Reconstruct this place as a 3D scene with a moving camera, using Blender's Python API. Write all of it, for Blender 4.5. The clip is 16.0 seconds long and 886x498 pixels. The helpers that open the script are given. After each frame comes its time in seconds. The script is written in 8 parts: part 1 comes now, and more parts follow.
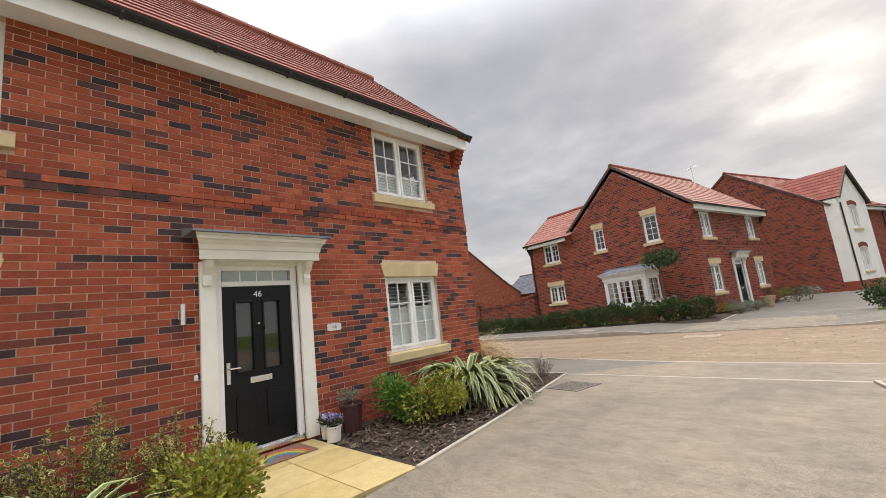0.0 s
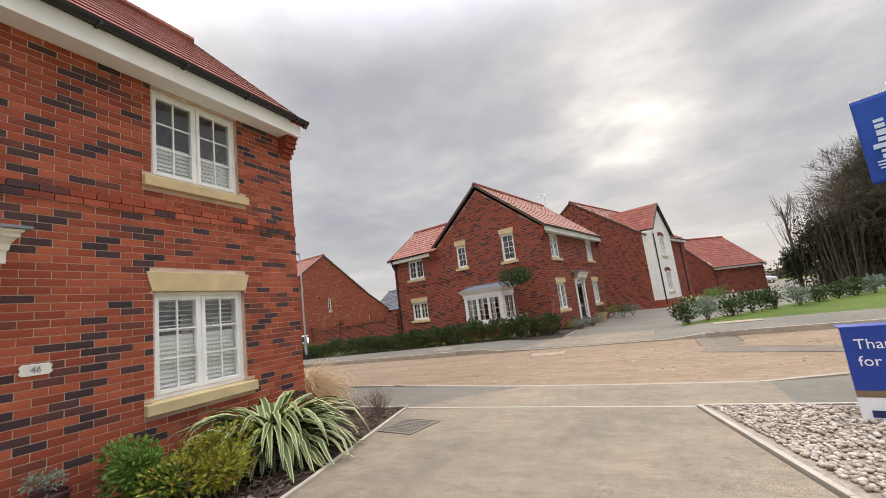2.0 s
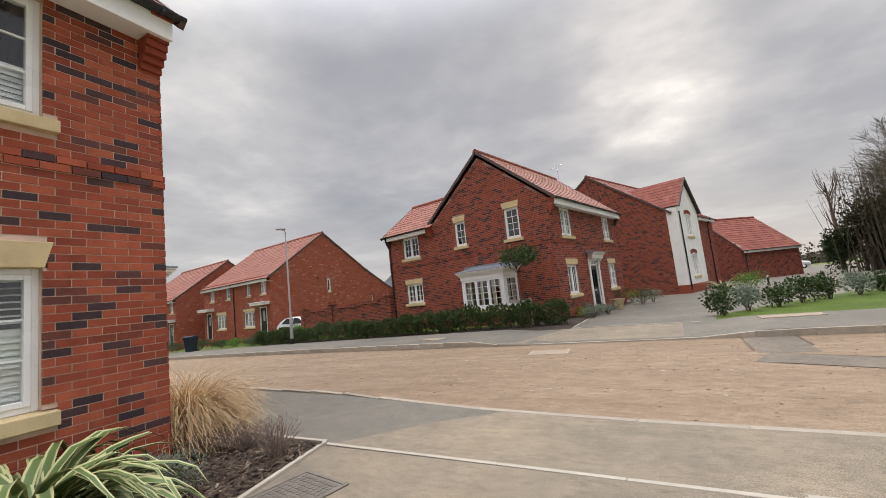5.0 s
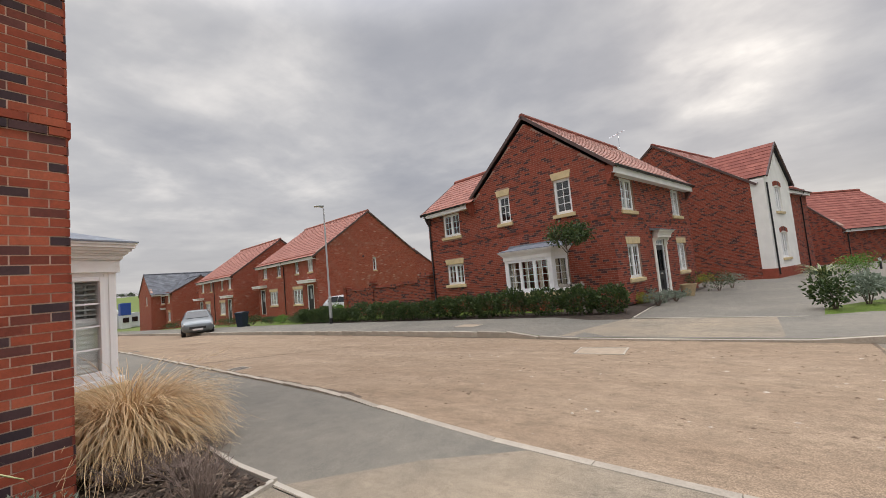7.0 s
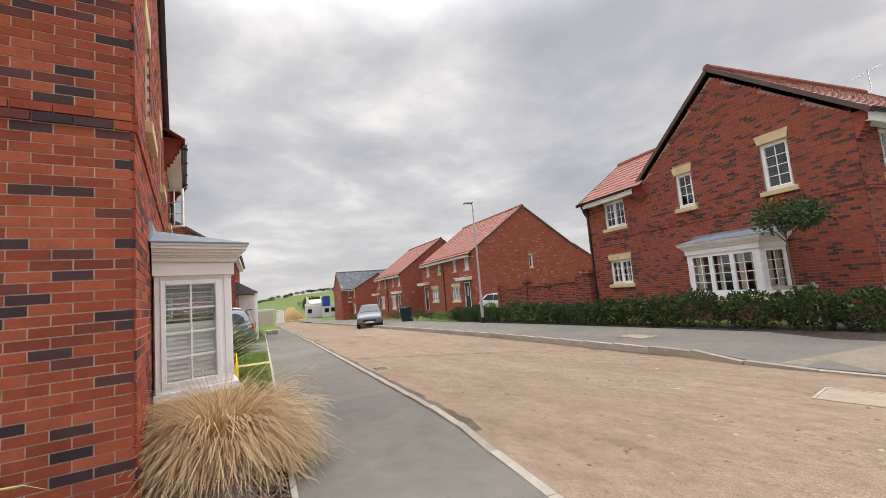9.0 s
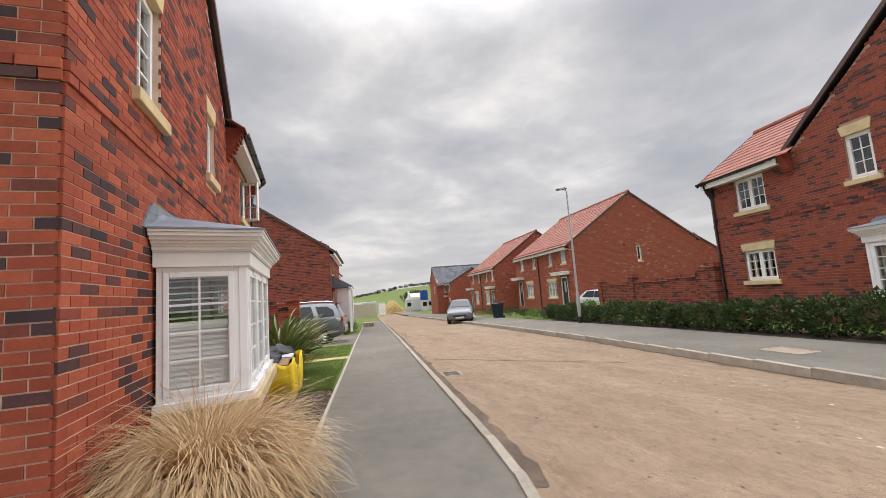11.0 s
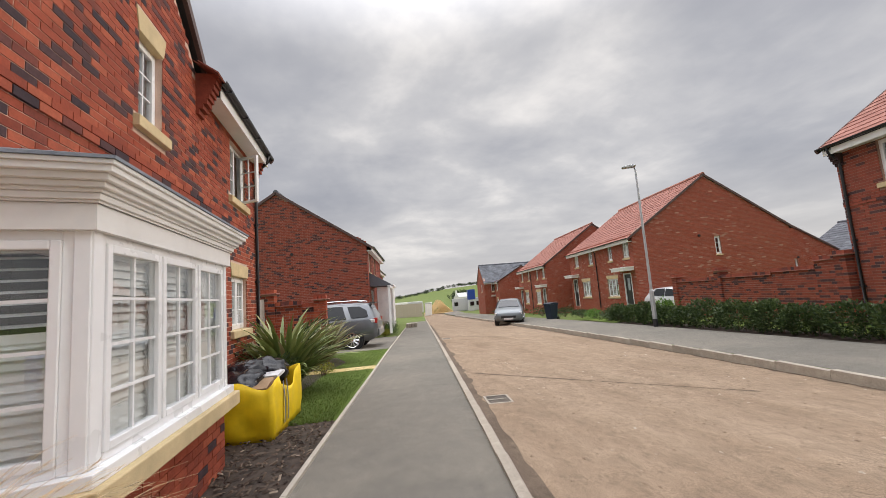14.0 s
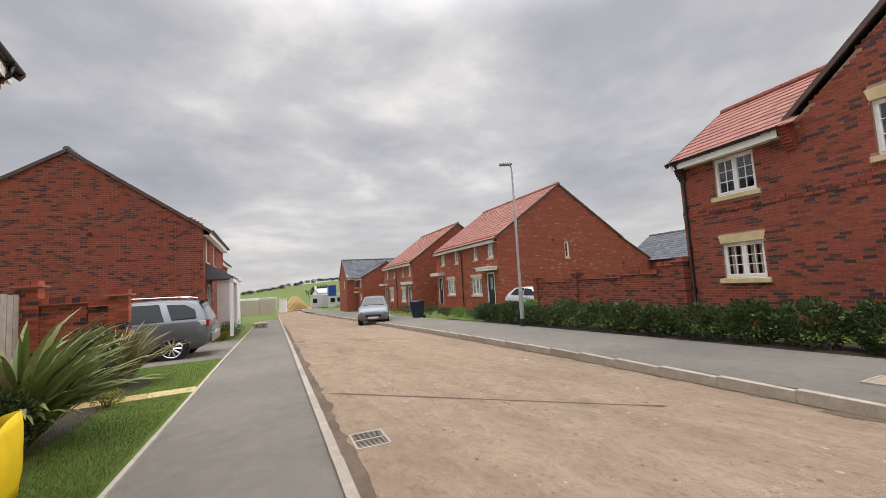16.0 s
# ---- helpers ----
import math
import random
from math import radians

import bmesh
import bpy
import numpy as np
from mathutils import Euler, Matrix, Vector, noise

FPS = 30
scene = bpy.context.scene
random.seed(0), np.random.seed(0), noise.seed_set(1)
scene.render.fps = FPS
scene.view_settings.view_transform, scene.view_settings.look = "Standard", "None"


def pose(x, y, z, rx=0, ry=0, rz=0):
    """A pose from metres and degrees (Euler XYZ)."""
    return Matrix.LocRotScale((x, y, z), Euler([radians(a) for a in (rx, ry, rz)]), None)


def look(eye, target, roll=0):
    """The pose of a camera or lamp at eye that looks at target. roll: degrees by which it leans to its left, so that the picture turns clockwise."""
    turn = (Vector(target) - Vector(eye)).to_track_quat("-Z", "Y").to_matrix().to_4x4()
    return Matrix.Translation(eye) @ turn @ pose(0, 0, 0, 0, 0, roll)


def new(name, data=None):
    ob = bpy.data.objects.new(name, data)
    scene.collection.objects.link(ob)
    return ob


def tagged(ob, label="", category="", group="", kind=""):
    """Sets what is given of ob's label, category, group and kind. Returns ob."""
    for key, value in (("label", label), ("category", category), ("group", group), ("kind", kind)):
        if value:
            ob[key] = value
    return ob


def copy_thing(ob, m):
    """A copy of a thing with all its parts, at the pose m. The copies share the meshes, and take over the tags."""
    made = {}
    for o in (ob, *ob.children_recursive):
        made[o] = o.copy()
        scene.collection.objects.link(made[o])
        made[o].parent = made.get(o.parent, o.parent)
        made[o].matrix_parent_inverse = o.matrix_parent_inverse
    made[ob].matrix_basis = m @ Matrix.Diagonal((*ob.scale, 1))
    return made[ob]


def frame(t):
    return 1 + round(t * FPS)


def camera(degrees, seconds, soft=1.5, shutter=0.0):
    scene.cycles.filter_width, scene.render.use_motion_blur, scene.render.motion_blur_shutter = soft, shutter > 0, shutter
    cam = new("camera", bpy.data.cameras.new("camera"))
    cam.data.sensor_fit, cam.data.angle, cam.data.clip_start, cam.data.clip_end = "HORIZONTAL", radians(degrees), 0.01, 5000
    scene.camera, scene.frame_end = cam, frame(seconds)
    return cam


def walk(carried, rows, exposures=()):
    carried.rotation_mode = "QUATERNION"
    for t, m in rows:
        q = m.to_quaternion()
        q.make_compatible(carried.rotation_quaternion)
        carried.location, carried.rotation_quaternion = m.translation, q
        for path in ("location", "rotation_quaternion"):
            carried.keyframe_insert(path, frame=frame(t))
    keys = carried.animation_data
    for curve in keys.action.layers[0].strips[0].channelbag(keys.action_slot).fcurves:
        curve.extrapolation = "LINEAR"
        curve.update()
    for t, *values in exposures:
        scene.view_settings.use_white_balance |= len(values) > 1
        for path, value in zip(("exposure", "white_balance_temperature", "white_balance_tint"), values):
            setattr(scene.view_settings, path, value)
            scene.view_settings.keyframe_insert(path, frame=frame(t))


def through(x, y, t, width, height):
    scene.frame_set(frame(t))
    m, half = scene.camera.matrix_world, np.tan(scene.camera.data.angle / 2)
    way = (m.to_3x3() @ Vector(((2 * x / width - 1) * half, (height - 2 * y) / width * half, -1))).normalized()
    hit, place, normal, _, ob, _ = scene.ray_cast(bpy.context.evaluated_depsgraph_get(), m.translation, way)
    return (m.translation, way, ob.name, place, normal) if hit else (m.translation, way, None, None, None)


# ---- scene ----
cam = camera(94.8, 16.0, 0.85)
METRES, EYE, TILT, LEAN, TURN = 12.1, 1.38, 0.0, 0.0, 44.1
ROWS = [
    (0.0, 0.0, 0.0, 0.0, 1.04, 8.94, 6.6),
    (0.5, 0.0155, 0.0205, 0.0018, -7.08, 8.97, 6.63),
    (1.0, 0.0282, 0.0429, 0.0011, -11.82, 8.93, 6.76),
    (1.5, 0.0427, 0.0702, 0.0017, -14.79, 8.86, 6.88),
    (2.0, 0.0638, 0.0945, 0.003, -16.7, 8.92, 7.03),
    (2.5, 0.0858, 0.1208, 0.0033, -17.44, 9.02, 7.04),
    (3.0, 0.1069, 0.1474, 0.0036, -17.09, 8.88, 6.93),
    (3.5, 0.1279, 0.1716, 0.0045, -15.88, 8.42, 6.77),
    (4.0, 0.1468, 0.1986, 0.005, -14.56, 7.78, 6.69),
    (6.3, 0.2341, 0.3224, 0.0068, -14.75, 4.59, 5.37),
    (6.5, 0.2416, 0.3331, 0.0069, -13.02, 4.37, 5.35),
    (7.0, 0.2525, 0.3621, 0.0081, -7.27, 4.28, 5.24),
    (7.5, 0.2643, 0.389, 0.0101, -0.66, 4.54, 5.17),
    (8.0, 0.2716, 0.4185, 0.0116, 5.62, 4.97, 5.06),
    (8.5, 0.2806, 0.447, 0.0109, 10.88, 5.39, 4.94),
    (9.0, 0.2881, 0.4726, 0.0114, 15.32, 5.83, 4.82),
    (9.5, 0.2918, 0.5006, 0.013, 19.36, 6.28, 4.53),
    (12.0, 0.2743, 0.6376, 0.0068, 35.33, 5.7, 4.79),
    (12.5, 0.2585, 0.6636, 0.0058, 39.32, 5.73, 5.17),
    (13.0, 0.2442, 0.689, 0.0057, 43.2, 6.02, 4.84),
    (13.5, 0.2275, 0.7185, 0.0057, 41.75, 6.44, 4.37),
    (14.0, 0.2098, 0.7485, 0.0048, 35.87, 6.63, 4.24),
    (14.5, 0.1902, 0.7796, 0.0042, 29.45, 6.16, 4.19),
    (15.0, 0.1689, 0.8091, 0.0055, 24.13, 5.6, 4.05),
    (15.5, 0.1503, 0.8388, 0.0057, 19.87, 5.1, 3.77),
    (16.0, 0.1291, 0.8668, 0.0078, 16.7, 4.89, 3.23),
]
walk(cam, [(t, pose(0, 0, EYE, TILT, LEAN, TURN) @ pose(METRES * x, METRES * y, METRES * z, 90 + pitch, roll, yaw)) for t, x, y, z, yaw, pitch, roll in ROWS],
     exposures=[(0, 0.86, 6900, 12), (2.5, 0.80, 6900, 12), (6.5, 0.60, 6800, 12), (9.5, 0.88, 6800, 12), (12.5, 0.78, 6800, 12), (16, 0.76, 6800, 12)])

# ---- sky and light ----
world = bpy.data.worlds.new("world")
scene.world = world
world.use_nodes = True
wn, wl = world.node_tree.nodes, world.node_tree.links
wn.clear()
SUN_DIR = Vector((0.011, 0.9087, 0.4174)).normalized()


def wnode(kind, **kw):
    n = wn.new(kind)
    for k, v in kw.items():
        n.inputs[k].default_value = v
    return n


def wmath(op, a, b=None):
    n = wn.new("ShaderNodeMath")
    n.operation = op
    for i, v in enumerate((a, b)):
        if v is None:
            continue
        if isinstance(v, (int, float)):
            n.inputs[i].default_value = v
        else:
            wl.new(v, n.inputs[i])
    return n.outputs[0]


def sky_world():
    out = wn.new("ShaderNodeOutputWorld")
    bg = wn.new("ShaderNodeBackground")
    wl.new(bg.outputs[0], out.inputs[0])
    sky = wn.new("ShaderNodeTexSky")
    sky.sky_type = "NISHITA"
    sky.sun_disc = False
    sky.sun_elevation = math.asin(SUN_DIR.z)
    sky.sun_rotation = math.atan2(SUN_DIR.x, SUN_DIR.y)
    tc = wn.new("ShaderNodeTexCoord")
    sep = wn.new("ShaderNodeSeparateXYZ")
    wl.new(tc.outputs["Generated"], sep.inputs[0])
    # cloud deck: direction projected on a flat layer overhead
    zz = wmath("ADD", wmath("MAXIMUM", sep.outputs[2], 0.0), 0.14)
    comb = wn.new("ShaderNodeCombineXYZ")
    wl.new(wmath("DIVIDE", sep.outputs[0], zz), comb.inputs[0])
    wl.new(wmath("DIVIDE", sep.outputs[1], zz), comb.inputs[1])
    big = wnode("ShaderNodeTexNoise", Scale=0.62, Detail=6.0, Roughness=0.52, Distortion=0.35)
    wl.new(comb.outputs[0], big.inputs["Vector"])
    fine = wnode("ShaderNodeTexNoise", Scale=2.1, Detail=6.0, Roughness=0.55, Distortion=0.15)
    wl.new(comb.outputs[0], fine.inputs["Vector"])
    mixv = wmath("ADD", wmath("MULTIPLY", big.outputs[0], 0.68), wmath("MULTIPLY", fine.outputs[0], 0.32))
    ramp = wn.new("ShaderNodeValToRGB")
    e = ramp.color_ramp.elements
    e[0].position, e[0].color = 0.34, (0.40, 0.43, 0.50, 1)
    e[1].position, e[1].color = 0.66, (1.05, 1.05, 1.05, 1)
    m = e.new(0.47)
    m.color = (0.53, 0.555, 0.615, 1)
    m = e.new(0.56)
    m.color = (0.69, 0.71, 0.75, 1)
    wl.new(mixv, ramp.inputs[0])
    # brighter, creamier towards the horizon
    hor = wn.new("ShaderNodeMapRange")
    hor.inputs[1].default_value, hor.inputs[2].default_value = 0.0, 0.25
    hor.inputs[3].default_value, hor.inputs[4].default_value = 0.55, 0.0
    wl.new(sep.outputs[2], hor.inputs[0])
    mh = wn.new("ShaderNodeMix")
    mh.data_type = "RGBA"
    mh.inputs[7].default_value = (0.86, 0.85, 0.84, 1)
    wl.new(hor.outputs[0], mh.inputs[0])
    wl.new(ramp.outputs[0], mh.inputs[6])
    # thin cloud where the sun stands behind
    dot = wn.new("ShaderNodeVectorMath")
    dot.operation = "DOT_PRODUCT"
    dot.inputs[1].default_value = SUN_DIR
    wl.new(tc.outputs["Generated"], dot.inputs[0])
    glow = wn.new("ShaderNodeMapRange")
    glow.interpolation_type = "SMOOTHSTEP"
    glow.inputs[1].default_value, glow.inputs[2].default_value = 0.978, 1.0
    glow.inputs[3].default_value, glow.inputs[4].default_value = 0.0, 1.0
    wl.new(dot.outputs["Value"], glow.inputs[0])
    gfac = wmath("MULTIPLY", glow.outputs[0], wmath("POWER", wmath("MULTIPLY", mixv, 1.62), 5.0))
    mg = wn.new("ShaderNodeMix")
    mg.data_type = "RGBA"
    mg.blend_type = "ADD"
    mg.inputs[7].default_value = (0.68, 0.64, 0.56, 1)
    wl.new(gfac, mg.inputs[0])
    wl.new(mh.outputs[2], mg.inputs[6])
    # a little of the blue above shows through
    ms = wn.new("ShaderNodeMix")
    ms.data_type = "RGBA"
    ms.blend_type = "ADD"
    ms.inputs[0].default_value = 0.006
    wl.new(mg.outputs[2], ms.inputs[6])
    wl.new(sky.outputs[0], ms.inputs[7])
    wl.new(ms.outputs[2], bg.inputs[0])
    # an overcast sky is about three times as bright overhead as at the horizon
    lift = wn.new("ShaderNodeMapRange")
    lift.interpolation_type = "SMOOTHSTEP"
    lift.inputs[1].default_value, lift.inputs[2].default_value = 0.52, 0.98
    lift.inputs[3].default_value, lift.inputs[4].default_value = 0.49, 3.5
    wl.new(sep.outputs[2], lift.inputs[0])
    wl.new(lift.outputs[0], bg.inputs[1])


sky_world()
sun = new("sun", bpy.data.lights.new("sun", "SUN"))
sun.data.energy, sun.data.angle, sun.data.color = 0.75, radians(24), (1.0, 0.94, 0.86)
sun.matrix_world = look(SUN_DIR * 60, (0, 0, 0))


# ---- materials ----
def nmath(nt, op, a, b=None):
    n = nt.nodes.new("ShaderNodeMath")
    n.operation = op
    for i, v in enumerate((a, b)):
        if v is None:
            continue
        if isinstance(v, (int, float)):
            n.inputs[i].default_value = v
        else:
            nt.links.new(v, n.inputs[i])
    return n.outputs[0]


def base_mat(name, rough=0.6, metal=0.0, spec=0.4):
    m = bpy.data.materials.new(name)
    m.use_nodes = True
    b = m.node_tree.nodes["Principled BSDF"]
    b.inputs["Roughness"].default_value = rough
    b.inputs["Metallic"].default_value = metal
    b.inputs["Specular IOR Level"].default_value = spec
    return m, m.node_tree, b


def ramp_of(nt, fac, stops):
    r = nt.nodes.new("ShaderNodeValToRGB")
    e = r.color_ramp.elements
    e[0].position, e[0].color = stops[0][0], (*stops[0][1], 1)
    e[1].position, e[1].color = stops[-1][0], (*stops[-1][1], 1)
    for p, c in stops[1:-1]:
        x = e.new(p)
        x.color = (*c, 1)
    nt.links.new(fac, r.inputs[0])
    return r.outputs[0]


def noise_of(nt, scale, detail=5.0, rough=0.6, coord="Object", stretch=None):
    tc = nt.nodes.new("ShaderNodeTexCoord")
    v = tc.outputs[coord]
    if stretch:
        mp = nt.nodes.new("ShaderNodeMapping")
        mp.inputs["Scale"].default_value = stretch
        nt.links.new(v, mp.inputs[0])
        v = mp.outputs[0]
    n = nt.nodes.new("ShaderNodeTexNoise")
    n.inputs["Scale"].default_value, n.inputs["Detail"].default_value, n.inputs["Roughness"].default_value = scale, detail, rough
    nt.links.new(v, n.inputs["Vector"])
    return n.outputs[0]


def mix_rgb(nt, fac, a, b, blend="MIX"):
    n = nt.nodes.new("ShaderNodeMix")
    n.data_type, n.blend_type = "RGBA", blend
    for i, v in ((0, fac), (6, a), (7, b)):
        if isinstance(v, (int, float)):
            n.inputs[i].default_value = v
        elif isinstance(v, tuple):
            n.inputs[i].default_value = (*v, 1)
        else:
            nt.links.new(v, n.inputs[i])
    return n.outputs[2]


def bump(nt, b, height, strength=0.4, dist=0.01):
    n = nt.nodes.new("ShaderNodeBump")
    n.inputs["Strength"].default_value, n.inputs["Distance"].default_value = strength, dist
    nt.links.new(height, n.inputs["Height"])
    nt.links.new(n.outputs[0], b.inputs["Normal"])


def shade(c, k):
    return tuple(min(1, x * k) for x in c)


def plain(name, col, rough=0.5, metal=0.0, var=0.12, scale=6.0, fine=60.0, bump_s=0.15, spec=0.4, coord="Object"):
    """A surface of one colour with broad stains, fine grain and slight relief."""
    m, nt, b = base_mat(name, rough, metal, spec)
    f = noise_of(nt, scale, coord=coord)
    g = noise_of(nt, fine, 3.0, coord=coord)
    c = ramp_of(nt, f, [(0.3, shade(col, 1 - var)), (0.7, shade(col, 1 + var))])
    c = mix_rgb(nt, 0.5 * var, c, ramp_of(nt, g, [(0.35, (0.1, 0.1, 0.1)), (0.65, (0.9, 0.9, 0.9))]), "OVERLAY")
    nt.links.new(c, b.inputs["Base Color"])
    r = nt.nodes.new("ShaderNodeMapRange")
    r.inputs[3].default_value, r.inputs[4].default_value = max(0.02, rough - 0.08), min(1, rough + 0.08)
    nt.links.new(f, r.inputs[0])
    nt.links.new(r.outputs[0], b.inputs["Roughness"])
    if bump_s:
        bump(nt, b, g, bump_s, 0.004)
    return m


def random_fac(nt):
    """One random number a piece, whether the piece is an object or an island of a joined mesh."""
    o = nt.nodes.new("ShaderNodeObjectInfo")
    g = nt.nodes.new("ShaderNodeNewGeometry")
    return nmath(nt, "FRACT", nmath(nt, "ADD", o.outputs["Random"], g.outputs["Random Per Island"]))


def pieces(name, stops, rough=0.8, grain=35.0, relief=0.5, wear=0.3, dist=0.004):
    """Pieces that each take their own colour from the stops, with grain and wear."""
    m, nt, b = base_mat(name, rough, 0.0, 0.3)
    c = ramp_of(nt, random_fac(nt), stops)
    f = noise_of(nt, grain * 0.12)
    g = noise_of(nt, grain, 6.0, 0.7)
    c = mix_rgb(nt, wear, c, ramp_of(nt, f, [(0.3, (0.25, 0.25, 0.25)), (0.7, (0.75, 0.75, 0.75))]), "OVERLAY")
    c = mix_rgb(nt, wear, c, ramp_of(nt, g, [(0.3, (0.25, 0.25, 0.25)), (0.7, (0.75, 0.75, 0.75))]), "OVERLAY")
    nt.links.new(c, b.inputs["Base Color"])
    bump(nt, b, g, relief, dist)
    return m


RED, RED2, RED3, BURNT = (0.34, 0.074, 0.038), (0.255, 0.054, 0.030), (0.41, 0.105, 0.054), (0.042, 0.028, 0.034)
m_brick = pieces("brick_red_multi", [(0.0, BURNT), (0.15, (0.085, 0.042, 0.042)), (0.22, (0.19, 0.05, 0.034)), (0.27, RED2), (0.45, RED), (0.62, RED2), (0.8, RED3), (1.0, RED)], 0.85, 45, 0.6, 0.35)
m_brick_plain = pieces("brick_orange_red", [(0.0, (0.33, 0.085, 0.05)), (0.4, (0.27, 0.064, 0.036)), (0.8, (0.36, 0.10, 0.06)), (0.94, (0.30, 0.075, 0.04)), (1.0, (0.46, 0.27, 0.2))], 0.85, 45, 0.5, 0.3)
m_brick_dark = pieces("brick_brown_multi", [(0.0, (0.055, 0.032, 0.034)), (0.16, (0.10, 0.042, 0.038)), (0.27, (0.22, 0.055, 0.035)), (0.6, (0.30, 0.074, 0.044)), (1.0, (0.26, 0.066, 0.042))], 0.85, 45, 0.6, 0.35)
m_mortar = plain("mortar", (0.62, 0.45, 0.36), 0.95, var=0.2, scale=3, fine=90, bump_s=0.5)
m_mortar_far = plain("mortar_dark", (0.37, 0.235, 0.18), 0.95, var=0.2, scale=3, fine=90, bump_s=0.5)
m_stone = plain("cast_stone", (0.60, 0.47, 0.27), 0.85, var=0.14, scale=4, fine=120, bump_s=0.4)
m_upvc = plain("white_upvc", (0.86, 0.86, 0.86), 0.28, var=0.05, scale=2, fine=30, bump_s=0.03, spec=0.5)
m_white = plain("white_painted_timber", (0.86, 0.85, 0.83), 0.4, var=0.06, scale=3, fine=40, bump_s=0.08)
m_cream = plain("cream_moulded_trim", (0.86, 0.84, 0.77), 0.42, var=0.06, scale=3, fine=40, bump_s=0.06)
m_black = plain("black_plastic", (0.02, 0.02, 0.022), 0.35, var=0.2, scale=5, bump_s=0.05)
m_door = plain("black_gloss_door", (0.005, 0.006, 0.009), 0.30, var=0.3, scale=5, fine=80, bump_s=0.05, spec=0.3)
m_verge = plain("dark_verge_trim", (0.10, 0.062, 0.055), 0.6, var=0.2, bump_s=0.1)
m_chrome = plain("chrome", (0.75, 0.75, 0.76), 0.18, 1.0, var=0.06, bump_s=0.02)
m_lead = plain("lead_flashing", (0.24, 0.27, 0.31), 0.55, 0.35, var=0.2, scale=5, fine=25, bump_s=0.3)
m_render = plain("white_render", (0.82, 0.80, 0.76), 0.9, var=0.07, scale=1.5, fine=150, bump_s=0.4)
# the dimness of unlit rooms is put into this dark colour
m_room = plain("room_plaster_shaded", (0.10, 0.095, 0.09), 0.9, var=0.08)
m_curtain = plain("cream_curtain", (0.62, 0.56, 0.44), 0.9, var=0.12, scale=6, bump_s=0.1)
m_shutter = plain("white_shutter", (0.9, 0.9, 0.88), 0.45, var=0.04, bump_s=0.03)
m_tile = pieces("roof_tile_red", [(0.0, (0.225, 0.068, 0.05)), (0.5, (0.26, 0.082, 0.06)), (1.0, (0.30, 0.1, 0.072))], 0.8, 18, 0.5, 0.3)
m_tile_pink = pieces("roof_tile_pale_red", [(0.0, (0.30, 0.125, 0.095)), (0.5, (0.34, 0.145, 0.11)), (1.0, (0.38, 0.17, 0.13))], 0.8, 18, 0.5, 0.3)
m_tile_grey = pieces("roof_tile_grey", [(0.0, (0.085, 0.09, 0.10)), (0.5, (0.11, 0.115, 0.13)), (1.0, (0.14, 0.15, 0.165))], 0.7, 18, 0.5, 0.3)
m_edge = plain("concrete_edging", (0.42, 0.375, 0.31), 0.9, var=0.15, scale=2, fine=90, bump_s=0.4)
m_kerb = pieces("concrete_kerb", [(0.0, (0.30, 0.262, 0.21)), (0.5, (0.345, 0.30, 0.242)), (1.0, (0.39, 0.34, 0.275))], 0.9, 50, 0.5, 0.3)
m_slab = pieces("buff_paving_slab", [(0.0, (0.47, 0.35, 0.14)), (0.5, (0.52, 0.40, 0.18)), (1.0, (0.56, 0.44, 0.21))], 0.85, 60, 0.4, 0.25)
m_pebble = pieces("pale_pebbles", [(0.0, (0.50, 0.42, 0.34)), (0.25, (0.34, 0.26, 0.20)), (0.45, (0.58, 0.52, 0.45)), (0.7, (0.40, 0.35, 0.31)), (0.85, (0.26, 0.20, 0.16)), (1.0, (0.52, 0.43, 0.35))], 0.7, 40, 0.3, 0.3)
m_chip = pieces("bark_chips", [(0.0, (0.09, 0.06, 0.042)), (0.3, (0.035, 0.024, 0.018)), (0.6, (0.15, 0.105, 0.075)), (0.85, (0.06, 0.042, 0.03)), (1.0, (0.30, 0.235, 0.175))], 0.9, 60, 0.6, 0.4)
m_soil = plain("dark_soil", (0.055, 0.04, 0.03), 0.95, var=0.4, scale=8, fine=90, bump_s=0.8, coord="Object")


def tarmac_mat():
    m, nt, b = base_mat("tarmac_path", 0.9, 0, 0.25)
    big = noise_of(nt, 0.5, 4)
    mid = noise_of(nt, 5.0, 6, 0.65)
    fine = noise_of(nt, 170.0, 2.0, 0.5)
    c = ramp_of(nt, big, [(0.35, (0.150, 0.139, 0.118)), (0.65, (0.195, 0.177, 0.146))])
    c = mix_rgb(nt, 0.3, c, ramp_of(nt, mid, [(0.3, (0.3, 0.3, 0.3)), (0.72, (0.74, 0.72, 0.68))]), "OVERLAY")
    c = mix_rgb(nt, 0.55, c, ramp_of(nt, fine, [(0.33, (0.15, 0.15, 0.15)), (0.67, (0.85, 0.85, 0.85))]), "OVERLAY")
    nt.links.new(c, b.inputs["Base Color"])
    bump(nt, b, fine, 0.35, 0.004)
    return m


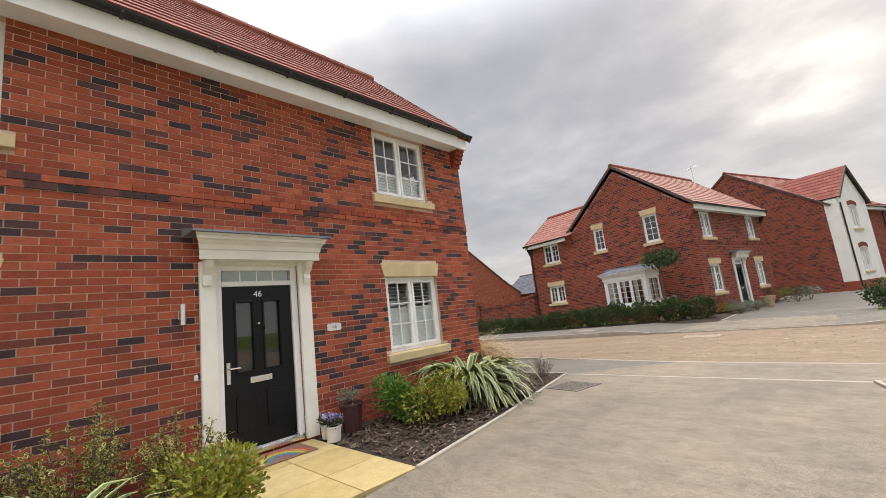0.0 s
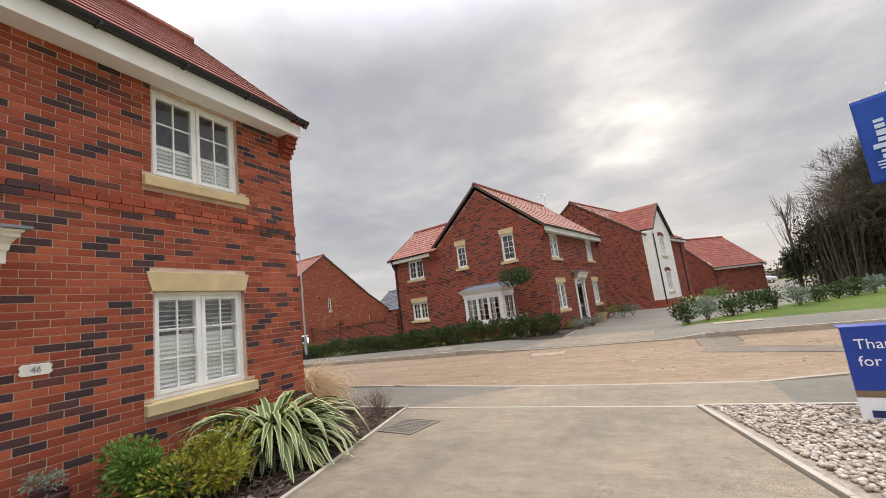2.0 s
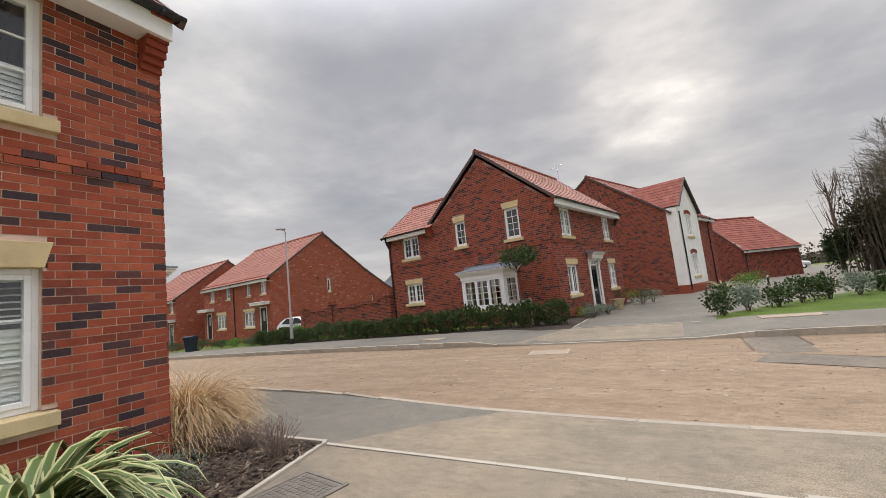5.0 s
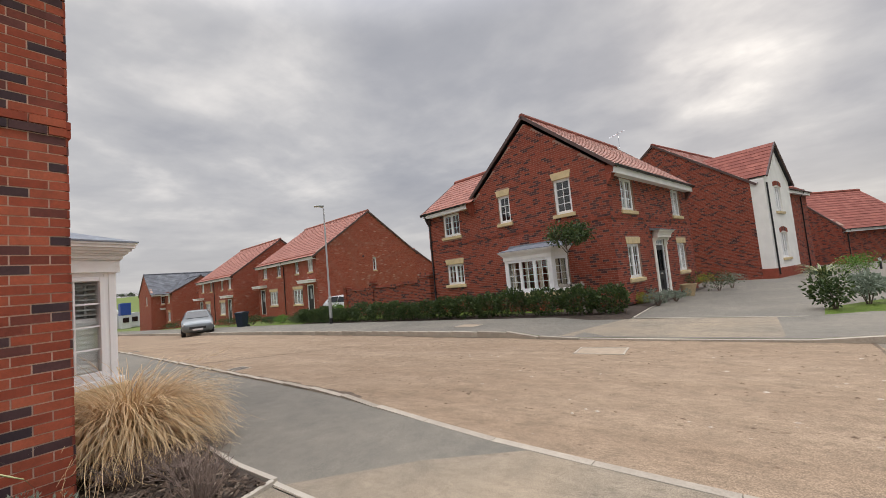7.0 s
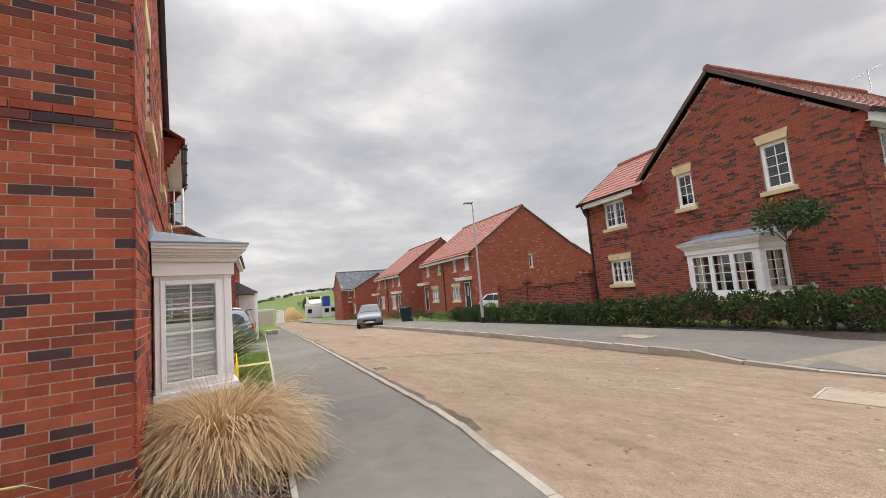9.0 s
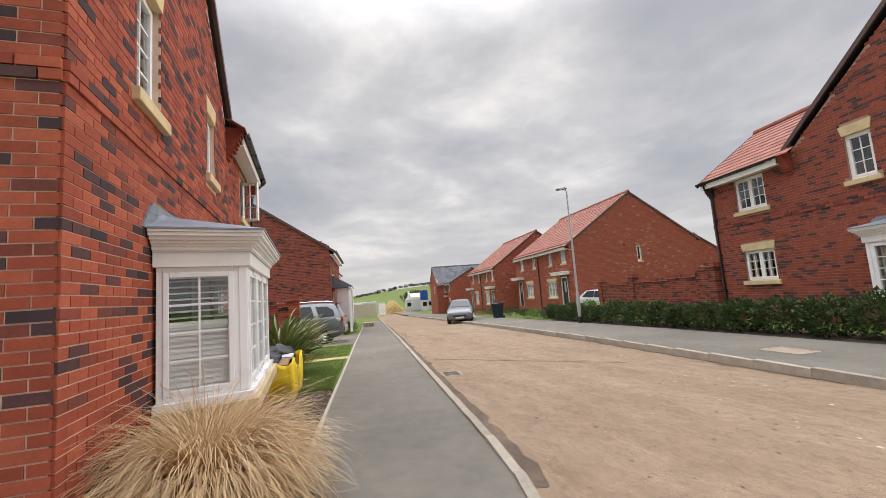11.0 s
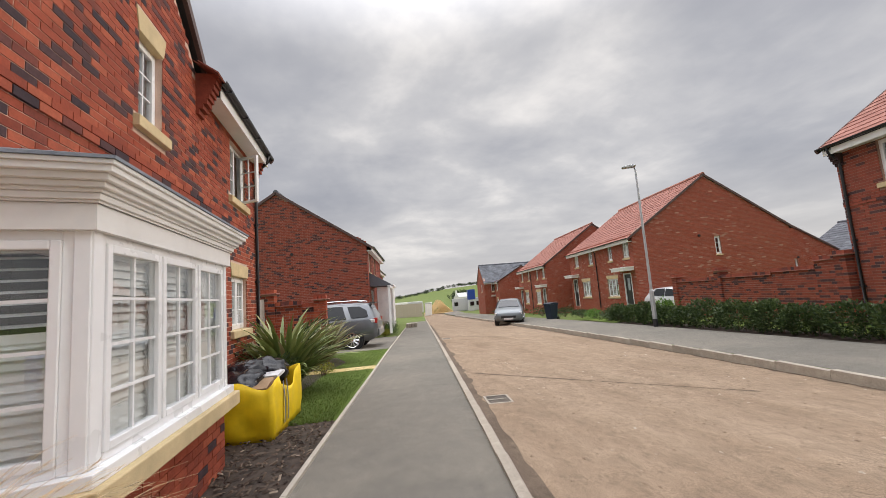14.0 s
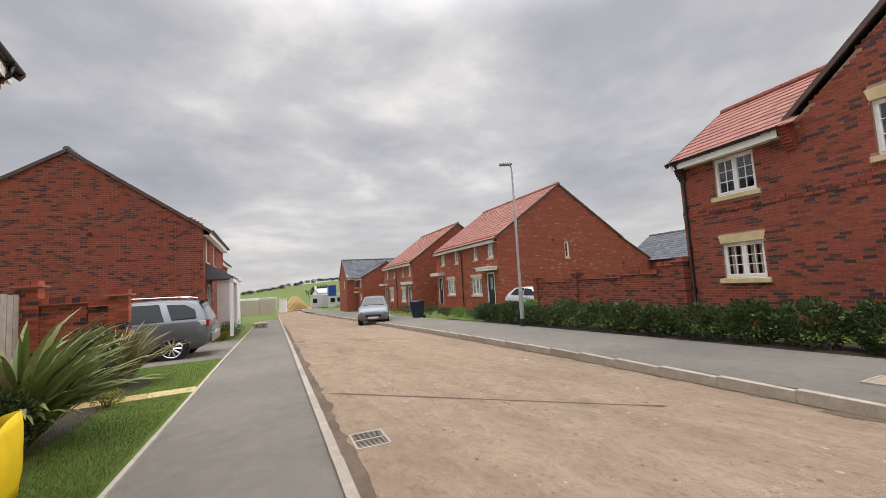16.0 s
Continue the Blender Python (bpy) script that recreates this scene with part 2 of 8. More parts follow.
def dusty_mat(name, cols, streak=(0.25, 1.2, 1.0), dark=0.6):
    """Tarmac under a film of tan building-site mud, dragged out along the traffic."""
    m, nt, b = base_mat(name, 0.92, 0, 0.2)
    s = noise_of(nt, 1.1, 6, 0.62, stretch=streak)
    mid = noise_of(nt, 1.3, 7, 0.6, stretch=(0.5, 1.0, 1.0))
    fine = noise_of(nt, 120.0, 2.0, 0.5)
    f = nmath(nt, "ADD", nmath(nt, "MULTIPLY", s, 0.6), nmath(nt, "MULTIPLY", mid, 0.4))
    c = ramp_of(nt, f, cols)
    c = mix_rgb(nt, dark, c, ramp_of(nt, noise_of(nt, 4.0, 9, 0.72, stretch=(0.7, 1.2, 1.0)), [(0.36, (0.25, 0.25, 0.25)), (0.62, (0.62, 0.62, 0.62))]), "OVERLAY")
    c = mix_rgb(nt, 0.6, c, ramp_of(nt, fine, [(0.33, (0.2, 0.2, 0.2)), (0.67, (0.8, 0.8, 0.8))]), "OVERLAY")
    nt.links.new(c, b.inputs["Base Color"])
    clod = noise_of(nt, 16.0, 5, 0.7, stretch=(0.6, 1.0, 1.0))
    c = mix_rgb(nt, dark, c, ramp_of(nt, clod, [(0.34, (0.18, 0.18, 0.18)), (0.46, (0.5, 0.5, 0.5)), (0.7, (0.66, 0.66, 0.66))]), "OVERLAY")
    nt.links.new(c, b.inputs["Base Color"])
    bump(nt, b, nmath(nt, "ADD", nmath(nt, "MULTIPLY", fine, 0.5), clod), 0.6, 0.012)
    return m


m_tarmac = tarmac_mat()
m_road = dusty_mat("muddy_road", [(0.32, (0.19, 0.131, 0.087)), (0.42, (0.252, 0.180, 0.121)), (0.56, (0.290, 0.212, 0.145)), (0.75, (0.328, 0.242, 0.169))], (0.12, 1.0, 1.0), 0.34)
m_drive = dusty_mat("dusty_drive", [(0.30, (0.175, 0.152, 0.122)), (0.45, (0.235, 0.198, 0.15)), (0.62, (0.295, 0.238, 0.172)), (0.78, (0.345, 0.272, 0.195))], (0.9, 0.2, 1.0), 0.3)


def grass_mat(name, stops):
    m, nt, b = base_mat(name, 0.9, 0, 0.2)
    f = nmath(nt, "ADD", nmath(nt, "MULTIPLY", noise_of(nt, 0.35, 5), 0.5), nmath(nt, "MULTIPLY", noise_of(nt, 30.0, 4, 0.7), 0.5))
    nt.links.new(ramp_of(nt, f, stops), b.inputs["Base Color"])
    bump(nt, b, noise_of(nt, 80.0, 3, 0.7), 0.8, 0.02)
    return m


m_grass = grass_mat("lawn", [(0.35, (0.055, 0.092, 0.013)), (0.5, (0.095, 0.145, 0.022)), (0.65, (0.155, 0.19, 0.04))])
m_field = grass_mat("field", [(0.35, (0.095, 0.13, 0.03)), (0.5, (0.125, 0.165, 0.042)), (0.65, (0.16, 0.19, 0.065))])


def leaf_mat(name, stops, rough=0.5, through=0.25):
    m, nt, b = base_mat(name, rough, 0, 0.4)
    c = ramp_of(nt, random_fac(nt), stops)
    c = mix_rgb(nt, 0.3, c, ramp_of(nt, noise_of(nt, 25.0), [(0.3, (0.3, 0.3, 0.3)), (0.7, (0.7, 0.7, 0.7))]), "OVERLAY")
    nt.links.new(c, b.inputs["Base Color"])
    t = nt.nodes.new("ShaderNodeBsdfTranslucent")
    nt.links.new(c, t.inputs[0])
    mx = nt.nodes.new("ShaderNodeMixShader")
    mx.inputs[0].default_value = through
    nt.links.new(b.outputs[0], mx.inputs[1])
    nt.links.new(t.outputs[0], mx.inputs[2])
    nt.links.new(mx.outputs[0], nt.nodes["Material Output"].inputs[0])
    return m


def stripe_leaf_mat():
    """Strap leaf, green along the middle and cream along both edges."""
    m, nt, b = base_mat("striped_strap_leaf", 0.45, 0, 0.4)
    uv = nt.nodes.new("ShaderNodeUVMap")
    sp = nt.nodes.new("ShaderNodeSeparateXYZ")
    nt.links.new(uv.outputs[0], sp.inputs[0])
    d = nmath(nt, "ABSOLUTE", nmath(nt, "SUBTRACT", sp.outputs[0], 0.5))
    g = ramp_of(nt, random_fac(nt), [(0, (0.07, 0.12, 0.035)), (1, (0.13, 0.19, 0.06))])
    c = mix_rgb(nt, ramp_of(nt, d, [(0.27, (0, 0, 0)), (0.36, (1, 1, 1))]), g, (0.50, 0.49, 0.25))
    nt.links.new(c, b.inputs["Base Color"])
    return m


def glass_mat():
    m, nt, b = base_mat("window_glass", 0.03)
    nt.nodes.remove(b)
    tr = nt.nodes.new("ShaderNodeBsdfTransparent")
    tr.inputs[0].default_value = (0.95, 0.965, 0.965, 1)
    gl = nt.nodes.new("ShaderNodeBsdfGlossy")
    gl.inputs["Roughness"].default_value = 0.015
    fr = nt.nodes.new("ShaderNodeLayerWeight")
    fr.inputs[0].default_value = 0.5
    mx = nt.nodes.new("ShaderNodeMixShader")
    nt.links.new(nmath(nt, "ADD", nmath(nt, "MULTIPLY", nmath(nt, "POWER", fr.outputs[1], 4.0), 0.78), 0.075), mx.inputs[0])
    nt.links.new(tr.outputs[0], mx.inputs[1])
    nt.links.new(gl.outputs[0], mx.inputs[2])
    nt.links.new(mx.outputs[0], nt.nodes["Material Output"].inputs[0])
    return m


m_glass = glass_mat()
m_frost = plain("frosted_glass", (0.42, 0.48, 0.52), 0.25, var=0.1, bump_s=0.3)


# ---- mesh helpers ----
I4 = Matrix.Identity(4)
STATE = {"mirror": False}


class Geo:
    """Vertices and faces of one mesh, gathered in any frame."""

    def __init__(self):
        self.v, self.f, self.uv = [], [], None

    def add(self, vs, fs):
        n = len(self.v)
        self.v += vs
        self.f += [[i + n for i in f] for f in fs]
        return self

    def box(self, x0, x1, y0, y1, z0, z1):
        x0, x1, y0, y1, z0, z1 = min(x0, x1), max(x0, x1), min(y0, y1), max(y0, y1), min(z0, z1), max(z0, z1)
        return self.add([(x0, y0, z0), (x1, y0, z0), (x1, y1, z0), (x0, y1, z0), (x0, y0, z1), (x1, y0, z1), (x1, y1, z1), (x0, y1, z1)],
                        [(0, 3, 2, 1), (4, 5, 6, 7), (0, 1, 5, 4), (1, 2, 6, 5), (2, 3, 7, 6), (3, 0, 4, 7)])

    def extrude(self, loop, axis, a, b):
        """A prism: loop of 2D points in the two other axes, anticlockwise, from a to b along the axis."""
        def p(q, h):
            return {"x": (h, q[0], q[1]), "y": (q[0], h, q[1]), "z": (q[0], q[1], h)}[axis]
        n = len(loop)
        vs = [p(q, a) for q in loop] + [p(q, b) for q in loop]
        fs = [tuple(range(n))[::-1], tuple(range(n, 2 * n))] + [(i, (i + 1) % n, n + (i + 1) % n, n + i) for i in range(n)]
        if (axis == "y") != (b < a):
            fs = [f[::-1] for f in fs]
        return self.add(vs, fs)

    def tube(self, path, radii, n=8, caps=True):
        pts = [Vector(p) for p in path]
        if not isinstance(radii, (list, tuple)):
            radii = [radii] * len(pts)
        vs, fs = [], []
        for i, p in enumerate(pts):
            d = (pts[min(i + 1, len(pts) - 1)] - pts[max(i - 1, 0)])
            d = d.normalized() if d.length > 1e-9 else Vector((0, 0, 1))
            a = d.cross(Vector((0.0, 0.0, 1.0)) if abs(d.z) < 0.9 else Vector((1.0, 0.0, 0.0))).normalized()
            b = a.cross(d)
            for k in range(n):
                w = 2 * math.pi * k / n
                vs.append(tuple(p + (a * math.cos(w) + b * math.sin(w)) * radii[i]))
        for i in range(len(pts) - 1):
            for k in range(n):
                j = (k + 1) % n
                fs.append((i * n + k, (i + 1) * n + k, (i + 1) * n + j, i * n + j))
        if caps:
            fs.append(tuple(range(n)))
            fs.append(tuple(range((len(pts) - 1) * n, len(pts) * n))[::-1])
        return self.add(vs, fs)

    def lathe(self, prof, c=(0, 0), n=20):
        vs, fs = [], []
        for r, z in prof:
            for k in range(n):
                w = 2 * math.pi * k / n
                vs.append((c[0] + r * math.cos(w), c[1] + r * math.sin(w), z))
        for i in range(len(prof) - 1):
            for k in range(n):
                j = (k + 1) % n
                fs.append((i * n + k, i * n + j, (i + 1) * n + j, (i + 1) * n + k))
        fs.append(tuple(range(n))[::-1])
        fs.append(tuple(range((len(prof) - 1) * n, len(prof) * n)))
        return self.add(vs, fs)


def mesh_of(name, geo, mat, F=None, smooth=False):
    me = bpy.data.meshes.new(name)
    v = np.array(geo.v, dtype=float).reshape(-1, 3)
    flip = False
    if F is not None:
        A = np.array(F)
        v = v @ A[:3, :3].T + A[:3, 3]
        flip = np.linalg.det(A[:3, :3]) < 0
    if STATE["mirror"]:
        v = v * np.array((1, -1, 1))
        flip = not flip
    f = [tuple(q)[::-1] for q in geo.f] if flip else geo.f
    me.from_pydata(v.tolist(), [], f)
    me.materials.append(mat)
    if smooth:
        me.polygons.foreach_set("use_smooth", [True] * len(me.polygons))
    return me


def part(name, geo, mat, parent=None, label="", F=None, bevel=0.0, smooth=False, kind=""):
    """Links geo as one mesh object under a thing or a part."""
    ob = new(name, mesh_of(name, geo, mat, F, smooth))
    if parent is not None:
        ob.parent = parent
    if bevel:
        md = ob.modifiers.new("bevel", "BEVEL")
        md.width, md.segments, md.limit_method, md.angle_limit = bevel, 2, "ANGLE", radians(40)
    return tagged(ob, label=label, kind=kind)


def empty(name, label, category, m=I4, group="", kind=""):
    ob = new(name)
    ob.empty_display_size = 0.2
    ob.matrix_world = m
    return tagged(ob, label, category, group, kind)


def thing(name, geo, mat, label, category, m=I4, group="", kind="", bevel=0.0, smooth=False):
    ob = part(name, geo, mat, None, label, None, bevel, smooth, kind)
    ob.matrix_world = m
    return tagged(ob, category=category, group=group)


# frames for walls: (along, outwards, up) to the house's own axes
F_FRONT = Matrix(((0, -1, 0, 0), (1, 0, 0, 0), (0, 0, 1, 0), (0, 0, 0, 1)))
F_GABLE = Matrix(((1, 0, 0, 0), (0, -1, 0, 0), (0, 0, 1, 0), (0, 0, 0, 1)))


def shift(F, a=0.0, d=0.0, z=0.0):
    return F @ Matrix.Translation((a, d, z))


def strips(u0, u1, z0, top, holes):
    """Upright strips of a wall left over between its openings; top is a function of u."""
    cuts = sorted({u0, u1, *[h for q in holes for h in q[:2] if u0 < h < u1], *top.breaks})
    out = []
    for a, b in zip(cuts, cuts[1:]):
        if b <= u0 or a >= u1 or b - a < 1e-6:
            continue
        z = z0
        for h in sorted((q for q in holes if q[0] < (a + b) / 2 < q[1]), key=lambda q: q[2]):
            if h[2] > z:
                out.append((a, b, z, h[2], h[2]))
            z = h[3]
        out.append((a, b, z, top(a + 1e-6), top(b - 1e-6)))
    return out


class Top:
    """The upper edge of a wall: flat, or a gable between two eaves."""

    def __init__(self, pts):
        self.p, self.breaks = pts, [q[0] for q in pts[1:-1]]

    def __call__(self, u):
        p = self.p
        for (a, za), (b, zb) in zip(p, p[1:]):
            if u <= b:
                return za + (zb - za) * (u - a) / (b - a)
        return p[-1][1]


BRICK_L, BRICK_H, COURSE, STEP = 0.215, 0.065, 0.075, 0.225


def brick_wall(parent, name, F, u0, u1, z0, top, holes, mat, singles=None, mortar=None, thick=0.25, near=None, label="", bands=()):
    """A wall in stretcher bond: a mortar core with openings, and every brick standing 6 mm proud of it.
    near: stretch (ua, ub, za, zb) in which up to 300 bricks are objects of their own. bands: (z0, z1, out) courses that stand proud."""
    core = Geo()
    for a, b, za, zb, zc in strips(u0 + 0.016, u1 - 0.016, z0, top, holes):
        core.extrude([(a, za), (b, za), (b, zc), (a, zb)], "y", 0.0, -thick)
    wall = part(name, core, mortar or m_mortar, parent, label, F)
    rest, count = Geo(), 0
    shared = None
    rows = int((max(q[1] for q in top.p) - z0) / COURSE) + 1
    rnd = random.Random(hash((round(u1 * 100), rows)) % 9999)
    for r in range(rows):
        za = z0 + r * COURSE + 0.005
        zb = za + BRICK_H
        out = max([0.006] + [q[2] for q in bands if q[0] - 0.01 < za < q[1] - 0.01])
        start = u0 - (STEP / 2 if r % 2 else 0)
        k = 0
        while True:
            a = start + k * STEP + 0.005
            b = a + BRICK_L
            k += 1
            if a > u1:
                break
            full = True
            segs = [(max(a, u0), min(b, u1))]
            for h in holes:
                if h[2] < zb - 0.004 and h[3] > za + 0.004:
                    nxt = []
                    for s, e in segs:
                        if h[1] <= s or h[0] >= e:
                            nxt.append((s, e))
                        else:
                            if h[0] - s > 0.02:
                                nxt.append((s, h[0]))
                            if e - h[1] > 0.02:
                                nxt.append((h[1], e))
                    segs = nxt
            for s, e in segs:
                if e - s < 0.02 or min(top(s), top(e)) < zb - 0.085:
                    continue
                full = e - s > BRICK_L - 1e-4
                if full and near and count < 300 and near[0] <= s and e <= near[1] and near[2] <= za and zb <= near[3] and out < 0.01:
                    if shared is None:
                        g = Geo().box(0, BRICK_L, -0.02, 0.006, 0, BRICK_H)
                        shared = mesh_of("brick", g, mat, F.to_3x3().to_4x4())
                    ob = new("brick", shared)
                    ob.parent = wall
                    p = F @ Vector((s, 0, za))
                    ob.location = (p.x, -p.y if STATE["mirror"] else p.y, p.z)
                    count += 1
                else:
                    j = rnd.uniform(-0.0015, 0.0015)
                    rest.box(s, e, -0.02, out + j, za, zb)
    part("brickwork", rest, mat, wall, "", F, kind="stuff")
    return wall


def tile_slope(parent, F, u0, u1, run, rise, mat, singles=None, w=0.30, gauge=0.30, name="roof_slope", soffit=0.02, cut=None, label="", near=False):
    """A pitched roof plane over (along, up-slope) with lapped tiles in courses. F maps (along, in, up) at the eave. cut: (u, s) test."""
    L = math.hypot(run, rise)
    c, s = run / L, rise / L
    S = F @ Matrix(((1, 0, 0, 0), (0, -c, s, 0), (0, s, c, 0), (0, 0, 0, 1)))
    # S maps (along, up-slope, normal); along stays, up-slope runs inwards and up
    S = F @ Matrix(((1, 0, 0, 0), (0, -c, s, 0), (0, s, c, 0), (0, 0, 0, 1)))
    deck = Geo()
    n = max(1, int((u1 - u0) / 0.6))
    if cut is None:
        deck.box(u0, u1, 0, L, -0.06, -0.005)
    else:
        for i in range(n):
            a, b = u0 + (u1 - u0) * i / n, u0 + (u1 - u0) * (i + 1) / n
            lo = max(cut(a)[0], cut(b)[0])
            hi = min(cut(a)[1], cut(b)[1])
            if hi > lo:
                deck.box(a, b, lo, hi, -0.06, -0.005)
    slope = part(name, deck, m_black, parent, label, S)
    rows, cols = int(round(L / gauge)), int(round((u1 - u0) / w))
    g, ww = L / rows, (u1 - u0) / cols
    rest, shared, count = Geo(), None, 0
    tile = [(0, -0.02, 0.0), (ww - 0.004, -0.02, 0.0), (ww - 0.004, g + 0.03, 0.0), (0, g + 0.03, 0.0)]
    for r in range(rows):
        off = 0.5 * ww if r % 2 else 0.0
        for k in range(cols + (1 if off else 0)):
            a = u0 + k * ww - off
            b = a + ww - 0.004
            a, b = max(a, u0), min(b, u1)
            if b - a < 0.03:
                continue
            s0 = r * g
            if cut is not None:
                lo, hi = cut((a + b) / 2)
                if s0 + g * 0.5 < lo or s0 + g * 0.5 > hi:
                    continue
            vs = [(a, s0 - 0.02, 0.004), (b, s0 - 0.02, 0.004), (b, s0 + g, -0.004), (a, s0 + g, -0.004),
                  (a, s0 - 0.02, 0.026), (b, s0 - 0.02, 0.026), (b, s0 + g, 0.008), (a, s0 + g, 0.008)]
            fs = [(4, 5, 6, 7), (0, 1, 5, 4), (1, 2, 6, 5), (3, 0, 4, 7), (0, 3, 2, 1)]
            if near and count < 280 and r < 7 and b - a > ww - 0.006:
                if shared is None:
                    q = Geo().add([(x - a, y - s0, z) for x, y, z in vs], fs)
                    shared = mesh_of("tile", q, mat, S.to_3x3().to_4x4())
                ob = new("tile", shared)
                ob.parent = slope
                p = S @ Vector((a, s0, 0))
                ob.location = (p.x, -p.y if STATE["mirror"] else p.y, p.z)
                count += 1
            else:
                rest.add(vs, fs)
    part("tiling", rest, mat, slope, "", S, kind="stuff")
    return slope


# ---- the ground ----
def H(x, y=0.0):
    """Height of the land: level by the door, falling gently away down the street, rising to a hill far off."""
    z = 0.0
    if x < -4:
        z -= 0.02 * (-4 - max(x, -20))
    if x < -20:
        z -= 0.027 * (-20 - max(x, -75))
    if x < -75:
        d = -75 - x
        h = math.exp(-((y - 130) / 75.0) ** 2) if y < 130 else 1.0
        z += 14.0 * h * (1 - math.cos(min(d, 420) / 420 * math.pi)) / 2
    return z


def lerp_table(tab, x):
    """tab: (x, y) with falling x."""
    if x >= tab[0][0]:
        return tab[0][1]
    for (a, ya), (b, yb) in zip(tab, tab[1:]):
        if x >= b:
            return ya + (yb - ya) * (x - a) / (b - a)
    return tab[-1][1]


PATH_IN = [(80, 7.1), (-4.7, 7.1), (-90, 17.1)]
KERB = [(80, 9.2), (3.4, 9.05), (2.1, 8.72), (1.0, 8.33), (-1.3, 8.42), (-3.1, 8.60), (-4.9, 8.95), (-5.8, 9.16), (-90, 19.0)]
FAR = [(80, 14.0), (-0.2, 13.95), (-4.5, 13.9), (-5.6, 14.2), (-12.5, 15.12), (-20, 15.8), (-90, 22.6)]
FAR_IN = [(80, 16.8), (-3.5, 16.7), (-5.6, 16.9), (-12.5, 17.75), (-20, 18.5), (-90, 26.0)]
XS = sorted({80, -4, -9, -10.5, -12.5, -14, 40, 20, 10, 6, 3.4, 2.1, 1.0, -0.2, -1.3, -3.1, -4.5, -4.7, -4.9, -5.6, -5.8, -8, -12, -16, -19.5, -20, -25, -30, -40, -50, -60, -75, -90}, reverse=True)


def strip(name, lo, hi, z, mat, label, x0=80, x1=-90, kind="structure", category="ground"):
    g = Geo()
    xs = [x for x in XS if x1 <= x <= x0]
    for a, b in zip(xs, xs[1:]):
        v = [(a, lo(a), H(a) + z), (b, lo(b), H(b) + z), (b, hi(b), H(b) + z), (a, hi(a), H(a) + z)]
        g.add(v, [(3, 2, 1, 0)])
    ob = part(name, g, mat, None, label, kind=kind)
    return tagged(ob, category=category)


def ground_sheet():
    xs = [-3000, -1500, -900, -700, -600, -500, -440, -380, -320, -260, -200, -150, -110, -75, -40, -20, 0, 20, 60, 150, 400, 1000, 3000]
    ys = [-3000, -1000, -400, -200, -120, -60, -20, 0, 20, 40, 60, 80, 100, 130, 160, 200, 260, 340, 500, 900, 3000]
    g = Geo()
    g.v = [(x, y, H(x, y) - 0.06) for x in xs for y in ys]
    n = len(ys)
    g.f = [(i * n + j, (i + 1) * n + j, (i + 1) * n + j + 1, i * n + j + 1) for i in range(len(xs) - 1) for j in range(n - 1)]
    tagged(part("ground", g, m_field, None, "rough green field ground reaching the horizon", smooth=True, kind="structure"), category="ground")


ground_sheet()
pi_, ke_, fa_, fi_ = (lambda x: lerp_table(PATH_IN, x)), (lambda x: lerp_table(KERB, x)), (lambda x: lerp_table(FAR, x)), (lambda x: lerp_table(FAR_IN, x))
strip("road", lambda x: ke_(x) - 0.02, lambda x: fa_(x) + 0.02, -0.03, m_road, "tarmac road under a film of tan site mud", category="road")
strip("pavement", pi_, lambda x: ke_(x) - 0.05, -0.003, m_tarmac, "grey tarmac pavement along the house", x1=-50, category="pavement")
strip("pavement_far", lambda x: fa_(x) + 0.05, fi_, -0.003, m_tarmac, "grey tarmac pavement beside the clipped hedge", category="pavement")


def flat(name, loop, z, mat, label, category="ground", kind="structure", thick=0.0):
    """A level patch, draped over the fall of the land: each corner lies z above it."""
    g = Geo()
    if thick:
        g.extrude(loop, "z", z - thick, z)
    else:
        g.add([(x, y, z + H(x)) for x, y in loop], [tuple(range(len(loop)))])
    return tagged(part(name, g, mat, None, label, kind=kind), category=category)


# the drive beside the house, and the shared drive across the road
flat("drive", [(-5.0, -14), (14, -14), (14, -8), (3.0, -8), (2.2, 0.0), (0.55, 4.8), (-0.05, 6.98), (-4.06, 7.02), (-3.14, 2.5), (-3.0, 1.4), (-2.4, -6.0)], 0.002, m_drive, "dusty tan tarmac drive in front of the house", "drive")
flat("shared_drive", [(-3.45, 16.85), (0.35, 16.85), (0.5, 18.2), (3.0, 21.5), (10.0, 29.0), (26.0, 44.0), (40, 60), (30, 80), (-3.0, 80), (-3.0, 29), (-3.4, 22)], 0.006, m_tarmac, "grey tarmac shared drive between houses", "drive")


flat("pavement_dust", [(-4.0, 7.03), (0.9, 7.03), (0.9, 8.22), (-1.3, 8.31), (-2.5, 8.42), (-3.2, 7.9)], 0.0015, m_drive, "tan mud dragged across the pavement", "mud")
flat("pavement_dust_far", [(-0.3, 14.1), (-0.2, 16.7), (-3.6, 16.8), (-4.4, 14.1)], 0.003, m_drive, "tan mud dragged across the far pavement", "mud")


